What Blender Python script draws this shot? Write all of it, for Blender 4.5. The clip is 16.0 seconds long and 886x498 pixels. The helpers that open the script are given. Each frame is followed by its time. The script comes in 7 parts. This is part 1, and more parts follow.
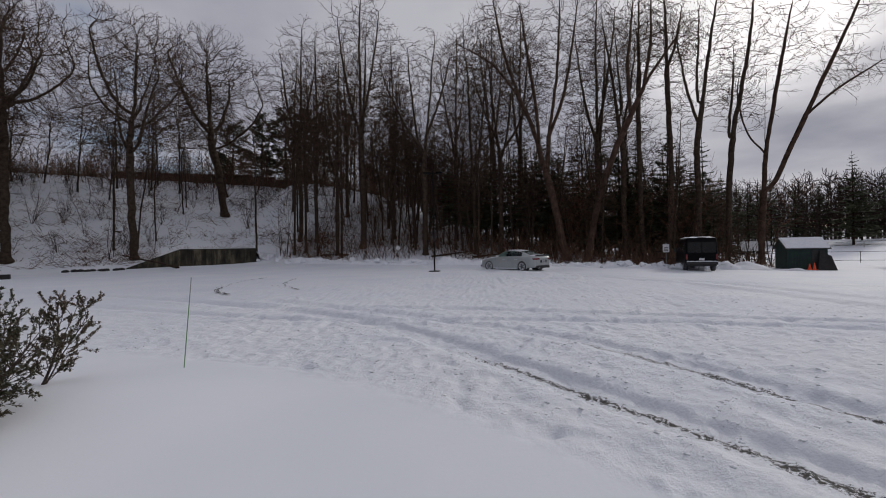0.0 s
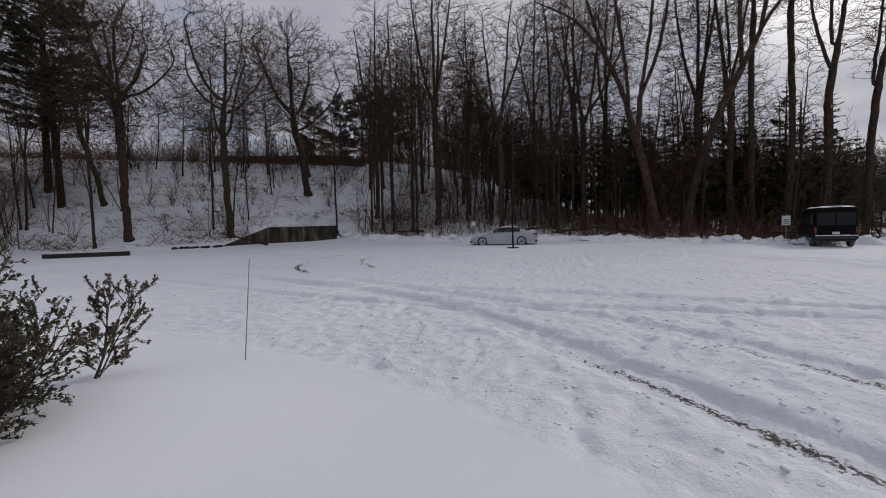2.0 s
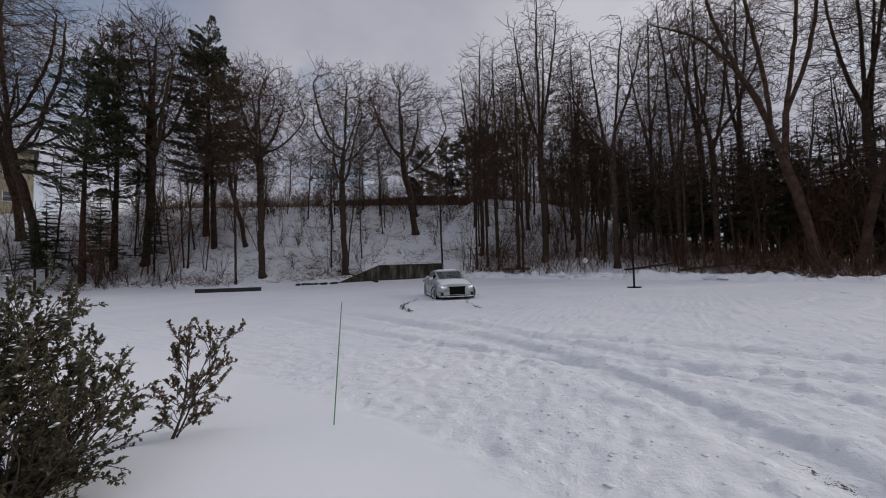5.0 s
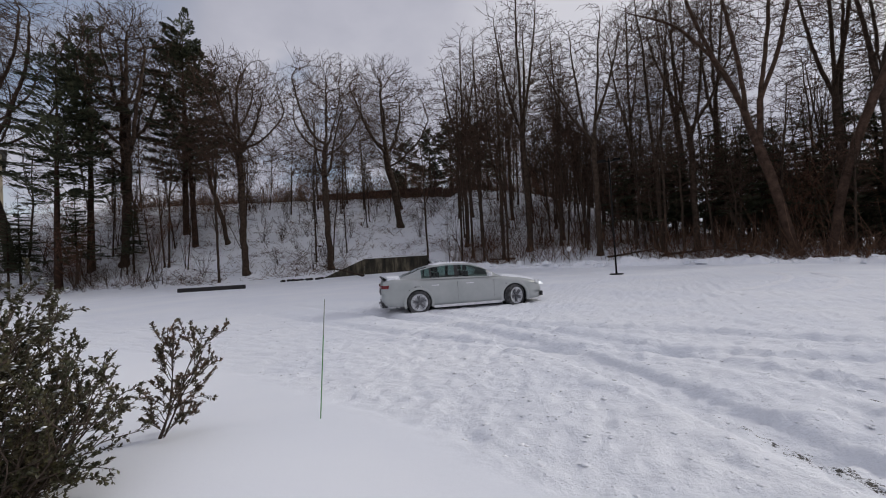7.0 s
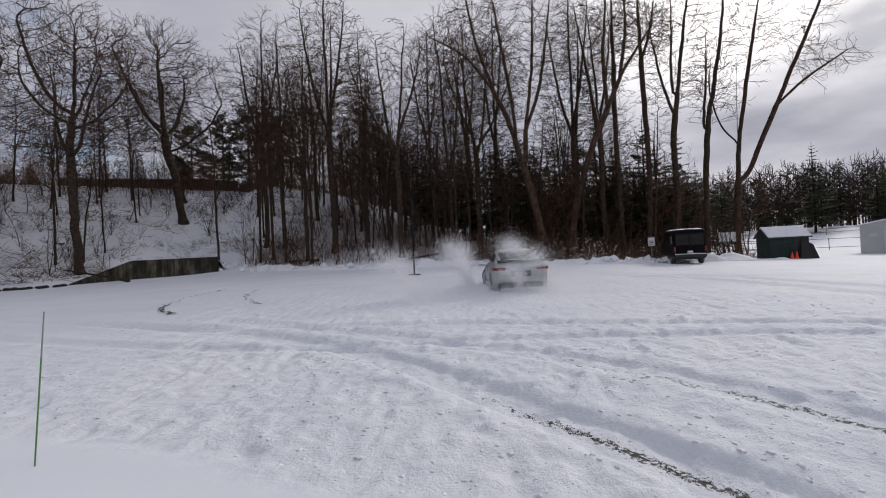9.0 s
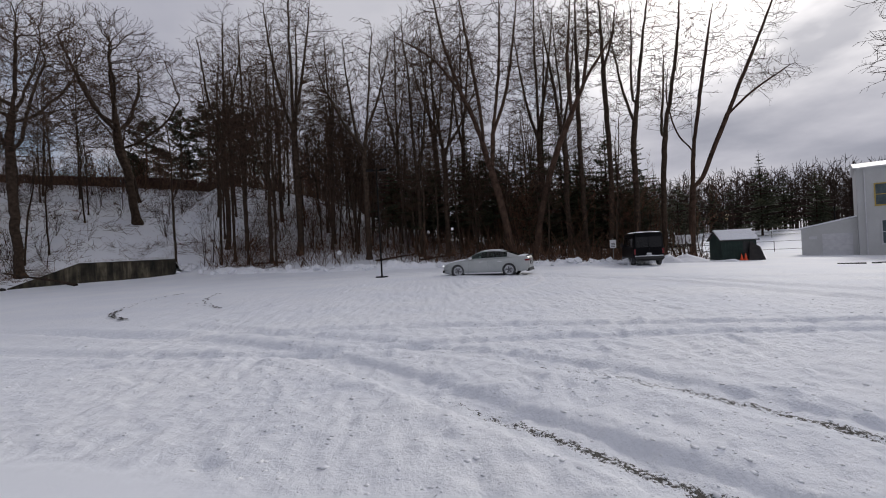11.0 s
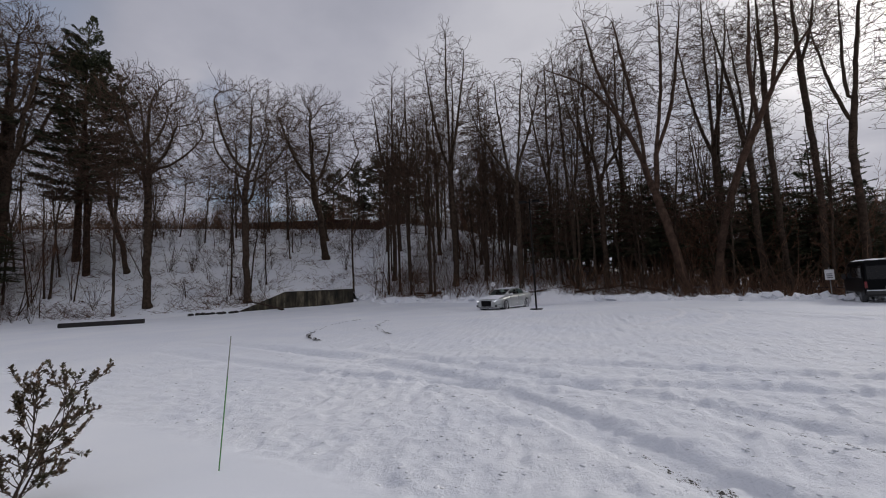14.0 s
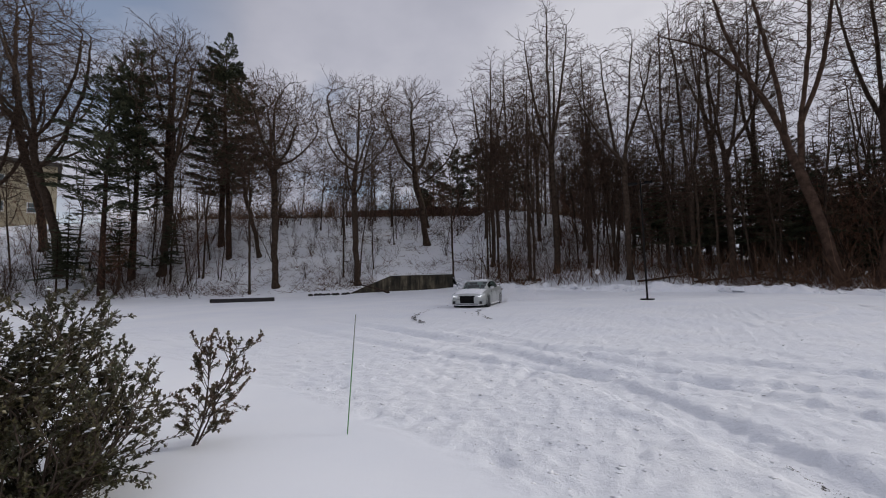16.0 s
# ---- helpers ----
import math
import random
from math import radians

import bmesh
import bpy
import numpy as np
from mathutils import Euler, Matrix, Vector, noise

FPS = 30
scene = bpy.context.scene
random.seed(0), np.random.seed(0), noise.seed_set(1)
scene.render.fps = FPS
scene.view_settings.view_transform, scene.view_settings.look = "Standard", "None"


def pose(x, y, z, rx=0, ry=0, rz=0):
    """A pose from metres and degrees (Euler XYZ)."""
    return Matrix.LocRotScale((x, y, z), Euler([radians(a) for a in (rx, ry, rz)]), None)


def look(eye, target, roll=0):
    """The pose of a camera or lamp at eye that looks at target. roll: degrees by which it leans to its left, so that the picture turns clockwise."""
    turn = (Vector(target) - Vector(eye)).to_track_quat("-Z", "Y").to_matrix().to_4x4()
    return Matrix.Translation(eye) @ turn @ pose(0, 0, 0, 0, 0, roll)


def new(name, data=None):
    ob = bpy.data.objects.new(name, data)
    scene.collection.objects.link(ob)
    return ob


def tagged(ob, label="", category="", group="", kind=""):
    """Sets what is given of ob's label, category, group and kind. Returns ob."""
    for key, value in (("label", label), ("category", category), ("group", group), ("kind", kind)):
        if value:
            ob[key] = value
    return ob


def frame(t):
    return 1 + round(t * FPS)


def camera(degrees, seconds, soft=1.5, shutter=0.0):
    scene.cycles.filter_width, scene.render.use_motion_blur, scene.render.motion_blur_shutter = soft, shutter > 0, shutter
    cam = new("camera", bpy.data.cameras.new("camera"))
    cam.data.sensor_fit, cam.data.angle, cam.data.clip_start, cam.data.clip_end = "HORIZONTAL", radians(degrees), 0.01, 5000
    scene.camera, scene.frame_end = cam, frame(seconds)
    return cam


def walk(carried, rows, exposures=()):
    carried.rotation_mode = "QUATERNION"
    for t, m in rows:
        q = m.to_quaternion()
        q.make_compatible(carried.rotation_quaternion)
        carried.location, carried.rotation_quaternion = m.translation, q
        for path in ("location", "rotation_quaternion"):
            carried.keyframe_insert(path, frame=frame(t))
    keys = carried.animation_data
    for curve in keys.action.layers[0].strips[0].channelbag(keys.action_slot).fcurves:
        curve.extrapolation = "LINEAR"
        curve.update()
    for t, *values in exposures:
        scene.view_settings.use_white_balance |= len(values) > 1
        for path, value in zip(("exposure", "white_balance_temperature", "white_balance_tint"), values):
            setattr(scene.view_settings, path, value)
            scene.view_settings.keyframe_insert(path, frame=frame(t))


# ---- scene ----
cam = camera(92.6, 16.0, soft=1.05)
PATH = [
    (0, (0.430, -0.785, 1.484), (0.3113, 1.2119, 1.4845), -1.05),
    (0.5, (0.278, -0.506, 1.496), (0.0690, 1.4832, 1.4749), -2.97),
    (1, (0.181, -0.281, 1.483), (-0.0821, 1.7010, 1.4247), -2.73),
    (1.5, (0.107, 0.132, 1.473), (-0.3209, 2.0845, 1.4107), -1.18),
    (2, (0.084, 0.359, 1.473), (-0.3810, 2.3014, 1.3680), -1.66),
    (2.5, (-0.167, 0.761, 1.480), (-0.6813, 2.6942, 1.4668), -1.93),
    (3, (-0.266, 1.098, 1.506), (-0.9209, 2.9865, 1.5694), -1.94),
    (3.5, (-0.235, 1.221, 1.491), (-1.0265, 3.0571, 1.5570), -1.02),
    (4, (-0.330, 1.276, 1.490), (-1.1651, 3.0917, 1.5600), -2.05),
    (4.5, (-0.399, 1.301, 1.481), (-1.3142, 3.0772, 1.5711), -1.78),
    (7, (-0.298, 1.240, 1.504), (-1.1562, 3.0464, 1.5486), -3.41),
    (7.5, (-0.256, 1.234, 1.503), (-0.9237, 3.1187, 1.5506), -3.44),
    (8, (-0.209, 1.237, 1.514), (-0.6825, 3.1792, 1.5552), -2.70),
    (8.5, (-0.133, 1.265, 1.502), (-0.3073, 3.2569, 1.5232), -2.91),
    (9, (-0.091, 1.230, 1.493), (-0.0834, 3.2299, 1.4945), -3.04),
    (9.5, (-0.083, 1.240, 1.489), (-0.0078, 3.2386, 1.4792), -2.89),
    (12, (-0.072, 1.227, 1.537), (0.0994, 3.2195, 1.5845), -3.24),
    (12.5, (-0.078, 1.261, 1.513), (-0.0057, 3.2572, 1.6046), -3.32),
    (13, (-0.091, 1.225, 1.516), (-0.2313, 3.2155, 1.6460), -3.36),
    (13.5, (-0.164, 1.270, 1.515), (-0.5208, 3.2306, 1.6884), -3.05),
    (14, (-0.233, 1.262, 1.517), (-0.7641, 3.1817, 1.7023), -2.72),
    (14.5, (-0.261, 1.248, 1.511), (-0.8967, 3.1342, 1.7043), -2.68),
    (15, (-0.272, 1.221, 1.505), (-0.9880, 3.0802, 1.6839), -2.00),
    (15.5, (-0.301, 1.212, 1.510), (-1.0986, 3.0397, 1.6671), -1.40),
    (16, (-0.337, 1.190, 1.511), (-1.2959, 2.9396, 1.6492), -1.65),
]
walk(cam, [(t, look(eye, aim, roll)) for t, eye, aim, roll in PATH], [(0, -0.24), (1, -0.12), (2, -0.11), (3.5, -0.02), (4.5, -0.04), (7, 0.19), (8.5, 0.14), (9, 0.12), (12, 0.02), (13.5, -0.01), (14.5, -0.06), (16, 0.17)])

# ---------------------------------------------------------------- light
SUN_AZ, SUN_EL = 49.0, 26.0   # degrees east of +y, and up
sun_dir = Vector((math.sin(radians(SUN_AZ)) * math.cos(radians(SUN_EL)), math.cos(radians(SUN_AZ)) * math.cos(radians(SUN_EL)), math.sin(radians(SUN_EL))))
sun = new("sun", bpy.data.lights.new("sun", "SUN"))
sun.data.energy, sun.data.angle, sun.data.color = 1.35, radians(10), (1.0, 0.95, 0.89)
sun.matrix_world = look(sun_dir * 100, (0, 0, 0))


def node(tree, kind, **sets):
    n = tree.nodes.new(kind)
    for key, value in sets.items():
        n.inputs[key.replace("_", " ")].default_value = value
    return n


def ramp(tree, stops):
    n = tree.nodes.new("ShaderNodeValToRGB")
    while len(n.color_ramp.elements) < len(stops):
        n.color_ramp.elements.new(0.5)
    for e, (at, c) in zip(n.color_ramp.elements, stops):
        e.position, e.color = at, (*c, 1)
    return n


def mixer(tree, factor, a, b, blend="MIX"):
    n = tree.nodes.new("ShaderNodeMix")
    n.data_type, n.blend_type = "RGBA", blend
    for socket, value in ((n.inputs[0], factor), (n.inputs[6], a), (n.inputs[7], b)):
        if isinstance(value, bpy.types.NodeSocket):
            tree.links.new(value, socket)
        elif isinstance(value, (int, float)):
            socket.default_value = value
        else:
            socket.default_value = (*value, 1)
    return n.outputs[2]


def sky():
    """A broken winter overcast: lavender grey cloud, thin and bright before the low sun, with a few blue holes."""
    world = bpy.data.worlds.new("sky")
    scene.world = world
    world.use_nodes = True
    t = world.node_tree
    ln = t.links.new
    bg = t.nodes["Background"]
    co = t.nodes.new("ShaderNodeTexCoord")
    blue = t.nodes.new("ShaderNodeTexSky")
    blue.sky_type, blue.sun_disc = "NISHITA", False
    blue.sun_elevation, blue.sun_rotation = radians(SUN_EL), radians(SUN_AZ)
    deep = mixer(t, 1.0, blue.outputs[0], (0.11, 0.11, 0.11), "MULTIPLY")
    # cloud sheets lie level: spread the direction by its height
    sep = t.nodes.new("ShaderNodeSeparateXYZ")
    ln(co.outputs["Generated"], sep.inputs[0])
    up = t.nodes.new("ShaderNodeMath")
    up.operation = "ADD"
    ln(sep.outputs[2], up.inputs[0])
    up.inputs[1].default_value = 0.22
    flat = t.nodes.new("ShaderNodeVectorMath")
    flat.operation = "DIVIDE"
    ln(co.outputs["Generated"], flat.inputs[0])
    comb = t.nodes.new("ShaderNodeCombineXYZ")
    for k in range(3):
        ln(up.outputs[0], comb.inputs[k])
    ln(comb.outputs[0], flat.inputs[1])
    n1 = node(t, "ShaderNodeTexNoise", Scale=1.15, Detail=6.0, Roughness=0.5)
    n2 = node(t, "ShaderNodeTexNoise", Scale=0.9, Detail=5.0, Roughness=0.55)
    off = t.nodes.new("ShaderNodeVectorMath")
    off.operation = "ADD"
    ln(flat.outputs[0], off.inputs[0])
    off.inputs[1].default_value = (7.3, 2.1, 0.0)
    ln(flat.outputs[0], n1.inputs["Vector"])
    ln(off.outputs[0], n2.inputs["Vector"])
    grey = ramp(t, [(0.30, (0.285, 0.295, 0.355)), (0.50, (0.400, 0.402, 0.468)), (0.68, (0.53, 0.527, 0.58))])
    ln(n1.outputs["Fac"], grey.inputs[0])
    # the glow of the veiled sun
    dot = t.nodes.new("ShaderNodeVectorMath")
    dot.operation = "DOT_PRODUCT"
    nrm = t.nodes.new("ShaderNodeVectorMath")
    nrm.operation = "NORMALIZE"
    ln(co.outputs["Generated"], nrm.inputs[0])
    ln(nrm.outputs[0], dot.inputs[0])
    dot.inputs[1].default_value = sun_dir
    halo = ramp(t, [(0.0, (0, 0, 0)), (0.66, (0.01, 0.01, 0.01)), (0.88, (0.07, 0.066, 0.061)), (0.945, (0.58, 0.55, 0.51)), (1.0, (1.1, 1.04, 0.96))])
    ln(dot.outputs["Value"], halo.inputs[0])
    thin = ramp(t, [(0.36, (0.25, 0.25, 0.25)), (0.58, (1.25, 1.25, 1.25))])
    ln(n1.outputs["Fac"], thin.inputs[0])
    glow = mixer(t, 1.0, halo.outputs[0], thin.outputs[0], "MULTIPLY")
    # low banks of cloud stand before the glow
    bank = ramp(t, [(0.0, (0.55, 0.5, 0.42)), (0.07, (0.5, 0.46, 0.4)), (0.13, (0.12, 0.12, 0.12)), (0.22, (0.25, 0.25, 0.25)), (0.32, (1, 1, 1))])
    ln(sep.outputs[2], bank.inputs[0])
    glow = mixer(t, 1.0, glow, bank.outputs[0], "MULTIPLY")
    cloud = mixer(t, 1.0, grey.outputs[0], glow, "ADD")
    hole = ramp(t, [(0.30, (0.25, 0.25, 0.25)), (0.40, (1, 1, 1))])
    ln(n2.outputs["Fac"], hole.inputs[0])
    west = t.nodes.new("ShaderNodeVectorMath")
    west.operation = "DOT_PRODUCT"
    ln(nrm.outputs[0], west.inputs[0])
    west.inputs[1].default_value = Vector((-0.84, 0.26, 0.50)).normalized()
    gap = ramp(t, [(0.955, (1, 1, 1)), (0.99, (0.30, 0.30, 0.30))])
    ln(west.outputs["Value"], gap.inputs[0])
    ragged = ramp(t, [(0.42, (0.0, 0.0, 0.0)), (0.6, (0.9, 0.9, 0.9))])
    ln(n1.outputs["Fac"], ragged.inputs[0])
    cover = mixer(t, 1.0, gap.outputs[0], ragged.outputs[0], "LIGHTEN")
    cover = mixer(t, 1.0, cover, hole.outputs[0], "MULTIPLY")
    ln(mixer(t, cover, deep, cloud), bg.inputs[0])
    bg.inputs[1].default_value = 1.0


sky()


# ---------------------------------------------------------------- materials
def material(name, a, b, scale=6.0, rough=0.7, bump=0.15, metal=0.0, fine=None, island=0.0, spec=0.5, grainy=0.8):
    """A two-scale surface: colours a and b in blotches and grain, with relief."""
    m = bpy.data.materials.new(name)
    m.use_nodes = True
    t = m.node_tree
    p = t.nodes["Principled BSDF"]
    co = t.nodes.new("ShaderNodeTexCoord")
    big = node(t, "ShaderNodeTexNoise", Scale=scale, Detail=4.0, Roughness=0.6)
    small = node(t, "ShaderNodeTexNoise", Scale=fine or scale * 9, Detail=3.0, Roughness=0.6)
    for n in (big, small):
        t.links.new(co.outputs["Object"], n.inputs["Vector"])
    sharp = ramp(t, [(0.36, (0, 0, 0)), (0.64, (1, 1, 1))])
    t.links.new(big.outputs["Fac"], sharp.inputs[0])
    col = mixer(t, sharp.outputs[0], a, b)
    grain = ramp(t, [(0.3, (0.78, 0.78, 0.78)), (0.7, (1.15, 1.15, 1.15))])
    t.links.new(small.outputs["Fac"], grain.inputs[0])
    col = mixer(t, grainy, col, grain.outputs[0], "MULTIPLY")
    if island:
        g = t.nodes.new("ShaderNodeNewGeometry")
        v = ramp(t, [(0.0, (1 - island,) * 3), (1.0, (1 + island,) * 3)])
        t.links.new(g.outputs["Random Per Island"], v.inputs[0])
        col = mixer(t, 1.0, col, v.outputs[0], "MULTIPLY")
    t.links.new(col, p.inputs["Base Color"])
    p.inputs["Roughness"].default_value, p.inputs["Metallic"].default_value = rough, metal
    p.inputs["Specular IOR Level"].default_value = spec
    if bump:
        bn = t.nodes.new("ShaderNodeBump")
        bn.inputs["Strength"].default_value, bn.inputs["Distance"].default_value = bump, 0.02
        t.links.new(small.outputs["Fac"], bn.inputs["Height"])
        t.links.new(bn.outputs[0], p.inputs["Normal"])
    return m


def glow_material(name, colour, strength):
    m = material(name, colour, colour, rough=0.2, bump=0)
    p = m.node_tree.nodes["Principled BSDF"]
    p.inputs["Emission Color"].default_value, p.inputs["Emission Strength"].default_value = (*colour, 1), strength
    return m


def glass_material(name, tint):
    m = bpy.data.materials.new(name)
    m.use_nodes = True
    t = m.node_tree
    t.nodes.remove(t.nodes["Principled BSDF"])
    clear = t.nodes.new("ShaderNodeBsdfTransparent")
    clear.inputs[0].default_value = (*tint, 1)
    gloss = node(t, "ShaderNodeBsdfGlossy", Roughness=0.04)
    gloss.inputs[0].default_value = (0.9, 0.95, 0.95, 1)
    fr = node(t, "ShaderNodeFresnel", IOR=1.45)
    mix = t.nodes.new("ShaderNodeMixShader")
    t.links.new(fr.outputs[0], mix.inputs[0])
    t.links.new(clear.outputs[0], mix.inputs[1])
    t.links.new(gloss.outputs[0], mix.inputs[2])
    t.links.new(mix.outputs[0], t.nodes["Material Output"].inputs[0])
    return m


def ground_material():
    """Trampled snow, with wet asphalt where the wheels have bared it."""
    m = bpy.data.materials.new("snow_over_asphalt")
    m.use_nodes = True
    t = m.node_tree
    ln = t.links.new
    p = t.nodes["Principled BSDF"]
    co = t.nodes.new("ShaderNodeTexCoord")
    big = node(t, "ShaderNodeTexNoise", Scale=0.35, Detail=4.0)
    mid = node(t, "ShaderNodeTexNoise", Scale=9.0, Detail=6.0, Roughness=0.7)
    fine = node(t, "ShaderNodeTexNoise", Scale=60.0, Detail=3.0)
    grit = node(t, "ShaderNodeTexNoise", Scale=24.0, Detail=6.0, Roughness=0.8)
    for n in (big, mid, fine, grit):
        ln(co.outputs["Object"], n.inputs["Vector"])
    tone = ramp(t, [(0.3, (0.755, 0.783, 0.838)), (0.7, (0.828, 0.846, 0.874))])
    ln(big.outputs["Fac"], tone.inputs[0])
    at = t.nodes.new("ShaderNodeAttribute")
    at.attribute_name = "bare"
    add = t.nodes.new("ShaderNodeMath")
    add.operation = "MULTIPLY_ADD"
    ln(grit.outputs["Fac"], add.inputs[0])
    add.inputs[1].default_value = 3.2
    sub = t.nodes.new("ShaderNodeMath")
    sub.operation = "ADD"
    ln(at.outputs["Fac"], sub.inputs[0])
    sub.inputs[1].default_value = -1.96
    ln(sub.outputs[0], add.inputs[2])
    mask = ramp(t, [(0.42, (0, 0, 0)), (0.56, (1, 1, 1))])
    ln(add.outputs[0], mask.inputs[0])
    tar = ramp(t, [(0.35, (0.03, 0.03, 0.03)), (0.6, (0.07, 0.065, 0.055)), (0.75, (0.15, 0.135, 0.11))])
    ln(fine.outputs["Fac"], tar.inputs[0])
    ln(mixer(t, mask.outputs[0], tone.outputs[0], tar.outputs[0]), p.inputs["Base Color"])
    p.inputs["Roughness"].default_value = 0.75
    p.inputs["Specular IOR Level"].default_value = 0.25
    trod = t.nodes.new("ShaderNodeAttribute")
    trod.attribute_name = "trodden"
    rough = t.nodes.new("ShaderNodeMath")
    rough.operation = "MULTIPLY"
    ln(mid.outputs["Fac"], rough.inputs[0])
    ln(trod.outputs["Fac"], rough.inputs[1])
    b1 = node(t, "ShaderNodeBump", Strength=0.75, Distance=0.045)
    ln(rough.outputs[0], b1.inputs["Height"])
    b2 = node(t, "ShaderNodeBump", Strength=0.1, Distance=0.005)
    ln(fine.outputs["Fac"], b2.inputs["Height"])
    ln(b1.outputs[0], b2.inputs["Normal"])
    ln(b2.outputs[0], p.inputs["Normal"])
    return m


def concrete_material():
    """Old wet concrete: moss-dark, with paler patches and streaks that run down it."""
    m = bpy.data.materials.new("stained_concrete")
    m.use_nodes = True
    t = m.node_tree
    p = t.nodes["Principled BSDF"]
    co = t.nodes.new("ShaderNodeTexCoord")
    tall = t.nodes.new("ShaderNodeMapping")
    tall.inputs["Scale"].default_value = (2.6, 2.6, 0.35)
    t.links.new(co.outputs["Object"], tall.inputs["Vector"])
    streak = node(t, "ShaderNodeTexNoise", Scale=1.0, Detail=5.0, Roughness=0.6)
    t.links.new(tall.outputs[0], streak.inputs["Vector"])
    patch = node(t, "ShaderNodeTexNoise", Scale=0.8, Detail=5.0, Roughness=0.65)
    grain = node(t, "ShaderNodeTexNoise", Scale=22.0, Detail=3.0)
    for n in (patch, grain):
        t.links.new(co.outputs["Object"], n.inputs["Vector"])
    dark = ramp(t, [(0.36, (0.014, 0.012, 0.008)), (0.5, (0.050, 0.042, 0.028)), (0.66, (0.135, 0.118, 0.085))])
    t.links.new(streak.outputs["Fac"], dark.inputs[0])
    moss = ramp(t, [(0.40, (0.45, 0.45, 0.40)), (0.62, (1.15, 1.12, 1.05))])
    t.links.new(patch.outputs["Fac"], moss.inputs[0])
    t.links.new(mixer(t, 1.0, dark.outputs[0], moss.outputs[0], "MULTIPLY"), p.inputs["Base Color"])
    p.inputs["Roughness"].default_value = 0.92
    bn = node(t, "ShaderNodeBump", Strength=0.4, Distance=0.02)
    t.links.new(grain.outputs["Fac"], bn.inputs["Height"])
    t.links.new(bn.outputs[0], p.inputs["Normal"])
    return m


def powder_material():
    """Flying snow crystals: white, letting light through from behind."""
    m = bpy.data.materials.new("snow_powder")
    m.use_nodes = True
    t = m.node_tree
    d = node(t, "ShaderNodeBsdfDiffuse", Color=(0.92, 0.92, 0.94, 1))
    tr = node(t, "ShaderNodeBsdfTranslucent", Color=(0.92, 0.92, 0.94, 1))
    mix = t.nodes.new("ShaderNodeMixShader")
    mix.inputs[0].default_value = 0.5
    t.links.new(d.outputs[0], mix.inputs[1])
    t.links.new(tr.outputs[0], mix.inputs[2])
    t.links.new(mix.outputs[0], t.nodes["Material Output"].inputs[0])
    return m


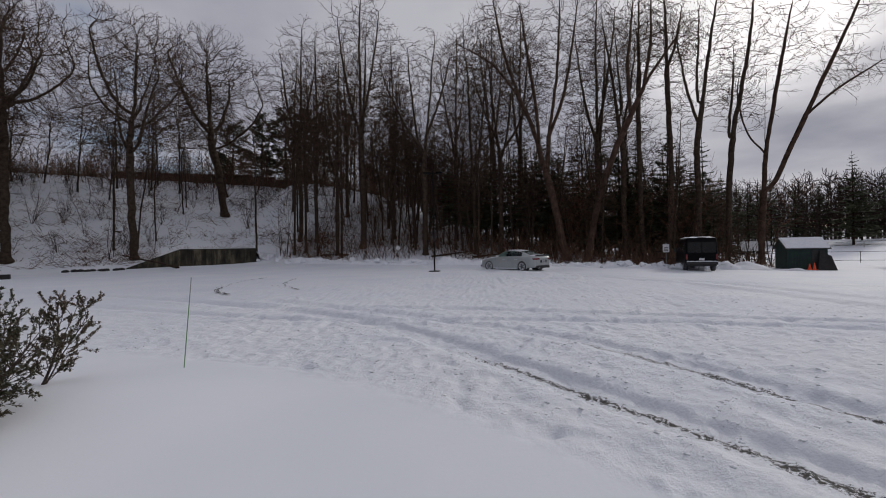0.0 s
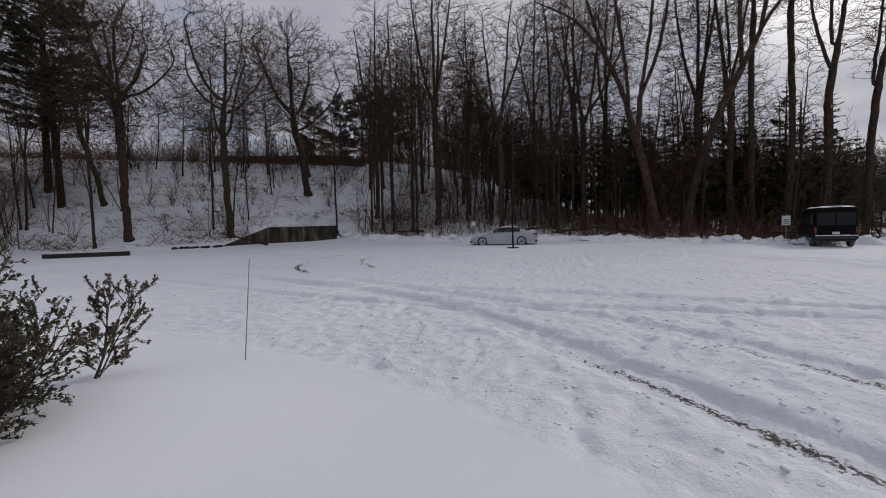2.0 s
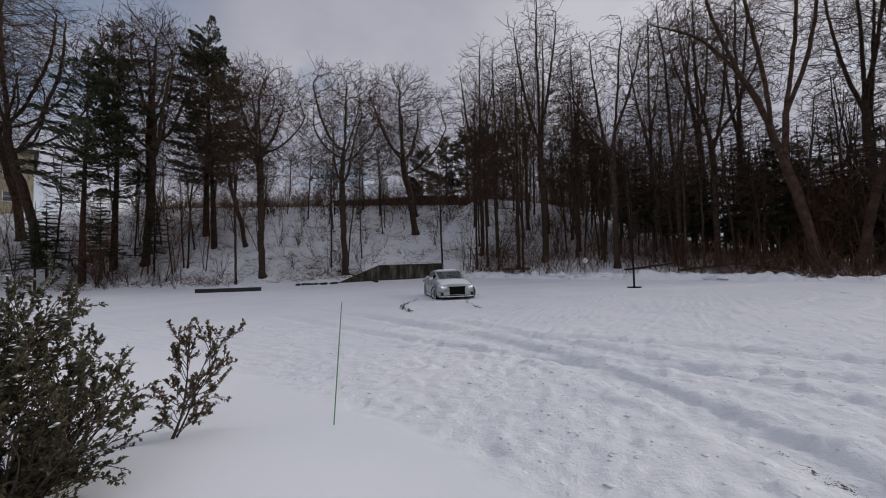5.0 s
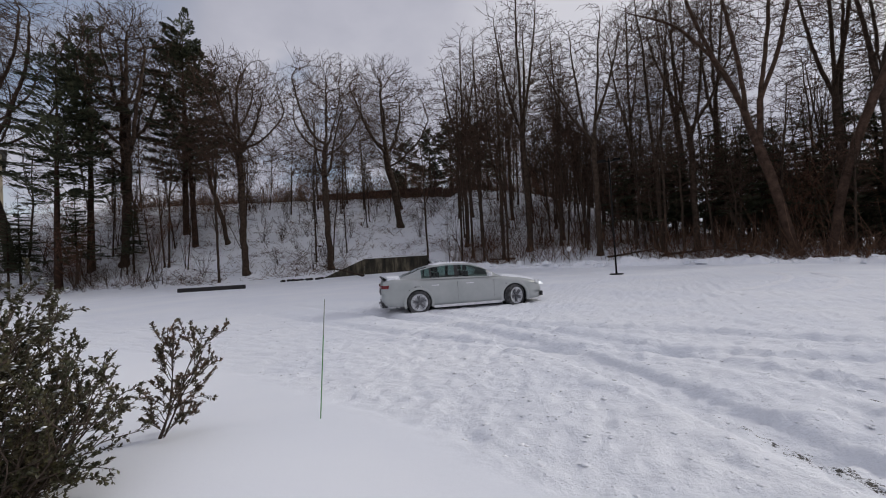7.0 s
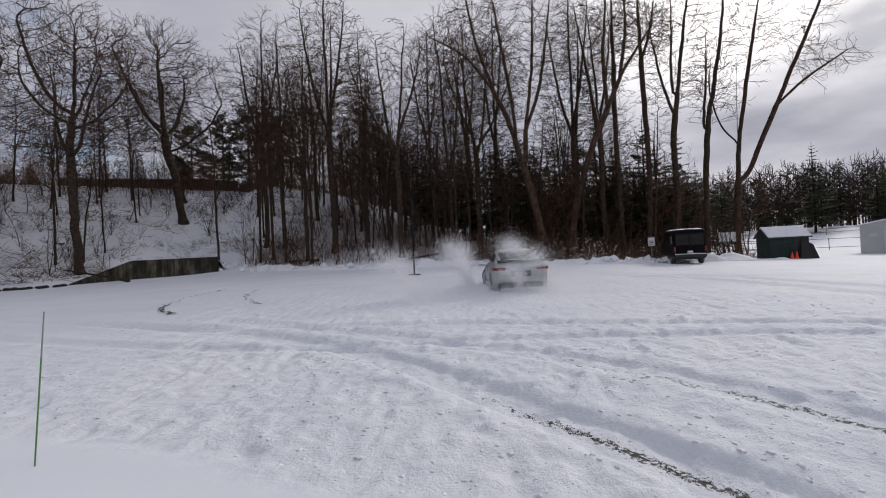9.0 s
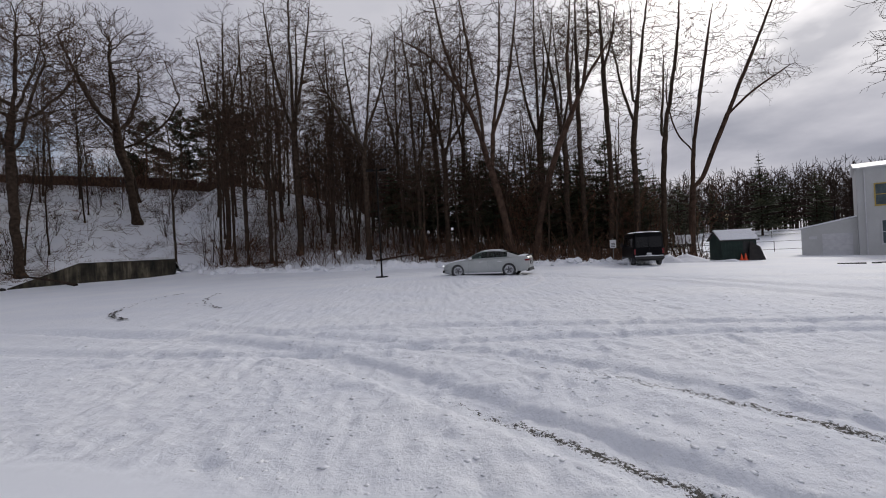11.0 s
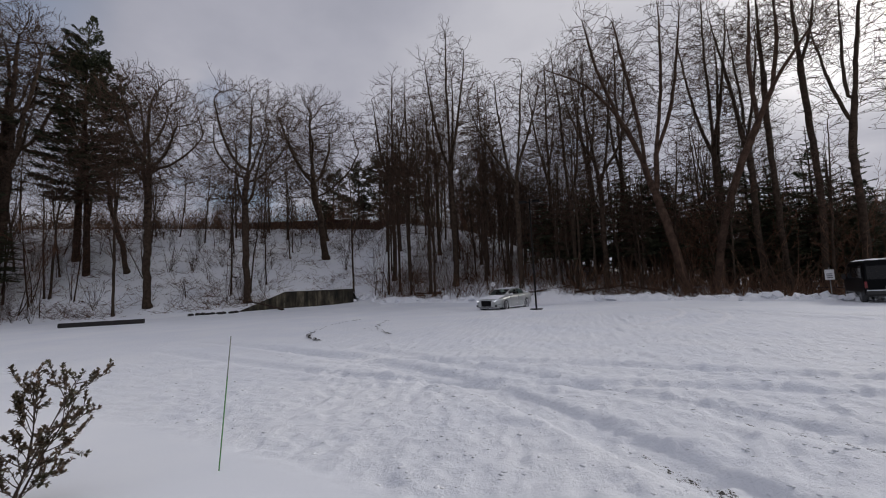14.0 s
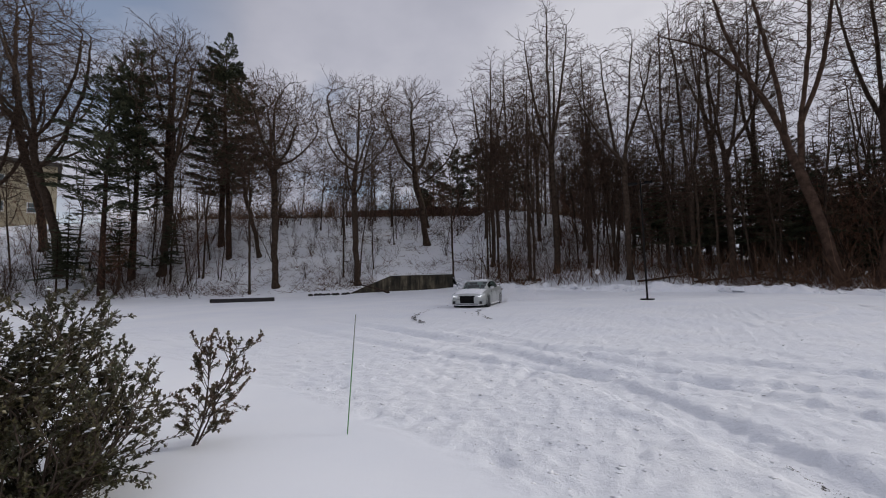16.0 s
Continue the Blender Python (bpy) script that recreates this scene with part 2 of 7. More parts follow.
M = dict(
    ground=ground_material(),
    snow=material("snow", (0.785, 0.805, 0.848), (0.845, 0.855, 0.878), 3.0, 0.75, 0.4, spec=0.25),
    powder=powder_material(),
    grille=material("black_grille", (0.006, 0.006, 0.006), (0.010, 0.010, 0.010), 8.0, 0.7, 0.0, spec=0.08),
    bark=material("oak_bark", (0.031, 0.022, 0.016), (0.071, 0.049, 0.035), 3.0, 0.95, 0.6, fine=22, spec=0.15),
    bark_pale=material("grey_brown_bark", (0.038, 0.024, 0.017), (0.089, 0.055, 0.039), 2.0, 0.95, 0.6, fine=20, spec=0.15),
    bark_red=material("pine_bark", (0.024, 0.016, 0.011), (0.051, 0.028, 0.019), 2.0, 0.95, 0.6, fine=16, spec=0.15),
    twig=material("twigs", (0.045, 0.029, 0.021), (0.091, 0.058, 0.041), 2.0, 0.95, 0.0, spec=0.1),
    brush=material("dry_brush", (0.074, 0.044, 0.030), (0.156, 0.092, 0.060), 1.0, 0.95, 0.0, spec=0.1, island=0.5),
    russet=material("russet_twigs", (0.099, 0.053, 0.036), (0.185, 0.100, 0.064), 1.5, 0.95, 0.0, spec=0.1),
    needle=material("pine_needles", (0.035, 0.043, 0.024), (0.078, 0.080, 0.046), 1.2, 0.85, 0.0, island=0.4, spec=0.2),
    leaf=material("shrub_leaves", (0.034, 0.037, 0.013), (0.085, 0.068, 0.030), 5.0, 0.5, 0.0, island=0.5),
    leaf_red=material("bronzed_leaves", (0.062, 0.058, 0.026), (0.125, 0.070, 0.040), 6.0, 0.5, 0.0, island=0.5),
    stem=material("shrub_stems", (0.045, 0.030, 0.022), (0.08, 0.055, 0.04), 12.0, 0.9, 0.2),
    concrete=concrete_material(),
    timber=material("dark_wet_timber", (0.009, 0.008, 0.008), (0.026, 0.022, 0.020), 3.0, 0.8, 0.4),
    fence_wood=material("red_brown_boards", (0.028, 0.012, 0.009), (0.050, 0.020, 0.014), 1.0, 0.9, 0.3, fine=12),
    steel=material("dark_painted_steel", (0.010, 0.009, 0.009), (0.018, 0.016, 0.015), 4.0, 0.8, 0.1, spec=0.08),
    galv=material("galvanised_steel", (0.20, 0.20, 0.20), (0.32, 0.32, 0.32), 6.0, 0.5, 0.1, metal=0.7),
    paint=material("silver_white_paint", (0.36, 0.38, 0.375), (0.43, 0.445, 0.44), 1.1, 0.36, 0.0, metal=0.45, grainy=0.12),
    dusted=material("snow_dusted_trim", (0.62, 0.63, 0.65), (0.80, 0.80, 0.82), 8.0, 0.7, 0.4),
    seam=material("shaded_paint_seam", (0.17, 0.18, 0.18), (0.21, 0.22, 0.22), 6.0, 0.6, 0.0, grainy=0.2),
    rubber=material("tyre_rubber", (0.014, 0.014, 0.014), (0.10, 0.10, 0.105), 14.0, 0.85, 0.3),
    rim=material("packed_snow_on_alloy", (0.30, 0.31, 0.33), (0.72, 0.73, 0.75), 9.0, 0.5, 0.4, metal=0.2),
    spoke=material("grey_alloy", (0.10, 0.10, 0.11), (0.20, 0.20, 0.21), 9.0, 0.4, 0.1, metal=0.8),
    plastic=material("black_plastic", (0.010, 0.010, 0.011), (0.02, 0.02, 0.02), 10.0, 0.55, 0.2),
    chrome=material("chrome", (0.6, 0.6, 0.62), (0.75, 0.75, 0.76), 9.0, 0.2, 0.0, metal=1.0),
    seat=material("dark_upholstery", (0.02, 0.02, 0.02), (0.04, 0.038, 0.036), 9.0, 0.9, 0.2),
    glass=glass_material("tinted_glass", (0.38, 0.50, 0.47)),
    dark_glass=material("black_privacy_glass", (0.006, 0.006, 0.007), (0.010, 0.010, 0.011), 1.0, 0.12, 0.0, spec=0.25, grainy=0.1),
    tail=material("red_lens", (0.12, 0.005, 0.008), (0.18, 0.008, 0.012), 6.0, 0.25, 0.0),
    head=glow_material("lit_headlamp", (0.95, 0.97, 1.0), 0.6),
    lens=material("clear_lens", (0.55, 0.57, 0.58), (0.7, 0.72, 0.73), 12.0, 0.2, 0.1),
    van=material("black_van_paint", (0.003, 0.003, 0.004), (0.005, 0.005, 0.006), 2.0, 0.35, 0.0, spec=0.06, grainy=0.2),
    plate=material("number_plate", (0.55, 0.56, 0.58), (0.65, 0.66, 0.68), 20.0, 0.5, 0.0),
    green=material("dark_green_boards", (0.007, 0.020, 0.016), (0.013, 0.032, 0.026), 2.0, 0.8, 0.3, fine=14),
    orange=material("orange_plastic", (0.75, 0.07, 0.015), (0.85, 0.10, 0.02), 6.0, 0.5, 0.0),
    siding=material("pale_grey_siding", (0.46, 0.465, 0.46), (0.53, 0.535, 0.53), 0.4, 0.7, 0.0, fine=9, grainy=0.2),
    white=material("white_trim", (0.52, 0.52, 0.54), (0.60, 0.60, 0.61), 3.0, 0.6, 0.0, grainy=0.2),
    yellow=material("yellow_window_frame", (0.42, 0.30, 0.06), (0.50, 0.37, 0.09), 4.0, 0.6, 0.05),
    pane=material("dark_window_pane", (0.05, 0.07, 0.08), (0.10, 0.13, 0.14), 0.8, 0.12, 0.0),
    roof=material("dark_shingles", (0.03, 0.028, 0.027), (0.06, 0.055, 0.05), 2.0, 0.9, 0.3),
    stucco=material("beige_stucco", (0.24, 0.21, 0.15), (0.32, 0.28, 0.20), 0.5, 0.9, 0.2, fine=6),
    sign=material("white_sign_face", (0.62, 0.62, 0.63), (0.72, 0.72, 0.72), 9.0, 0.5, 0.0),
    ink=material("dark_print", (0.03, 0.03, 0.04), (0.06, 0.05, 0.05), 9.0, 0.6, 0.0),
    far_wood=material("far_bare_wood", (0.042, 0.031, 0.026), (0.077, 0.056, 0.046), 0.05, 1.0, 0.0, spec=0.0, fine=0.6),
    stake=material("green_fibreglass", (0.07, 0.22, 0.06), (0.11, 0.30, 0.09), 8.0, 0.4, 0.0),
    stake_grey=material("faded_fibreglass", (0.22, 0.24, 0.20), (0.32, 0.33, 0.29), 8.0, 0.5, 0.0),
)


# ---------------------------------------------------------------- mesh helpers
class Mesher:
    """Collects vertices and faces for one mesh."""

    def __init__(self):
        self.v, self.f, self.stamps = [], [], []

    def face(self, *pts):
        n = len(self.v)
        self.v.extend(pts)
        self.f.append(tuple(range(n, n + len(pts))))

    def tube(self, pts, radii, sides=6, cap=False):
        n0 = len(self.v)
        last = len(pts) - 1
        for k, (p, r) in enumerate(zip(pts, radii)):
            d = (pts[min(k + 1, last)] - pts[max(k - 1, 0)])
            a = (Vector((1, 0.3, 0.1)) - d * (d.dot(Vector((1, 0.3, 0.1))) / max(d.length_squared, 1e-9)))
            a = a.normalized() if a.length > 1e-6 else d.orthogonal().normalized()
            b = d.normalized().cross(a)
            for s in range(sides):
                w = 2 * math.pi * s / sides
                self.v.append(p + (a * math.cos(w) + b * math.sin(w)) * r)
        for k in range(last):
            for s in range(sides):
                i, j = n0 + k * sides + s, n0 + k * sides + (s + 1) % sides
                self.f.append((i, j, j + sides, i + sides))
        if cap:
            self.f.append(tuple(n0 + last * sides + s for s in range(sides)))
            self.f.append(tuple(n0 + s for s in reversed(range(sides))))

    def box(self, x0, x1, y0, y1, z0, z1, m=None, bevel=0.0):
        b = bevel
        n = len(self.v)
        ring = [(x0 + b, y0), (x1 - b, y0), (x1, y0 + b), (x1, y1 - b), (x1 - b, y1), (x0 + b, y1), (x0, y1 - b), (x0, y0 + b)] if b else [(x0, y0), (x1, y0), (x1, y1), (x0, y1)]
        k = len(ring)
        for z in (z0, z1):
            for x, y in ring:
                p = Vector((x, y, z))
                self.v.append(m @ p if m else p)
        for i in range(k):
            j = (i + 1) % k
            self.f.append((n + i, n + j, n + k + j, n + k + i))
        self.f.append(tuple(n + i for i in reversed(range(k))))
        self.f.append(tuple(n + k + i for i in range(k)))

    def lathe(self, profile, axis_pose, segs=24):
        """profile: (radius, along) pairs, turned round the local z of axis_pose."""
        n0, k = len(self.v), len(profile)
        for s in range(segs):
            w = 2 * math.pi * s / segs
            for r, z in profile:
                self.v.append(axis_pose @ Vector((r * math.cos(w), r * math.sin(w), z)))
        for s in range(segs):
            for q in range(k - 1):
                i, j = n0 + s * k + q, n0 + (s + 1) % segs * k + q
                self.f.append((i, j, j + 1, i + 1))

    def grid(self, rows, skip=None, closed=False):
        """rows of equally many points; skip(i, j) leaves a cell open."""
        n0, k = len(self.v), len(rows[0])
        for r in rows:
            self.v.extend(r)
        for i in range(len(rows) - 1):
            for j in range(k - 1):
                if skip and skip(i, j):
                    continue
                a = n0 + i * k + j
                self.f.append((a, a + 1, a + k + 1, a + k))

    def packed(self):
        """The mesh so far as arrays: points and four-cornered faces."""
        return np.array([tuple(p) for p in self.v]), np.array([f for f in self.f if len(f) == 4])

    def stamp(self, shape, m):
        """Lays a packed shape into this mesh at the pose m."""
        v, f = shape
        a = np.array(m)
        self.stamps.append((v @ a[:3, :3].T + a[:3, 3], f))

    def mesh(self, name, mat, shade=False):
        me = bpy.data.meshes.new(name)
        if self.stamps:
            vs = [np.array([tuple(p) for p in self.v]).reshape(-1, 3)]
            fs = [np.array([f for f in self.f if len(f) == 4], dtype=int).reshape(-1, 4)]
            n = len(vs[0])
            for v, f in self.stamps:
                vs.append(v)
                fs.append(f + n)
                n += len(v)
            verts, quads = np.concatenate(vs), np.concatenate(fs)
            me.vertices.add(len(verts))
            me.vertices.foreach_set("co", verts.ravel())
            me.loops.add(quads.size)
            me.loops.foreach_set("vertex_index", quads.ravel())
            me.polygons.add(len(quads))
            me.polygons.foreach_set("loop_start", np.arange(len(quads)) * 4)
            me.polygons.foreach_set("loop_total", np.full(len(quads), 4))
            me.update(calc_edges=True)
        else:
            me.from_pydata([tuple(p) for p in self.v], [], self.f)
        me.materials.append(mat)
        me.polygons.foreach_set("use_smooth", [shade] * len(me.polygons))
        me.update()
        return me


def part(name, mesher, mat, parent=None, label="", shade=False, at=None):
    ob = new(name, mesher.mesh(name, mat, shade))
    if parent:
        ob.parent = parent
    if at:
        ob.matrix_basis = at
    return tagged(ob, label) if label else ob


def thing(name, m, label, category, group="", kind=""):
    ob = new(name)
    ob.empty_display_size = 0.1
    ob.matrix_basis = m
    return tagged(ob, label, category, group, kind)


# ---------------------------------------------------------------- the lie of the land
TOE = ((-90, -60, -28, 0, 10, 20, 60), (0, 19, 43, 43, 40, 38, 38))
CREST = ((-60, -24, -14, -6, 4, 14, 24), (12.0, 12.3, 10.2, 7.0, 3.6, 1.4, 0.0))


def smooth(v):
    v = np.clip(v, 0.0, 1.0)
    return v * v * (3 - 2 * v)


def terrain(x, y):
    """A level lot that falls to the east, and the wooded hill behind it."""
    fall = -0.028 * np.maximum(0.0, np.minimum(x, 45.0) - 3.0) * smooth((y - 4) / 16)
    rise = (y - np.interp(x, *TOE)) * np.where(x < -28, 0.8, 0.95)
    hill = np.interp(x, *CREST) * smooth((rise + 3) / 27)
    verge = 0.3 * smooth((y - 32) / 8) * smooth((6 - x) / 8)
    far = 3.2 * smooth((np.hypot(x, y) - 75) / 60) * smooth((x - 5) / 30)
    return fall + hill + verge + far


LATTICE = np.random.RandomState(7).rand(256, 256)


def value_noise(x, y, size, seed=0):
    x, y = x / size + seed * 17.3, y / size + seed * 9.1
    i, j = np.floor(x).astype(int), np.floor(y).astype(int)
    u, v = x - i, y - j
    u, v = u * u * (3 - 2 * u), v * v * (3 - 2 * v)
    g = lambda a, b: LATTICE[a % 256, b % 256]
    return (g(i, j) * (1 - u) + g(i + 1, j) * u) * (1 - v) + (g(i, j + 1) * (1 - u) + g(i + 1, j + 1) * u) * v - 0.5


# wheel ruts in the lot: way, half width, depth, bareness
RUTS = [
    ([(4.70, -1.42), (3.30, 1.28), (2.60, 2.38), (2.00, 3.28), (1.20, 4.38), (0.20, 5.78), (-0.90, 7.18), (-2.40, 8.58), (-5.30, 10.48), (-8.90, 12.28)], 0.25, 0.066, 1.06),
    ([(5.63, -0.32), (4.13, 2.58), (3.63, 3.68), (3.03, 4.78), (2.23, 5.98), (1.23, 6.98), (-0.57, 8.38), (-2.77, 9.98), (-5.77, 11.98)], 0.23, 0.056, 1.02),
    ([(-12, 11.6), (-7.4, 9.7), (-5.0, 8.8), (-2.9, 8.2), (-1.2, 8.0), (0.6, 8.1), (3.3, 7.8), (7.1, 7.0), (14, 5.0)], 0.19, 0.06, 0.5),
    ([(-13, 14), (-6.0, 11.0), (-3.7, 10.3), (-1.5, 10.0), (0.8, 9.5), (3.7, 8.7), (7.1, 7.8), (14, 6.2)], 0.19, 0.06, 0.6),
    ([(12, 7), (9.9, 9.3), (10.0, 12.3), (10.3, 17.8), (8.0, 20.6), (5.7, 22.6)], 0.3, 0.07, 0.0),
    ([(14, 9), (11.8, 10.8), (11.6, 14), (11.6, 18.5), (9.0, 22.0), (6, 24.5)], 0.3, 0.07, 0.0),
    ([(20, 16), (15, 18), (9, 19.5), (3, 20.0)], 0.3, 0.06, 0.0),
]


def way_distance(x, y, way):
    """Distance from a polyline, and the side (+ to its right)."""
    best, side = np.full(x.shape, 1e9), np.zeros(x.shape)
    for (ax, ay), (bx, by) in zip(way, way[1:]):
        dx, dy = bx - ax, by - ay
        u = np.clip(((x - ax) * dx + (y - ay) * dy) / (dx * dx + dy * dy), 0, 1)
        px, py = x - ax - u * dx, y - ay - u * dy
        d = np.hypot(px, py)
        near = d < best
        side = np.where(near, np.sign(dx * py - dy * px), side)
        best = np.where(near, d, best)
    return best, side


def curve_points(way, step):
    """A polyline rounded and cut into even steps."""
    pts = [Vector((x, y, 0)) for x, y in way]
    for _ in range(3):
        fine = [pts[0]]
        for a, b in zip(pts, pts[1:]):
            fine += [a * 0.75 + b * 0.25, a * 0.25 + b * 0.75]
        pts = fine + [pts[-1]]
    return [(p.x, p.y) for p in pts]


def lawn(x, y):
    """1 on the untouched snow of the planting bed, 0 on the driven lot."""
    edge = np.interp(x, (-9, -5, -3.2, -2.2, -0.5, 1.2, 2.2, 4), (6.2, 5.4, 4.9, 4.6, 3.7, 2.3, 0.9, -3))
    return smooth((edge - y) / 0.5 + 0.5)


def snow_height(x, y):
    soft = lawn(x, y)
    mound = 0.16 * np.exp(-(((x + 3.6) / 1.5) ** 2 + ((y - 3.1) / 1.1) ** 2)) + 0.02 * soft
    d = np.hypot(x, y)
    near = smooth((34 - d) / 16)
    clods = value_noise(x, y, 0.42, 1) * 0.026 + value_noise(x, y, 0.17, 2) * 0.022 + value_noise(x, y, 0.09, 7) * 0.042 + np.maximum(0, value_noise(x, y, 0.2, 3) - 0.3) * 0.18 - np.maximum(0, value_noise(x, y, 0.25, 6) - 0.24) * 0.15
    z = 0.95 * (1 - soft) * near * clods + 0.022 * value_noise(x, y, 2.2, 4) * (1 - 0.6 * soft) + 0.05 * value_noise(x, y, 7.0, 5)
    bare = np.zeros(x.shape)
    for k, (way, half, deep, open_) in enumerate(RUTS):
        d, side = way_distance(x, y, curve_points(way, 0.2))
        z -= deep * smooth((half * 1.25 - d) / 0.10)
        z += 0.022 * np.exp(-((d - half * 2.0) / 0.12) ** 2) * (0.7 + value_noise(x, y, 0.3, 8 + k))
        bare = np.maximum(bare, open_ * np.exp(-((d * side - 0.02) / 0.11) ** 2) * smooth(((7.0, 7.9)[k % 2] - np.hypot(x, y)) / 3.0 + 0.08))
    return z + mound, bare


def ground():
    def spread(a, b, step, grow, reach):
        out = list(np.arange(a, b, step))
        s = step
        hi, lo = [out[-1]], [a]
        while hi[-1] < reach[1]:
            s *= grow[1]
            hi.append(hi[-1] + s)
        s = step
        while lo[-1] > reach[0]:
            s *= grow[0]
            lo.append(lo[-1] - s)
        return np.array(lo[:0:-1] + out + hi[1:])
    xs = spread(-5.0, 6.0, 0.052, (1.03, 1.03), (-1500, 1500))
    ys = spread(1.6, 8.6, 0.052, (1.2, 1.03), (-1200, 1800))
    gx, gy = np.meshgrid(xs, ys)
    z, bare = snow_height(gx, gy)
    z = z * smooth((60 - np.hypot(gx, gy)) / 20) + terrain(gx, gy)
    verts = np.stack([gx, gy, z], axis=-1).reshape(-1, 3)
    nx, ny = len(xs), len(ys)
    a = (np.arange(ny - 1)[:, None] * nx + np.arange(nx - 1)[None, :]).ravel()
    quads = np.stack([a, a + 1, a + nx + 1, a + nx], axis=-1)
    me = bpy.data.meshes.new("ground")
    me.vertices.add(len(verts))
    me.vertices.foreach_set("co", verts.ravel())
    me.loops.add(quads.size)
    me.loops.foreach_set("vertex_index", quads.ravel())
    me.polygons.add(len(quads))
    me.polygons.foreach_set("loop_start", np.arange(len(quads)) * 4)
    me.polygons.foreach_set("loop_total", np.full(len(quads), 4))
    me.update(calc_edges=True)
    at = me.attributes.new("bare", "FLOAT", "POINT")
    at.data.foreach_set("value", bare.ravel())
    at = me.attributes.new("trodden", "FLOAT", "POINT")
    at.data.foreach_set("value", (0.06 + 0.94 * (1 - lawn(gx, gy)) * smooth((45 - np.hypot(gx, gy)) / 25)).ravel())
    me.polygons.foreach_set("use_smooth", [True] * len(quads))
    me.materials.append(M["ground"])
    tagged(new("ground", me), "trampled snow over a parking lot with wheel ruts", "snow", kind="structure")


ground()


def height(x, y):
    """The snow's surface; its fine relief counts near the bed alone."""
    X, Y = np.array([float(x)]), np.array([float(y)])
    d = math.hypot(x, y)
    if d < 8:
        return float((snow_height(X, Y)[0] + terrain(X, Y))[0])
    swell = 0.022 * value_noise(X, Y, 2.2, 4) + 0.05 * value_noise(X, Y, 7.0, 5)
    return float((swell * smooth((60 - d) / 20) + terrain(X, Y))[0])


# ---------------------------------------------------------------- trees
def wander(rng, amount):
    return Vector((rng.uniform(-1, 1), rng.uniform(-1, 1), rng.uniform(-1, 1))) * amount


def limb(wood, start, way, length, r0, r1, bits, sides, rng, bend, lift):
    """A crooked tapering limb; returns its points, directions and radii."""
    pts, ways, radii = [start], [way.normalized()], [r0]
    d = way.normalized()
    for k in range(bits):
        d = (d + wander(rng, bend) + Vector((0, 0, lift))).normalized()
        pts.append(pts[-1] + d * length / bits)
        ways.append(d)
        radii.append(r0 + (r1 - r0) * ((k + 1) / bits) ** 0.8)
    wood.tube(pts, radii, sides)
    return pts, ways, radii


def shoots(rng, line, lo, hi, count):
    """Places along a limb from which others spring: point, direction, radius, share of the length."""
    pts, ways, radii = line
    out = []
    for k in range(count):
        u = lo + (hi - lo) * (k + rng.uniform(0.1, 0.9)) / count
        f = u * (len(pts) - 1)
        i = min(int(f), len(pts) - 2)
        w = f - i
        out.append((pts[i].lerp(pts[i + 1], w), ways[i + 1], radii[i] * (1 - w) + radii[i + 1] * w, u))
    return out


def aside(rng, d, angle, twist):
    a = d.orthogonal().normalized()
    b = d.cross(a)
    s = a * math.cos(twist) + b * math.sin(twist)
    return (d * math.cos(angle) + s * math.sin(angle)).normalized()


def twiglet(seed, side, sub):
    """A twig about a metre long with its side shoots, growing along z."""
    rng = random.Random(seed)
    m = Mesher()
    line = limb(m, Vector((0, 0, 0)), Vector((0, 0, 1)), 1.0, 0.016, 0.009, 2, 3, rng, 0.22, 0.0)
    for p, d, r, u in shoots(rng, line, 0.15, 1.0, side):
        w = aside(rng, d, radians(rng.uniform(28, 55)), rng.uniform(0, 6.28))
        l2 = limb(m, p, w, rng.uniform(0.35, 0.7) * (1.15 - 0.5 * u), 0.012, 0.008, 1, 3, rng, 0.2, 0.0)
        for p2, d2, _, _ in shoots(rng, l2, 0.3, 0.9, sub):
            limb(m, p2, aside(rng, d2, radians(rng.uniform(25, 50)), rng.uniform(0, 6.28)), rng.uniform(0.2, 0.4), 0.006, 0.004, 1, 3, rng, 0.2, 0.0)
    return m.packed()


TWIGS = [twiglet(30 + k, 3, 0) for k in range(6)]


def along(d, p, size, turn):
    """The pose that lays z along d at p."""
    return Matrix.Translation(p) @ d.to_track_quat("Z", "Y").to_matrix().to_4x4() @ Matrix.Rotation(turn, 4, "Z") @ Matrix.Scale(size, 4)


def rounded(way, step, rng, crook):
    """A stem's way points joined by a soft crooked line in even steps."""
    p = [np.array(q, float) for q in way]
    p = [2 * p[0] - p[1]] + p + [2 * p[-1] - p[-2]]
    out = []
    for k in range(1, len(p) - 2):
        a, b, c, d = p[k - 1:k + 3]
        n = max(2, int(np.linalg.norm(c - b) / step))
        for i in range(n):
            u = i / n
            out.append(0.5 * (2 * b + (c - a) * u + (2 * a - 5 * b + 4 * c - d) * u * u + (3 * b - a - 3 * c + d) * u ** 3))
    out.append(p[-2])
    out = np.array(out)
    shake = rng.normal(size=out.shape) * crook
    shake[0] = 0
    shake = np.cumsum(shake, 0) * 0.5
    shake -= np.linspace(0, 1, len(shake))[:, None] * shake[-1]
    return out + shake * np.array([1, 1, 0.3])


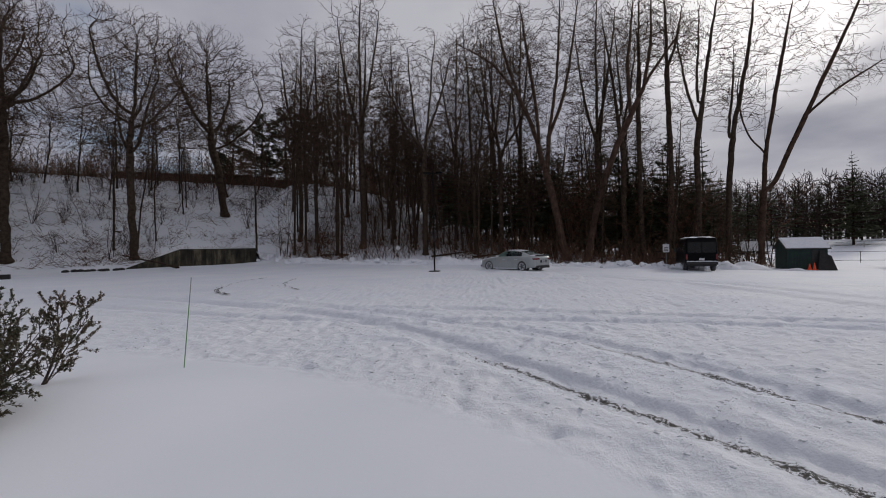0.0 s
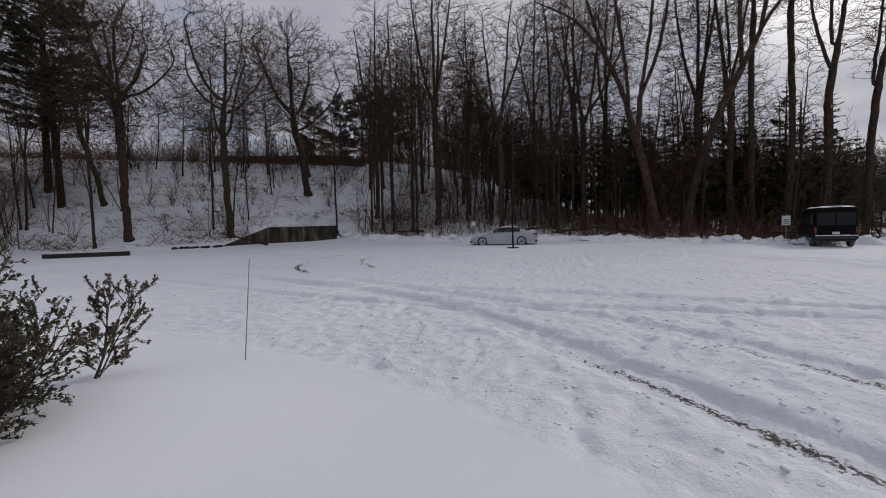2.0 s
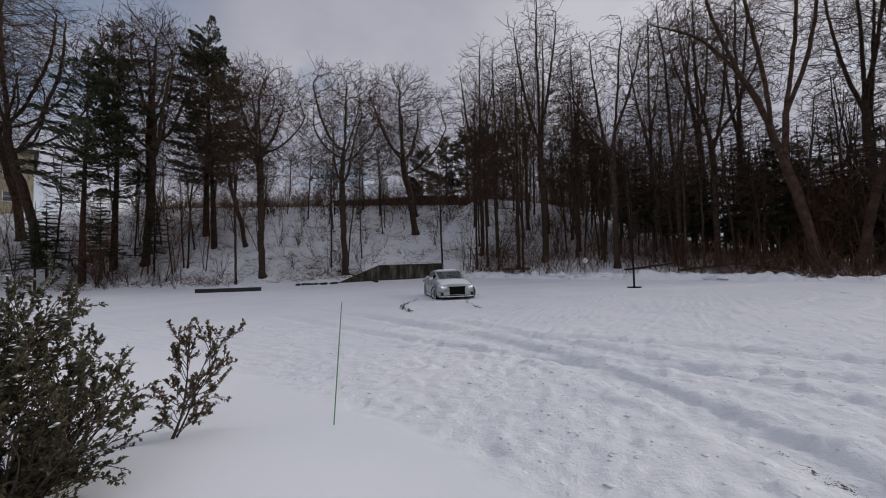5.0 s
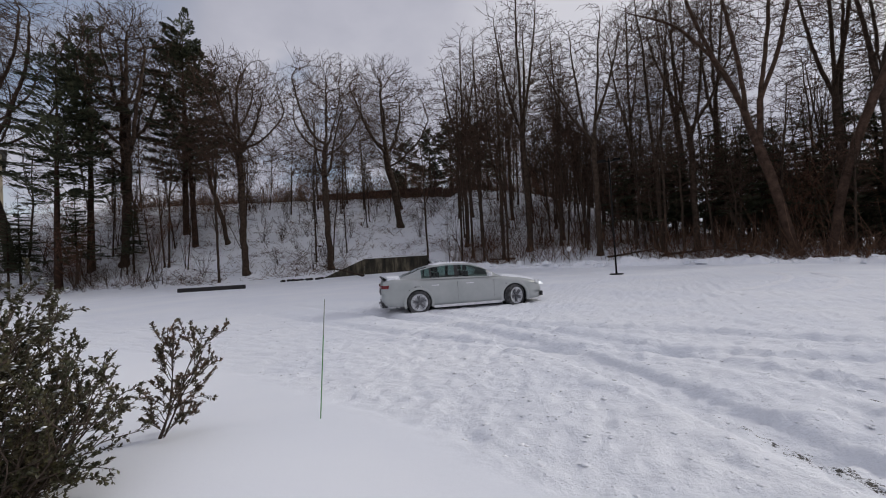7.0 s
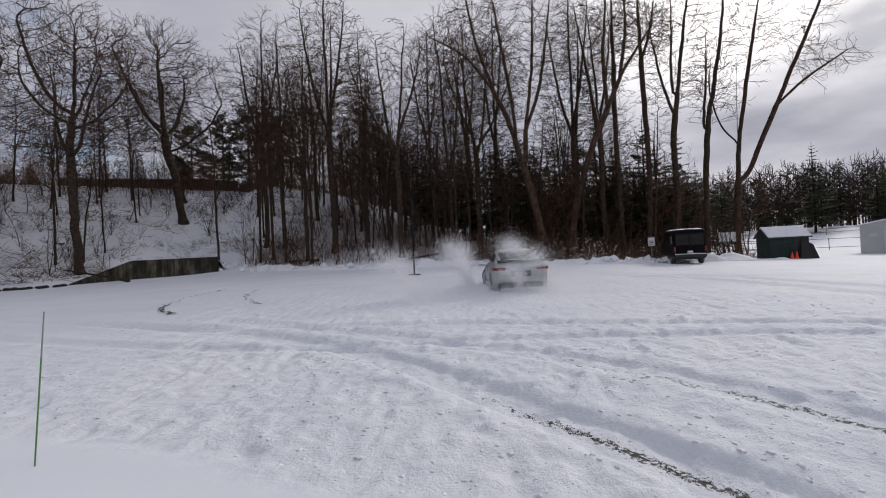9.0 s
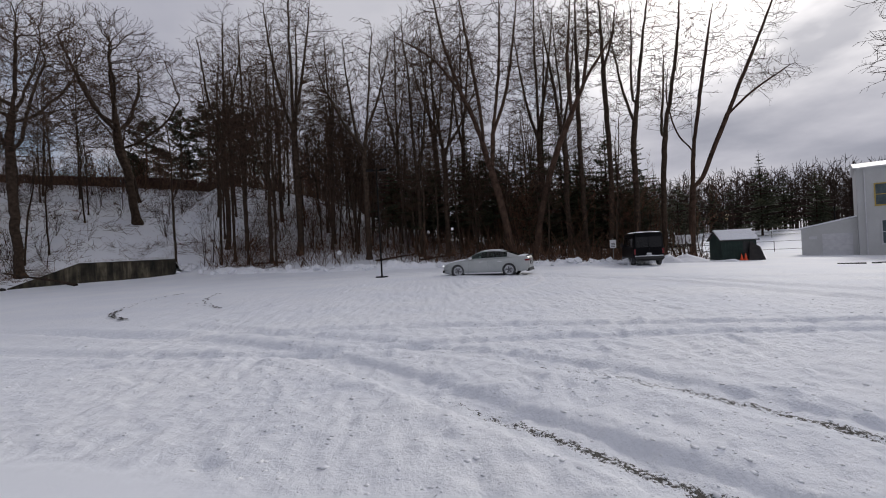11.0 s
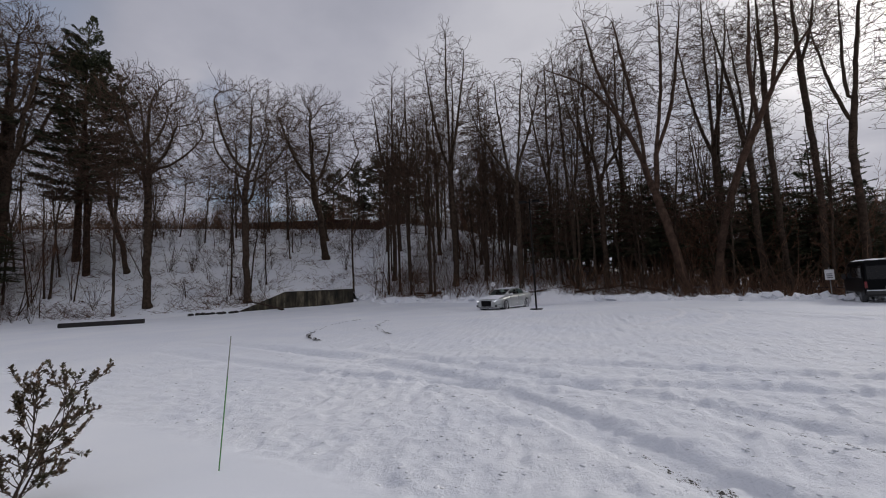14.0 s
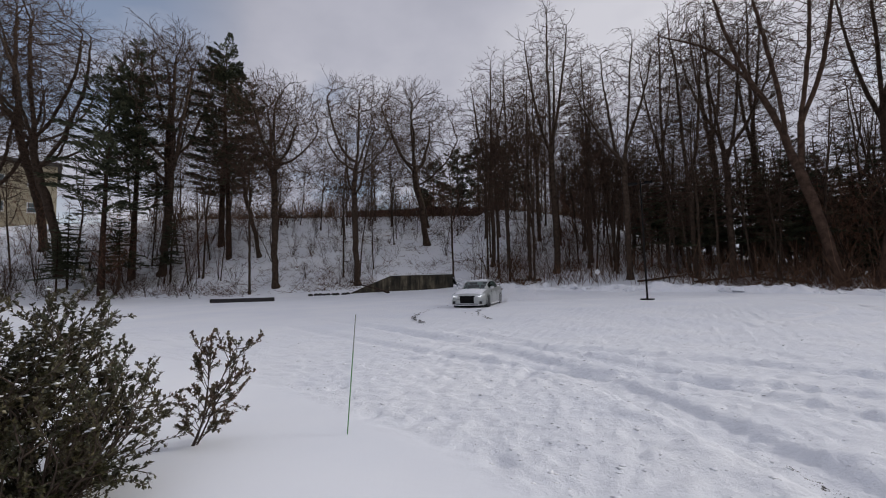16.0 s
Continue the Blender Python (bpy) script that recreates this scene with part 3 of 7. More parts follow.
def grown_tree(seed, stems, crowns, r, count, twigs=700, step=0.48, kill=0.72, reach=6.0, lift=0.12, tip=0.023, bark="bark", crook=0.10, twig_mat="twig", twig_size=(0.7, 1.6), low=0.0):
    """Meshes of a leafless tree that grows from its stems towards points of open air in its crown.
    stems: ways of the trunk and of the great limbs; crowns: middle and half axes of the round masses that the crown fills."""
    rng = np.random.RandomState(seed)
    pos, parent = [], []
    for k, way in enumerate(stems):
        line = rounded(way, step, rng, crook)
        if k == 0:
            pos.extend(line)
            parent.extend([-1] + list(range(len(line) - 1)))
        else:
            have = np.array(pos)
            at = int(np.argmin(((have - line[0]) ** 2).sum(1)))
            line[0] = have[at]
            for q in line[1:]:
                pos.append(q)
                parent.append(at)
                at = len(pos) - 1
    main = len(pos)
    # points of open air, thicker towards the outside of each mass
    share = np.array([c[3] * c[4] * c[5] for c in crowns]) ** 0.7
    air = []
    for c, n in zip(crowns, (count * share / share.sum()).astype(int)):
        g = rng.normal(size=(n, 3))
        g /= np.linalg.norm(g, axis=1, keepdims=True)
        g *= (rng.rand(n, 1) ** 0.42) * (1 + 0.10 * rng.normal(size=(n, 1)))
        air.append(g * np.array(c[3:]) + np.array(c[:3]))
    air = np.concatenate(air)
    P = np.array(pos)
    free = P[:, 2] > low
    d2 = ((air[:, None] - P[None]) ** 2).sum(2) + np.where(free, 0, 1e6)[None]
    near, best = d2.argmin(1), np.sqrt(d2.min(1))
    kids = np.bincount([q for q in parent if q >= 0], minlength=len(P))
    par = list(parent)
    for _ in range(70):
        live = (best < reach) & (best > kill)
        if not live.any():
            break
        a, k = air[live], near[live]
        d = a - P[k]
        d /= np.linalg.norm(d, axis=1, keepdims=True) + 1e-9
        pull = np.zeros_like(P)
        np.add.at(pull, k, d)
        who = np.unique(k)
        who = who[kids[who] < 3]
        if not len(who):
            break
        way = pull[who] / (np.linalg.norm(pull[who], axis=1, keepdims=True) + 1e-9)
        back = np.array([par[i] for i in who])
        prior = P[who] - P[np.maximum(back, 0)]
        prior /= np.linalg.norm(prior, axis=1, keepdims=True) + 1e-9
        way = way + 0.35 * prior + rng.normal(size=way.shape) * 0.26
        way[:, 2] += lift
        way /= np.linalg.norm(way, axis=1, keepdims=True)
        fresh = P[who] + way * step
        kids[who] += 1
        first = len(P)
        P = np.concatenate([P, fresh])
        kids = np.concatenate([kids, np.zeros(len(fresh), int)])
        par.extend(who.tolist())
        d2 = np.sqrt(((air[:, None] - fresh[None]) ** 2).sum(2))
        m, v = d2.argmin(1), d2.min(1)
        closer = v < best
        near, best = np.where(closer, m + first, near), np.where(closer, v, best)
        air, near, best = air[best > kill], near[best > kill], best[best > kill]
        if not len(air):
            break
    n = len(P)
    leaves = np.zeros(n)
    has = np.zeros(n, bool)
    for i in range(n):
        if par[i] >= 0:
            has[par[i]] = True
    leaves[~has] = 1
    for i in range(n - 1, 0, -1):
        if par[i] >= 0:
            leaves[par[i]] += leaves[i] if i >= main or par[i] != i - 1 else leaves[i] + 0.1
    power = math.log(max(2.0, leaves[0])) / math.log(r / tip)
    rad = tip * np.maximum(1, leaves) ** (1 / power)
    heir = np.full(n, -1)
    for i in range(n - 1, -1, -1):
        if par[i] >= 0 and (heir[par[i]] < 0 or rad[i] > rad[heir[par[i]]]):
            heir[par[i]] = i
    wood, fine = Mesher(), Mesher()
    V = [Vector(q) for q in P]
    heads = [i for i in range(n) if par[i] < 0 or heir[par[i]] != i]
    for h in heads:
        chain = [h] if par[h] < 0 else [par[h], h]
        while heir[chain[-1]] >= 0:
            chain.append(heir[chain[-1]])
        radii = [min(rad[c], rad[h]) for c in chain]
        if radii[0] < 0.05 and len(chain) > 3:
            keep = list(range(0, len(chain) - 1, 2)) + [len(chain) - 1]
            chain, radii = [chain[q] for q in keep], [radii[q] for q in keep]
        into = wood if radii[0] > 0.035 else fine
        into.tube([V[c] for c in chain], radii, 9 if radii[0] > 0.16 else 5 if radii[0] > 0.05 else 3)
    # the spread of the root collar
    wood.tube([V[0] - Vector((0, 0, 0.4)), V[0] + Vector((0, 0, 0.1)), V[0].lerp(V[1], 0.8), V[2]], [r * 1.7, r * 1.4, r * 1.12, rad[2]], 9)
    pick = random.Random(seed)
    thin = [i for i in range(main, n) if rad[i] < tip * 2.1]
    pick.shuffle(thin)
    for i in thin[:twigs]:
        d = (V[i] - V[par[i]]).normalized() + wander(pick, 0.75) + Vector((0, 0, 0.15))
        fine.stamp(pick.choice(TWIGS), along(d, V[i], pick.uniform(*twig_size), pick.uniform(0, 6.28)))
    return wood.mesh("trunk", M[bark], True), fine.mesh("crown", M[twig_mat])


def oak_shape(seed, tall, r, fork, wide, lean=0.0, side=0.0, limbs=6):
    """An oak: a thick trunk to its fork, crooked limbs that sweep out and up, a round twiggy crown."""
    rng = random.Random(seed)
    top = tall * 0.88
    stems = [[(0, 0, 0), (lean * 0.5, 0, fork * 0.55), (lean, 0.1, fork), (lean + side * 0.5, rng.uniform(-.5, .5), fork + (top - fork) * 0.5), (lean + side, 0, top)]]
    for k in range(limbs):
        a = 6.28 * (k + rng.uniform(-.25, .25)) / limbs
        z0 = fork * rng.uniform(0.88, 1.22)
        c, s = math.cos(a), math.sin(a)
        out = wide * rng.uniform(0.55, 0.85)
        rise = (tall - z0) * rng.uniform(0.35, 0.75)
        x0 = lean * z0 / fork
        stems.append([(x0, 0, z0), (x0 + c * out * 0.42, s * out * 0.42, z0 + rise * 0.22), (x0 + c * out * 0.78, s * out * 0.78, z0 + rise * 0.62), (x0 + side * 0.5 + c * out, s * out, z0 + rise)])
    bottom = fork - 0.5
    mid = (tall + bottom) / 2
    crowns = [(lean + side * 0.6, 0, mid + 0.4, wide, wide, (tall - bottom) / 2), (lean + side, 0, mid + (tall - mid) * 0.4, wide * 0.8, wide * 0.8, (tall - mid) * 0.62), (lean - 0.2 * wide, 0, bottom + 1.5, wide * 0.85, wide * 0.8, 2.8)]
    return grown_tree(seed, stems, crowns, r, 3400, 1500, lift=0.05, crook=0.10, low=fork * 0.8)


def vase_shape(seed, tall, r, fork, wide, ways, bark="bark", count=1900, twigs=1250, **more):
    """A tall tree whose upright stems part from the fork; ways: sideways reach, depth and height of each stem's top."""
    stems = [[(0, 0, 0), (0.1, 0, fork * 0.5), (ways[0][0] * 0.12, 0, fork), (ways[0][0] * 0.6, ways[0][1] * 0.5, fork + (ways[0][2] - fork) * 0.55), ways[0]]]
    crowns = []
    for k, (x, y, z) in enumerate(ways):
        if k:
            z0 = fork * (0.92 + 0.14 * (k % 3))
            stems.append([(ways[0][0] * 0.1, 0, z0), (x * 0.42, y * 0.42, z0 + (z - z0) * 0.28), (x * 0.8, y * 0.8, z0 + (z - z0) * 0.68), (x, y, z)])
        crowns.append((x * 0.8, y * 0.8, fork + (z - fork) * 0.56, wide, wide, (z - fork) * 0.5))
    return grown_tree(seed, stems, crowns, r, count, twigs, lift=0.16, bark=bark, crook=0.06, low=fork * 0.7, **more)


def slim_shape(seed, tall, r):
    rng = random.Random(seed)
    b = rng.uniform(-1, 1)
    stems = [[(0, 0, 0), (b * 0.3, 0.1, tall * 0.4), (b * 0.2, rng.uniform(-.4, .4), tall * 0.7), (b, 0, tall * 0.97)]]
    for _ in range(2):
        z, x, y = tall * rng.uniform(0.35, 0.6), rng.uniform(-1.8, 1.8), rng.uniform(-1.5, 1.5)
        stems.append([(b * 0.3, 0, z), (x * 0.5, y * 0.5, z + tall * 0.12), (x, y, z + tall * 0.32)])
    return grown_tree(seed, stems, [(b * 0.5, 0, tall * 0.64, 1.9, 1.9, tall * 0.38)], r, 460, 230, lift=0.25, crook=0.035, low=tall * 0.2)


def low_tree(seed, tall, r, stems, limbs, spread, twigs, mat):
    """A sapling or bush: thin stems with side shoots almost from the ground."""
    rng = random.Random(seed)
    wood, fine = Mesher(), Mesher()
    for k in range(stems):
        d = Vector((rng.uniform(-1, 1) * (0.1 + 0.28 * (stems > 1)), rng.uniform(-1, 1) * (0.1 + 0.28 * (stems > 1)), 1))
        line = limb(wood, Vector((0, 0, -0.2)), d, tall * rng.uniform(0.65, 1.0), r * rng.uniform(0.7, 1), 0.012, 7, 5, rng, 0.13, 0.04)
        for p, d2, rr, u in shoots(rng, line, 0.16, 0.98, limbs):
            l2 = limb(fine, p, aside(rng, d2, radians(spread) * rng.uniform(0.7, 1.3), rng.uniform(0, 6.28)), tall * 0.30 * (1.2 - 0.7 * u) * rng.uniform(0.6, 1.2), max(0.010, rr * 0.5), 0.007, 3, 3, rng, 0.22, 0.10)
            for p2, d3, _, u2 in shoots(rng, l2, 0.2, 1.0, twigs):
                fine.stamp(rng.choice(TWIGS), along(aside(rng, d3, radians(rng.uniform(15, 55)), rng.uniform(0, 6.28)), p2, rng.uniform(0.35, 0.85), rng.uniform(0, 6.28)))
    return wood.mesh("trunk", M["bark"], True), fine.mesh("crown", M[mat])


def bough(seed, count, size, droop, inner):
    """An evergreen bough one unit long along x: a stem and flat fans of needle sprays along it."""
    rng = random.Random(seed)
    m = Mesher()
    pts = [Vector((u, 0, -droop * u * u + 0.25 * droop * u ** 4)) for u in (0, 0.35, 0.7, 1.0)]
    m.tube(pts, [0.014, 0.010, 0.007, 0.003], 3)
    for _ in range(count):
        u = inner + (1 - inner) * rng.random() ** 0.8
        half = 0.34 * (1.05 - u) ** 0.5 * (0.45 + 0.55 * min(1.0, u * 2))
        v = rng.uniform(-1, 1) * half
        p = Vector((u, v, -droop * u * u + 0.25 * droop * u ** 4 - 0.12 * abs(v) + rng.uniform(-0.02, 0.03)))
        d = Vector((0.75, v * 2.6 + rng.uniform(-.5, .5), rng.uniform(-0.25, 0.35))).normalized()
        s = d.cross(Vector((rng.uniform(-.5, .5), rng.uniform(-.5, .5), 1))).normalized() * size * 0.20
        long = size * rng.uniform(0.7, 1.3)
        m.face(p - d * long * 0.3, p + s + d * long * 0.2, p + d * long * 0.7, p - s + d * long * 0.2)
    return m.packed()


PINE_BOUGHS = [bough(500 + k, 120, 0.13, -0.08, 0.30) for k in range(4)]
SPRUCE_BOUGHS = [bough(520 + k, 60, 0.22, 0.22, 0.05) for k in range(4)]


def pine(seed, tall, r, bare_to, width, whorls, blunt=0.6):
    """A white pine: bare lower trunk with dead snags, level layered boughs of dense needles, a ragged flat-topped outline."""
    rng = random.Random(seed)
    wood, leaves = Mesher(), Mesher()
    line = limb(wood, Vector((0, 0, -0.4)), Vector((rng.uniform(-.03, .03), rng.uniform(-.03, .03), 1)), tall, r, 0.04, 12, 8, rng, 0.02, 0.05)
    at = lambda z: line[0][min(int((z + 0.4) / tall * 12), 11)].lerp(line[0][min(int((z + 0.4) / tall * 12), 11) + 1], min(1, (z + 0.4) / tall * 12 % 1))
    for k in range(whorls):
        u = (k + rng.uniform(0, 0.6)) / whorls
        z = bare_to + (tall - bare_to) * u
        span = width * (1 - u) ** blunt * (0.5 + 0.5 * min(1, u * 3 + 0.2)) + 0.5
        turn = rng.uniform(0, 6.28)
        for b in range(rng.randint(3, 6)):
            w = turn + b * 1.26 + rng.uniform(-.5, .5)
            long = span * rng.uniform(0.3, 1.15)
            leaves.stamp(rng.choice(PINE_BOUGHS), Matrix.Translation(at(min(z, tall - 0.3))) @ Matrix.Rotation(w, 4, "Z") @ Matrix.Rotation(-rng.uniform(-0.15, 0.25 + 0.7 * u), 4, "Y") @ Matrix.Scale(long, 4))
    for k in range(14):
        z = rng.uniform(bare_to * 0.35, bare_to * 1.1)
        w = rng.uniform(0, 6.28)
        limb(wood, at(z), Vector((math.cos(w), math.sin(w), rng.uniform(-0.2, 0.15))), rng.uniform(0.8, 2.6), 0.035, 0.008, 3, 3, rng, 0.15, -0.03)
    return wood.mesh("trunk", M["bark_red"], True), leaves.mesh("crown", M["needle"])


def spruce(seed, tall, r, width, rings, from_=0.08):
    """A spruce or hemlock: drooping layered boughs on a straight trunk, narrowing to a thin leader."""
    rng = random.Random(seed)
    wood, leaves = Mesher(), Mesher()
    wood.tube([Vector((0, 0, -0.4)), Vector((0.05, 0, tall * 0.5)), Vector((0, 0.05, tall))], [r, r * 0.55, 0.02], 6)
    for k in range(rings):
        u = (k + rng.uniform(0, 0.5)) / rings
        z = tall * (from_ + (0.985 - from_) * u)
        span = width * (1 - u) ** 0.85 + 0.18
        turn = rng.uniform(0, 6.28)
        for b in range(5 if u > 0.6 else 6):
            w = turn + b * 1.1 + rng.uniform(-.3, .3)
            leaves.stamp(rng.choice(SPRUCE_BOUGHS), Matrix.Translation(Vector((0, 0, z))) @ Matrix.Rotation(w, 4, "Z") @ Matrix.Rotation(rng.uniform(-0.25, 0.12) - 0.35 * u, 4, "Y") @ Matrix.Scale(span * rng.uniform(0.4, 1.25), 4))
    return wood.mesh("trunk", M["bark_red"], True), leaves.mesh("crown", M["needle"])


def plant(meshes, x, y, label, category="tree", group="", turn=0.0, size=1.0, lean=(0, 0), name="bare_tree"):
    tree = thing(name, pose(x, y, height(x, y), lean[0], lean[1], turn) @ Matrix.Scale(size, 4), label, category, group)
    for part_name, me in zip(("trunk", "crown"), meshes):
        ob = new(part_name, me)
        ob.parent = tree
    return tree


def broadside(x, y):
    """The turn that sets a tree's spread across the line from the lot."""
    return math.degrees(math.atan2(-x, y))


def woods():
    slim = [slim_shape(60 + k, 18, 0.13) for k in range(5)]
    sapling = [low_tree(80 + k, 6.5, 0.045, 1 + k % 2, 7, 40, 2, "twig") for k in range(4)]
    under = [low_tree(90 + k, 10.0, 0.075, 2, 13, 42, 5, "russet") for k in range(3)]
    bush = [low_tree(95 + k, 3.0, 0.022, 5, 5, 45, 1, "twig") for k in range(3)]
    pines = [pine(100 + k, 26, 0.40, 9.0 - 1.5 * k, 5.4, 26, 0.45) for k in range(3)]
    dark = [spruce(120 + k, 15, 0.2, 3.3, 22) for k in range(3)]
    bare_foot = [spruce(130 + k, 15, 0.2, 3.2, 18, 0.25) for k in range(2)]
    round_pine = [pine(140 + k, 13, 0.28, 2.0, 4.2, 24, 0.40) for k in range(2)]
    hill = "oaks on the hillside"
    # great oaks on and below the slope, each of its own growth
    grand = [
        (-41.2, 35.1, oak_shape(20, 24.6, 0.36, 12.5, 5.9), "tall bare oak with a straight trunk and a round crown"),
        (-33.4, 40.3, oak_shape(21, 24.0, 0.34, 12.0, 5.8, -0.2, 0.6), "bare oak with a straight trunk by the concrete wall"),
        (-31.7, 53.6, oak_shape(22, 23.0, 0.44, 9.5, 7.5, -1.4, -0.4, 5), "bare oak leaning on the snowy slope above the wall"),
        (-55.1, 29.9, oak_shape(23, 31.0, 0.42, 12.0, 7.4, 0.6, 0.5, 5), "great bare oak that forks low among the pines"),
        (-65.0, 23.6, oak_shape(24, 34.0, 0.46, 14.0, 9.0, -2.4, -1.0, 6), "great bare oak sweeping away from the pines"),
    ]
    for x, y, meshes, label in grand:
        plant(meshes, x, y, label, group=hill, turn=broadside(x, y), name="oak_tree")
    small = oak_shape(25, 18.0, 0.26, 9.0, 3.8, -1.9, -0.8, 4)
    for x, y, meshes, turn, size in [(-48.5, 38.5, small, 40, 1.0), (-33.9, 57.8, small, 20, 0.85), (-69.5, 19.0, grand[3][2], 160, 0.95), (-74.0, 25.0, grand[4][2], 80, 1.05), (-60.5, 33.0, grand[0][2], 250, 1.15), (-52.0, 44.0, small, 120, 1.1)]:
        plant(meshes, x, y, "bare oak with a dark trunk on the snowy slope", group=hill, turn=turn, size=size, name="oak_tree")
    for x, y, k, turn, size in [(-55.4, 23.8, 0, 0, 0.98), (-56.9, 27.4, 1, 80, 1.10), (-54.7, 37.2, 2, 200, 1.10), (-51.5, 36.2, 0, 150, 1.04)]:
        plant(pines[k], x, y, "tall dark white pine with a bare lower trunk", group="pines on the hillside", turn=turn, size=size, name="pine_tree")
    # the tall stand behind the bank
    stand = "tall bare trees behind the snow bank"
    tall = [
        vase_shape(40, 27, 0.26, 11, 2.4, [(0.6, 0, 26.5), (-2.2, 0.8, 24), (2.3, -0.6, 23)]),
        vase_shape(41, 26, 0.23, 10, 2.2, [(-0.5, 0, 26), (1.9, 0.5, 22.5), (-1.8, -0.8, 21)]),
        vase_shape(42, 28, 0.32, 11.5, 2.4, [(0.2, 0, 28.5), (-2.4, 0.5, 26), (2.2, -0.5, 26.5), (0.8, 1.6, 25)]),
        vase_shape(43, 24, 0.28, 10.5, 2.1, [(1.4, 0, 23.5), (-4.8, 0.2, 21.5), (3.0, -0.6, 22), (-1.6, 0.8, 23)], count=1500, twigs=950),
        vase_shape(44, 25, 0.21, 8.5, 2.1, [(1.0, 0, 25), (-1.6, 0.6, 22)], count=1300, twigs=850),
    ]
    for x, y, k, turn, size in [(-19.5, 48.5, 0, 20, 0.95), (-17.4, 48.4, 1, 130, 0.92), (-13.8, 44.6, 4, 70, 0.86), (-11.6, 47.1, 2, 14, 1.02), (-4.2, 45.2, 3, 5, 1.0), (-8.5, 50.5, 1, 95, 0.90), (1.3, 46.5, 4, 180, 1.0), (6.9, 52.0, 0, 310, 1.05), (-1.0, 52.5, 1, 200, 1.0), (-23.0, 55.0, 4, 30, 0.80), (-15.5, 55.0, 0, 260, 0.86), (4.0, 56.0, 2, 60, 1.0), (15.8, 50.0, 2, 330, 1.06), (4.2, 47.5, 3, 190, 1.0)]:
        plant(tall[k], x, y, "tall bare grey tree with upright branches", group=stand, turn=turn, size=size)
    # big pale stems that lean apart
    arch = grown_tree(11, [[(0, 0, 0), (-0.8, 0, 4.5), (-1.9, 0, 9.3), (-3.6, 0.1, 15.4), (-6.8, 0.2, 20.6), (-11.2, 0.3, 23.8)], [(-1.9, 0, 9.0), (-1.4, 0.3, 14), (-0.6, 0.4, 20), (-0.2, 0.5, 28.5)], [(-2.6, 0, 12.0), (-3.2, -0.4, 18), (-4.4, -0.6, 27)], [(-1.5, 0.3, 13.0), (0.4, 0.6, 19), (1.6, 0.8, 27)], [(-4.6, 0.1, 17.4), (-6.2, -0.3, 22.5), (-7.2, -0.4, 28)]],
                      [(-7.5, 0.2, 22.5, 4.8, 2.4, 3.4), (-0.4, 0.4, 21.5, 2.2, 2.2, 7.0), (-4.2, -0.4, 21.5, 2.3, 2.2, 6.0), (1.4, 0.6, 22.0, 2.2, 2.0, 6.0), (-7.0, -0.3, 25.5, 2.4, 2.0, 3.2)], 0.37, 2300, 1100, lift=0.14, bark="bark_pale", crook=0.05, low=10.0)
    plant(arch, 10.6, 43.6, "big pale-barked tree arching over the lot", turn=broadside(10.6, 43.6) + 6, name="leaning_tree")
    away = grown_tree(12, [[(0, 0, 0), (0.8, 0, 4.2), (2.6, 0, 10.0), (4.3, 0, 14.0), (6.0, -0.2, 17.8), (8.6, -0.2, 21.6)], [(2.0, 0, 8.0), (1.7, 0, 10.2), (1.65, 0, 11.4)], [(4.3, 0, 14.0), (4.2, 0.5, 19.5), (4.9, 0.7, 27)], [(5.4, 0, 16.4), (6.2, 0.2, 21), (6.4, 0.3, 27)]],
                      [(8.0, -0.2, 21.0, 2.4, 1.6, 2.4), (4.6, 0.6, 22.5, 1.5, 1.5, 4.8), (6.3, 0.2, 23.5, 1.5, 1.5, 4.0)], 0.31, 1200, 600, lift=0.14, bark="bark_pale", crook=0.05, low=12.0)
    plant(away, 12.6, 43.4, "pale-barked tree leaning away from its neighbour, one stem broken", turn=broadside(12.6, 43.4), name="leaning_tree")
    more = [
        vase_shape(50, 30, 0.26, 19.0, 1.9, [(-0.3, 0, 30), (1.6, 0.4, 27)], "bark", 800, 420),
        vase_shape(51, 30, 0.29, 13.5, 1.9, [(2.4, 0, 29.5), (-1.6, 0.4, 25), (0.6, 0.8, 27)], "bark", 1000, 520),
        vase_shape(52, 30, 0.28, 12.0, 1.7, [(2.8, 0.2, 29.5), (0.8, 0.4, 22)], "bark", 800, 420),
    ]
    for x, y, k, turn, size in [(21.4, 44.6, 0, -24, 1.0), (23.9, 44.0, 1, -27, 1.0), (27.2, 44.6, 2, -30, 1.0), (17.4, 46.0, 1, 140, 0.95), (19.0, 45.2, 0, 70, 0.96)]:
        plant(more[k], x, y, "tall brown-barked tree with upright stems", group="tall trees by the van", turn=turn, size=size)
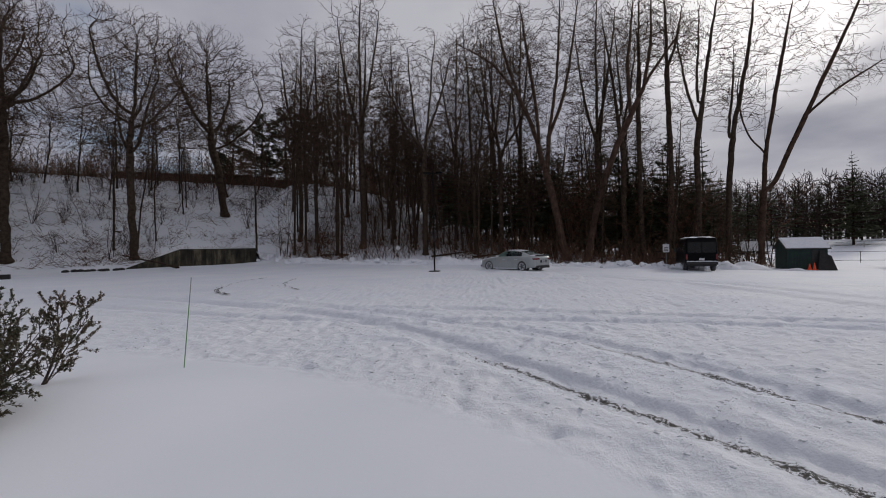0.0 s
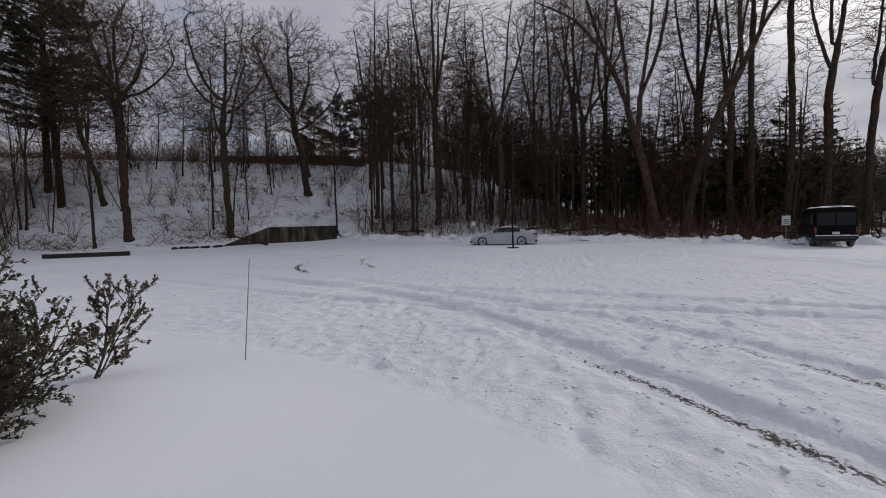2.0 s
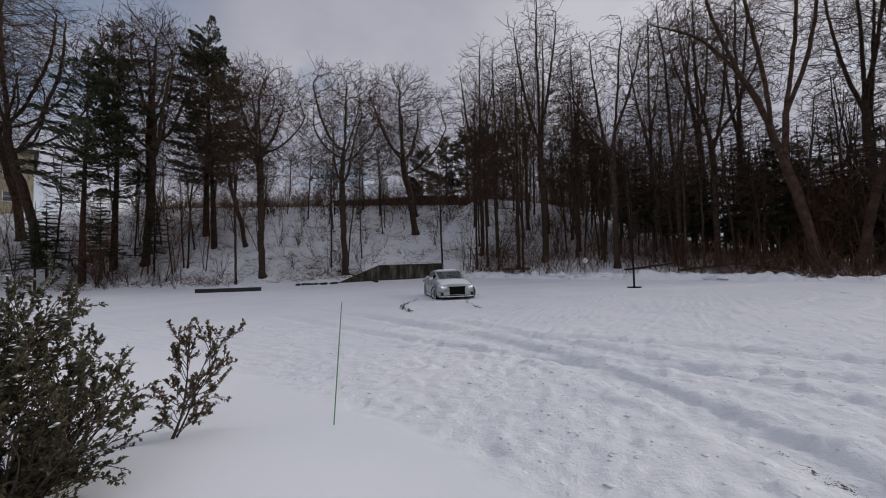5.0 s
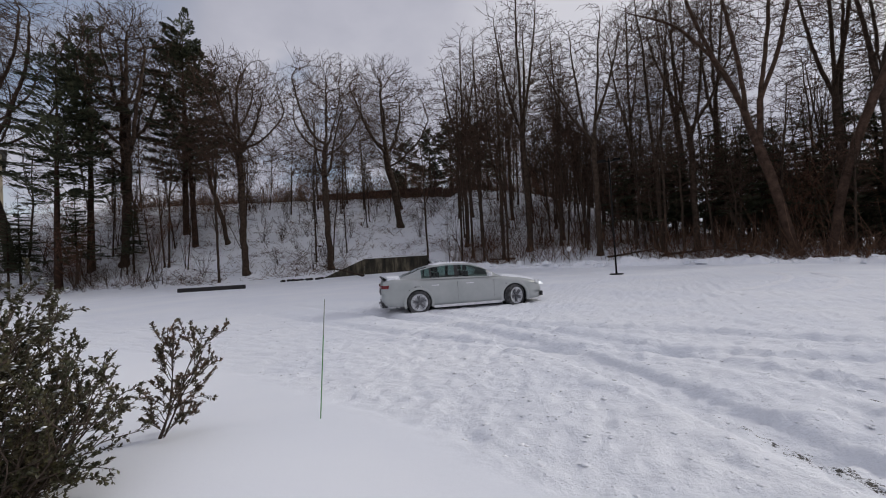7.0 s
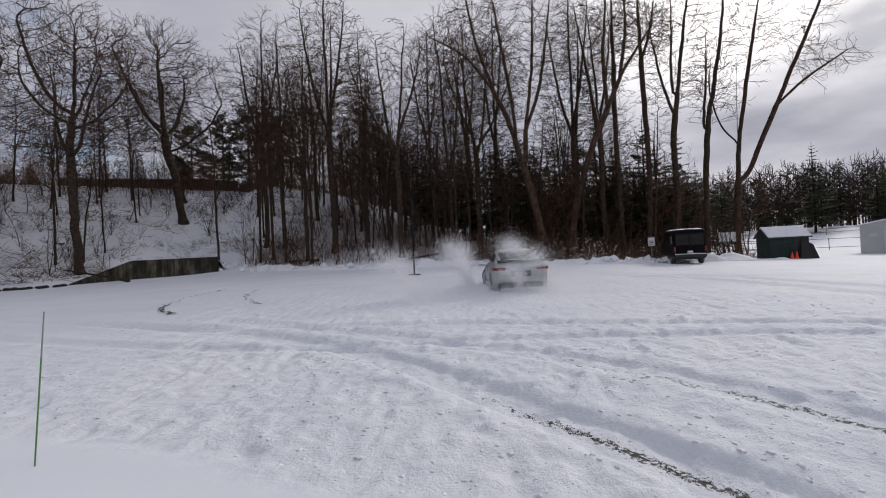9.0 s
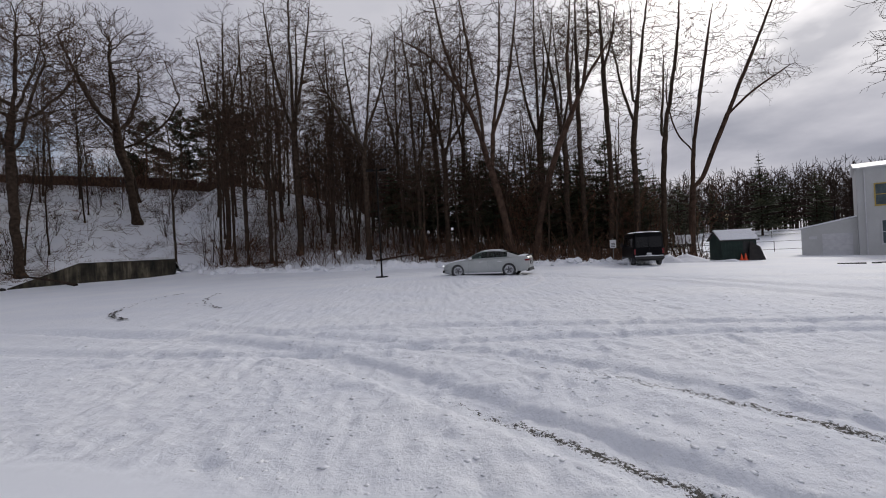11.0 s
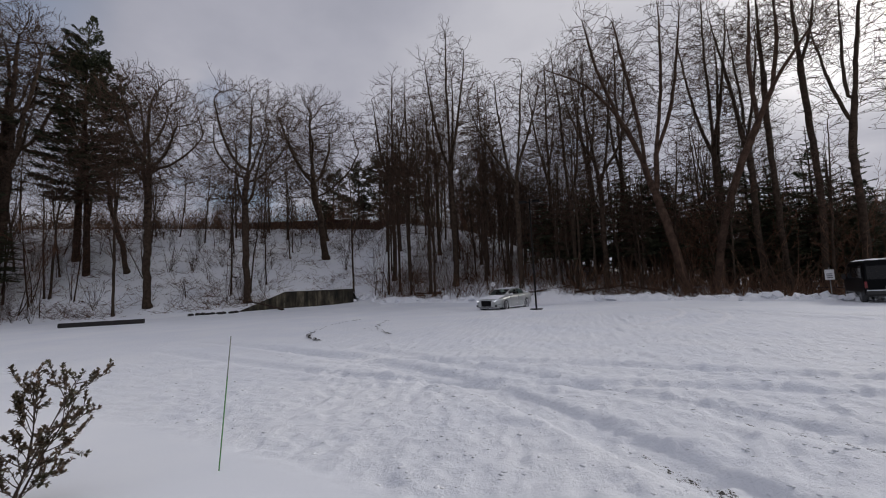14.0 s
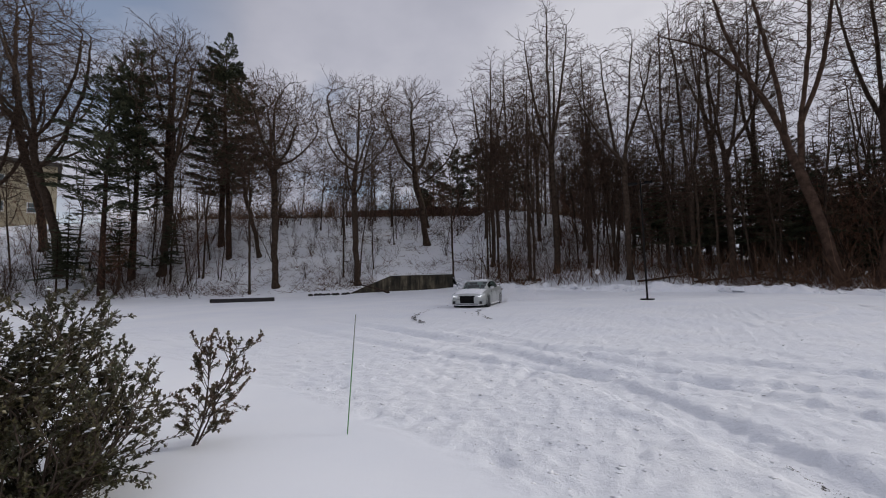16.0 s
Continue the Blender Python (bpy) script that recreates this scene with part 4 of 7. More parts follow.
    fork = grown_tree(13, [[(0, 0, 0), (0.0, 0, 4), (0.25, 0, 8.0), (0.5, 0, 12.5), (1.2, 0, 17.0), (2.2, 0, 22.8), (3.4, 0, 29.5)], [(0.25, 0, 8.0), (1.3, -0.1, 9.0), (3.2, -0.3, 13.6), (5.2, -0.4, 18.6), (7.0, -0.5, 23.2), (9.4, -0.6, 29.4)], [(0.5, 0, 12.5), (0.55, 0.2, 16), (0.65, 0.25, 20)], [(0.5, 0, 12.2), (-1.0, 0.2, 14.6), (-1.9, 0.3, 19.0), (-1.5, 0.3, 22.5)], [(4.0, -0.3, 15.6), (6.4, -0.8, 17.6), (9.4, -1.0, 19.4)]],
                      [(2.6, 0, 24.0, 2.4, 1.6, 5.0), (6.4, -0.5, 20.5, 2.0, 1.6, 4.5), (8.4, -0.6, 18.8, 2.2, 1.4, 1.4), (-1.7, 0.3, 20.0, 1.0, 0.9, 3.2), (8.4, -0.6, 26.0, 1.5, 1.5, 3.0)], 0.35, 1000, 520, lift=0.10, bark="bark_pale", crook=0.04, low=12.0)
    plant(fork, 32.6, 47.8, "forked cottonwood with one broken stem", turn=broadside(32.6, 47.8), name="forked_tree")
    plant(vase_shape(77, 22, 0.40, 12, 1.8, [(-0.6, 0, 23), (-1.6, 0.4, 18)], "bark", 300, 160), 35.1, 28.1, "bare tree with a thick dark trunk beside the grey building", turn=50, size=0.95, name="bare_tree")
    # slim trees and saplings through the whole wood
    rng = random.Random(5)
    def scatter(count, shapes, label, group, zone, sizes, name):
        made = 0
        while made < count:
            x, y = rng.uniform(*zone[0]), rng.uniform(*zone[1])
            if y < float(np.interp(x, *TOE)) + zone[2] or y > float(np.interp(x, *TOE)) + zone[3]:
                continue
            if -32 < x < -20 and y < 50 or -21 < x < -10 and name == "slim_tree" and y < 52:
                continue
            made += 1
            plant(shapes[made % len(shapes)], x, y, label, group=group, turn=rng.uniform(0, 360), size=rng.uniform(*sizes), lean=(rng.uniform(-6, 6), rng.uniform(-6, 6)), name=name)
    plant(slim[0], -22.4, 43.8, "slim dark trunk at the end of the concrete wall", turn=20, size=0.85, name="slim_tree")
    plant(slim[1], -42.0, 32.2, "slim crooked tree by the timber", turn=120, size=1.0, name="slim_tree")
    for x, y, k, turn, size in [(-18.6, 44.6, 2, 30, 0.9), (-17.6, 45.4, 3, 200, 1.05), (-15.9, 44.3, 4, 100, 0.8), (-13.0, 43.6, 0, 260, 0.9), (-20.6, 50.5, 1, 10, 0.85), (-19.0, 52.5, 4, 80, 0.95)]:
        plant(slim[k], x, y, "slim dark tree at the foot of the slope", group="slim trees", turn=turn, size=size, name="slim_tree")
    scatter(38, slim, "slim bare tree in the wood", "slim trees", ((-70, -34), (10, 75), 4, 26), (0.5, 0.9), "slim_tree")
    scatter(40, slim, "slim bare tree in the wood", "slim trees", ((-22, 30), (38, 70), 3, 20), (0.6, 1.2), "slim_tree")
    scatter(26, slim, "slim bare tree in the wood", "slim trees", ((-10, 14), (38, 60), 2, 12), (0.5, 1.0), "slim_tree")
    scatter(80, sapling, "thin bare sapling in the snow", "saplings", ((-68, -20), (14, 70), 0, 24), (0.35, 1.0), "sapling")
    scatter(50, sapling, "thin bare sapling in the snow", "saplings", ((-20, 34), (36, 66), -1, 14), (0.5, 1.2), "sapling")
    scatter(95, bush, "bare spreading bush on the snowy slope", "bare bushes", ((-68, -10), (14, 70), 0, 22), (0.5, 1.2), "bare_bush")
    scatter(46, under, "russet understorey tree with dense fine twigs", "understorey trees", ((-17, 14), (40, 70), 6, 20), (0.35, 1.15), "understorey_tree")
    scatter(14, under, "russet understorey tree with dense fine twigs", "understorey trees", ((12, 34), (40, 70), 5, 18), (0.7, 1.2), "understorey_tree")
    scatter(54, under, "russet understorey tree with dense fine twigs", "understorey trees", ((-74, -24), (30, 85), 20, 31), (0.4, 0.75), "understorey_tree")
    scatter(34, under, "bare understorey tree with dense fine twigs", "understorey trees", ((-76, -46), (4, 50), 0, 16), (0.5, 1.0), "understorey_tree")
    scatter(40, bush, "bare spreading bush on the snowy slope", "bare bushes", ((-76, -44), (4, 60), -2, 14), (0.6, 1.4), "bare_bush")
    # dark evergreens that close the view behind the bare stand
    for x, y, k, turn, size in [(18.7, 51.5, 0, 0, 1.12), (26.8, 53.5, 1, 40, 0.98), (13.0, 58.0, 2, 90, 0.98), (8.0, 57.0, 0, 70, 0.9), (22.5, 57.0, 1, 10, 0.7), (30.0, 57.0, 2, 20, 0.9), (3.0, 60.0, 1, 60, 0.85), (16.0, 63.0, 0, 10, 1.1), (24.5, 51.5, 2, 140, 1.12), (16.4, 50.5, 0, 140, 1.08), (20.3, 49.0, 2, 30, 0.8), (25.6, 46.9, 1, 200, 0.75), (10.5, 62.5, 1, 99, 1.0), (34.0, 60.0, 0, 80, 0.8), (20.0, 66.0, 2, 5, 1.1), (28.0, 64.0, 1, 50, 1.0), (15.0, 55.5, 2, 70, 1.0), (28.5, 51.5, 0, 15, 1.0), (31.5, 53.0, 1, 85, 0.75), (9.5, 66.0, 0, 35, 1.1), (2.0, 67.0, 1, 45, 0.8), (36.5, 56.0, 2, 75, 0.7), (-55.0, 74.0, 1, 0, 0.42), (-49.0, 72.0, 2, 40, 0.38), (-62.0, 66.0, 0, 5, 0.4), (21.6, 53.5, 0, 75, 1.0), (24.0, 58.5, 2, 175, 1.0), (12.0, 54.0, 1, 20, 0.85), (-2.5, 64.0, 0, 120, 0.65), (-8.5, 66.0, 2, 20, 0.65)]:
        plant(dark[k], x, y, "dark green hemlock with drooping boughs", group="hemlocks behind the stand", turn=turn, size=size, name="hemlock_tree")
    for x, y, k, turn, size in [(0.8, 48.6, 0, 30, 0.72), (2.8, 50.5, 1, 200, 0.8), (-1.8, 50.0, 1, 90, 0.7), (6.0, 49.6, 0, 150, 0.85), (9.2, 50.0, 1, 10, 0.95), (-57.0, 20.5, 0, 40, 0.62), (-55.5, 25.5, 1, 130, 0.7), (-60.0, 22.5, 1, 220, 0.66), (-52.5, 29.5, 0, 310, 0.58)]:
        plant(bare_foot[k], x, y, "thin dark hemlock with a bare foot among bare trees", group="hemlocks behind the stand", turn=turn, size=size, name="hemlock_tree")
    for x, y, k, turn, size in [(-39.0, 68.5, 0, 0, 0.86), (-35.0, 70.5, 1, 60, 0.98), (-31.0, 71.0, 0, 130, 1.04), (-27.0, 70.0, 1, 210, 0.98), (-23.0, 68.0, 0, 290, 0.84), (-44.0, 74.0, 1, 150, 0.55)]:
        plant(round_pine[k], x, y, "dark rounded pine on the crest of the hill", group="pines on the crest", turn=turn, size=size, name="crest_pine")
    for x, y, k, turn, size in [(73.0, 83.5, 0, 0, 1.18), (82.0, 92.0, 1, 60, 0.95), (64.0, 92.0, 2, 30, 0.95), (56.0, 90.0, 1, 80, 0.9), (90.0, 88.0, 2, 10, 0.95), (48.0, 86.0, 0, 44, 0.95), (40.0, 82.0, 2, 44, 0.9), (98.0, 84.0, 0, 140, 0.85)] + [(38 + 7.5 * k + (k * 37 % 5), 118 - 3.6 * k + (k * 53 % 11), k % 3, k * 47, 0.85 + 0.06 * (k * 7 % 5)) for k in range(18)]:
        plant(dark[k], x, y, "dark spruce at the edge of the field", group="spruces by the field", turn=turn, size=size, name="spruce_tree")


def clump(seed, count, lo, hi, rise):
    """A tuft of dry stems or fallen sticks."""
    rng = random.Random(seed)
    m = Mesher()
    for _ in range(count):
        d = Vector((rng.uniform(-1, 1), rng.uniform(-1, 1), rng.uniform(*rise)))
        limb(m, Vector((rng.uniform(-.8, .8), rng.uniform(-.8, .8), -0.1)), d, rng.uniform(lo, hi), 0.020, 0.008, 2, 3, rng, 0.28, 0.0)
    return m.packed()


def brush():
    """Dry stems, fallen sticks and briars that nobody could count."""
    rng = random.Random(9)
    low = [clump(200 + k, 6, 0.3, 1.5, (-0.1, 0.8)) for k in range(8)]
    high = [clump(220 + k, 7, 1.0, 3.4, (0.6, 2.2)) for k in range(8)]
    sticks = Mesher()
    made = 0
    while made < 3000:
        x = rng.uniform(-80, 30)
        y = float(np.interp(x, *TOE)) + rng.choice((rng.uniform(-1, 26), rng.uniform(-0.5, 8)))
        # the stems stand in drifts, with clean snow between
        if value_noise(np.array([x]), np.array([y]), 4.5, 41)[0] < rng.uniform(-0.25, 0.3) or -32 < x < -20.5 and y < 47:
            continue
        made += 1
        sticks.stamp(rng.choice(low), pose(x, y, height(x, y), 0, 0, rng.uniform(0, 360)) @ Matrix.Scale(rng.uniform(0.5, 1.2), 4))
    for _ in range(170):
        x = rng.uniform(-72, -8)
        y = float(np.interp(x, *TOE)) + rng.uniform(0.5, 20)
        if -32 < x < -20.5 and y < 48:
            continue
        for _ in range(rng.randint(3, 8)):
            px, py = x + rng.gauss(0, 0.7), y + rng.gauss(0, 0.5)
            sticks.stamp(rng.choice(low), pose(px, py, height(px, py), 0, 0, rng.uniform(0, 360)) @ Matrix.Scale(rng.uniform(0.5, 1.3), 4))
    # dead grass along the top of the concrete wall
    for k in range(60):
        u = rng.random()
        px, py = -27.6 + 5.4 * u + rng.uniform(-.2, .2) - 0.45, 38.9 + 3.3 * u + rng.uniform(0, 0.6) + 0.35
        sticks.stamp(rng.choice(low), pose(px, py, 2.0, 0, 0, rng.uniform(0, 360)) @ Matrix.Scale(rng.uniform(0.25, 0.5), 4))
    tagged(part("undergrowth", sticks, M["brush"]), "dry brown stems and sticks in the snow", "undergrowth", kind="stuff")
    thick = Mesher()
    for _ in range(620):
        x = rng.uniform(-19, 27.5)
        y = float(np.interp(x, *TOE)) + rng.uniform(-0.5, 15)
        thick.stamp(rng.choice(high), pose(x, y, height(x, y), 0, 0, rng.uniform(0, 360)) @ Matrix.Scale(rng.uniform(0.5, 1.5), 4))
    for _ in range(760):
        x = rng.uniform(-70, -12)
        y = float(np.interp(x, *TOE)) + rng.uniform(21, 32)
        thick.stamp(rng.choice(high), pose(x, y, height(x, y), 0, 0, rng.uniform(0, 360)) @ Matrix.Scale(rng.uniform(0.6, 1.3), 4))
    tagged(part("thicket", thick, M["brush"]), "dense brown thicket behind the snow bank", "undergrowth", kind="stuff")


def far_shape(seed, reach):
    rng = random.Random(seed)
    m = Mesher()
    line = limb(m, Vector((0, 0, -0.05)), Vector((rng.uniform(-.05, .05), 0, 1)), 1.0, 0.012, 0.002, 3, 3, rng, 0.04, 0.05)
    for p, d, r, u in shoots(rng, line, 0.12, 1.0, 12):
        w = aside(rng, d, radians(rng.uniform(25, 65)), rng.uniform(0, 6.28))
        l2 = limb(m, p, w, reach * (1.2 - 0.8 * u), 0.0055, 0.003, 2, 3, rng, 0.2, 0.1)
        for p2, d2, _, _ in shoots(rng, l2, 0.2, 1.0, 3):
            limb(m, p2, aside(rng, d2, 0.7, rng.uniform(0, 6.28)), 0.11, 0.004, 0.0025, 1, 3, rng, 0.2, 0.1)
    return m.packed()


def far_woods():
    """The wood beyond the field and over the hill, too far to count."""
    rng = random.Random(3)
    shapes = [far_shape(300 + k, 0.26) for k in range(6)]
    wood = Mesher()
    def row(n, place, tall):
        for k in range(n):
            x, y = place(k / n)
            x, y = x + rng.uniform(-4, 4), y + rng.uniform(-8, 8)
            z = float(terrain(np.array([x]), np.array([y]))[0])
            wood.stamp(rng.choice(shapes), pose(x, y, z, 0, 0, rng.uniform(0, 360)) @ Matrix.Scale(tall * rng.uniform(0.7, 1.1), 4))
    row(420, lambda u: (30 + 150 * u, 135 - 50 * u), 15)
    row(330, lambda u: (34 + 150 * u, 155 - 55 * u), 18)
    row(320, lambda u: (34 + 140 * u, 126 - 48 * u), 8)
    row(60, lambda u: (190 + 30 * u, 95 - 120 * u), 18)
    row(240, lambda u: (-120 + 125 * u, 56 + 26 * u), 6.5)
    row(170, lambda u: (-115 + 120 * u, 66 + 26 * u), 8.0)
    row(120, lambda u: (-22 + 60 * u, 73 + 6 * u), 14)
    row(80, lambda u: (-16 + 50 * u, 62 + 4 * u), 11)
    tagged(part("far_woods", wood, M["far_wood"]), "far leafless woods beyond the snowy field", "woods", kind="stuff")


woods()
brush()
far_woods()

# ---------------------------------------------------------------- the car
def spline(pts, u):
    return float(np.interp(u, [p[0] for p in pts], [p[1] for p in pts]))


def car_wheel(car, x, y, side, r=0.345):
    """An alloy wheel packed with snow: tyre, rim, five twin spokes; its axle lies along y."""
    hub = new("wheel")
    hub.parent = car
    hub.matrix_basis = pose(x, y, r)
    axis = pose(0, 0, 0, 90, 0, 0)
    w = 0.125
    tyre = Mesher()
    tyre.lathe([(r * 0.72, -w * 0.92), (r * 0.92, -w), (r * 0.985, -w * 0.75), (r, -w * 0.3), (r, w * 0.3), (r * 0.985, w * 0.75), (r * 0.92, w), (r * 0.72, w * 0.92)], axis, 32)
    part("tyre", tyre, M["rubber"], hub, shade=True)
    rim = Mesher()
    out = -side
    rim.lathe([(r * 0.73, w * 0.9 * out), (r * 0.70, w * 0.95 * out), (r * 0.52, w * 0.72 * out), (r * 0.40, w * 0.55 * out), (0.001, w * 0.5 * out)], axis, 28)
    part("rim", rim, M["rim"], hub, "alloy rim packed with snow", shade=True)
    spokes = Mesher()
    for k in range(5):
        for q in (-1, 1):
            a = radians(72 * k + 8 * q)
            d, e = Vector((math.cos(a), 0, math.sin(a))), Vector((-math.sin(a), 0, math.cos(a)))
            y0, y1 = side * w * 0.55, side * w * 0.92
            i0, i1 = d * r * 0.10, d * r * 0.58
            n = len(spokes.v)
            for p, h in ((i0, 0.022), (i1, 0.013)):
                for yy in (y0, y1):
                    for sgn in (-1, 1):
                        spokes.v.append(p + e * h * sgn + Vector((0, yy, 0)))
            spokes.f += [(n, n + 1, n + 3, n + 2), (n + 4, n + 6, n + 7, n + 5), (n, n + 4, n + 5, n + 1), (n + 2, n + 3, n + 7, n + 6), (n, n + 2, n + 6, n + 4), (n + 1, n + 5, n + 7, n + 3)]
    spokes.lathe([(0.001, -side * w * 0.98), (r * 0.13, -side * w * 0.95), (r * 0.16, -side * w * 0.6)], axis, 14)
    part("spokes", spokes, M["spoke"], hub, "grey alloy spokes")
    return hub


CAR_TOP = [(-2.46, 0.88), (-2.40, 1.02), (-2.2, 1.06), (-1.9, 1.04), (-1.2, 1.00), (0.0, 0.97), (0.9, 0.96), (1.2, 0.93), (1.7, 0.87), (2.1, 0.79), (2.34, 0.70), (2.47, 0.58)]
CAR_LOW = [(-2.46, 0.42), (-2.38, 0.30), (-2.2, 0.26), (-1.0, 0.20), (1.0, 0.19), (2.1, 0.20), (2.40, 0.22), (2.47, 0.28)]
CAR_HALF = [(-2.46, 0.70), (-2.36, 0.82), (-2.1, 0.885), (-1.4, 0.925), (0.0, 0.93), (1.4, 0.925), (2.0, 0.885), (2.3, 0.79), (2.42, 0.66), (2.47, 0.56)]
CAR_ROOF = [(-1.95, 1.05), (-1.65, 1.17), (-1.3, 1.31), (-0.95, 1.395), (-0.55, 1.43), (-0.1, 1.43), (0.25, 1.385), (0.55, 1.27), (0.85, 1.12), (1.12, 0.97)]
AXLES = (1.50, -1.41)


def car_skin(xs, rows=14):
    """Rows of points round one side of the lower body, from sill to the middle of the bonnet."""
    out = []
    for x in xs:
        w, lo, hi = spline(CAR_HALF, x), spline(CAR_LOW, x), spline(CAR_TOP, x)
        prof = [(0.90, lo), (0.965, lo + 0.05), (0.985, lo + 0.14), (0.995, lo + 0.24), (1.0, lo + (hi - lo) * 0.42), (1.0, lo + (hi - lo) * 0.5), (0.992, lo + (hi - lo) * 0.62), (0.985, lo + (hi - lo) * 0.74), (0.975, lo + (hi - lo) * 0.82), (0.95, hi - 0.06), (0.90, hi - 0.022), (0.80, hi), (0.45, hi + 0.025), (0.0, hi + 0.035)]
        out.append([(w * a, z) for a, z in prof])
    return out


def build_car():
    car = thing("car", pose(0, 0, 0), "silver-white four-door saloon dusted with snow, drifting on the lot", "car")
    xs = list(np.arange(-2.46, 2.475, 0.055)) + [2.47]
    skin = car_skin(xs)
    body = Mesher()
    arch = 0.375
    for side in (1, -1):
        rows = []
        for x, ring in zip(xs, skin):
            rows.append([Vector((x, side * y, z)) for y, z in ring])
        def open_(i, j, rows=rows):
            if j > 8:
                return False
            corners = (rows[i][j], rows[i + 1][j], rows[i][j + 1], rows[i + 1][j + 1])
            return any(min(math.hypot(c.x - ax, c.z - 0.345) for c in corners) < arch for ax in AXLES)
        body.grid(rows, open_)
    for end in (0, -1):
        ring = skin[end]
        pts = [Vector((xs[end], y, z)) for y, z in ring] + [Vector((xs[end], -y, z)) for y, z in reversed(ring[:-1])]
        body.face(*pts)
    floor = [[Vector((x, y * spline(CAR_HALF, x) * 0.9, spline(CAR_LOW, x) + 0.02)) for y in (-1, 0, 1)] for x in xs]
    part("body", body, M["paint"], car, shade=True)
    under = Mesher()
    under.grid(floor)
    part("underbody", under, M["plastic"], car)
    for ax in AXLES:
        for side in (1, -1):
            liner = Mesher()
            liner.lathe([(arch + 0.012, 0.0), (arch + 0.012, 0.30), (0.001, 0.30)], pose(ax, side * 0.90, 0.345, 90 if side > 0 else -90, 0, 0), 26)
            part("arch_liner", liner, M["plastic"], car)
            flare = Mesher()
            ring = []
            for a in np.linspace(radians(-20), radians(200), 34):
                ca, sa = math.cos(a), math.sin(a)
                ring.append([Vector((ax + q * ca, side * y, max(0.17, 0.345 + q * sa))) for q, y in ((arch - 0.012, 0.86), (arch - 0.010, 0.928), (arch + 0.006, 0.938), (arch + 0.035, 0.936), (arch + 0.075, 0.915 + 0.012 * (1 - sa)))])
            flare.grid(ring)
            part("wheel_arch", flare, M["paint"], car, shade=True)
    # the cabin: pillars and roof in paint, with glass let in between
    gx = list(np.arange(-1.95, 1.125, 0.05)) + [1.12]
    prof = [(0.80, 0.0), (0.79, 0.10), (0.66, 0.86), (0.60, 0.955), (0.45, 0.99), (0.0, 1.0)]
    rows = []
    for x in gx:
        base, top = spline(CAR_TOP, x) - 0.01, spline(CAR_ROOF, x)
        narrow = 1 - 0.10 * smooth((abs(x + 0.3) - 0.8) / 1.0)
        rows.append([(a * narrow * (1.06 if b < 0.05 else 1), base + max(0.0, top - base) * b) for a, b in prof])
    def kind(x, j):
        tall = spline(CAR_ROOF, x) - spline(CAR_TOP, x)
        if j == 1 and -1.32 < x < 0.68 and tall > 0.12:
            if -0.30 < x < -0.20 or -1.06 < x < -1.0:
                return "pillar"
            return "rear_door_window" if -1.0 < x < -0.2 else "quarter_window" if x < -1 else "front_door_window"
        if j in (3, 4) and 0.33 < x < 1.10:
            return "windscreen"
        if j in (3, 4) and -1.90 < x < -1.12:
            return "rear_window"
        return "shell"
    bits = {}
    for side in (1, -1):
        for i in range(len(gx) - 1):
            for j in range(len(prof) - 1):
                q = [Vector((gx[a], side * rows[a][b][0], rows[a][b][1])) for a, b in ((i, j), (i, j + 1), (i + 1, j + 1), (i + 1, j))]
                k = kind((gx[i] + gx[i + 1]) / 2, j)
                key = k if k in ("shell", "windscreen", "rear_window") else ("pillar", side, gx[i] > -0.6) if k == "pillar" else (k, side)
                bits.setdefault(key, Mesher()).face(*(q if side > 0 else q[::-1]))
    for key, m in bits.items():
        k = key[0] if isinstance(key, tuple) else key
        if k == "shell":
            part("cabin_shell", m, M["paint"], car)
        elif k == "pillar":
            part("door_pillar", m, M["plastic"], car)
        else:
            ob = part(k, m, M["glass"], car, "tinted glass")
            ob.visible_shadow = False
    # snow that rides on the car
    for name, x0, x1, hw, table, dz in (("roof_snow", -0.95, 0.22, 0.55, CAR_ROOF, 0.03), ("bonnet_snow", 1.15, 2.25, 0.74, CAR_TOP, 0.035), ("boot_snow", -2.32, -1.9, 0.76, CAR_TOP, 0.04)):
        cap = Mesher()
        steps = list(np.linspace(x0, x1, 18))
        ring = [-1, -0.92, -0.7, -0.35, 0, 0.35, 0.7, 0.92, 1]
        rr = random.Random(len(name))
        cap.grid([[Vector((x, w * hw * rr.uniform(0.96, 1.03), spline(table, x) + (0.03 if table is CAR_TOP else -0.01) + (dz * (1 - w * w) + rr.uniform(0, 0.012) if abs(w) < 1 and 0 < k < 17 else -0.05))) for w in ring] for k, x in enumerate(steps)])
        part(name, cap, M["snow"], car, "thin crust of snow", shade=True)
    # front: grille, lamps, intakes, splitter
    g = Mesher()
    g.box(2.36, 2.492, -0.39, 0.39, 0.31, 0.67, bevel=0.05)
    part("grille", g, M["grille"], car, "black single-frame grille")
    bar = Mesher()
    for k in range(6):
        bar.box(2.49, 2.498, -0.34, 0.34, 0.35 + k * 0.055, 0.357 + k * 0.055)
    part("grille_bars", bar, M["grille"], car)
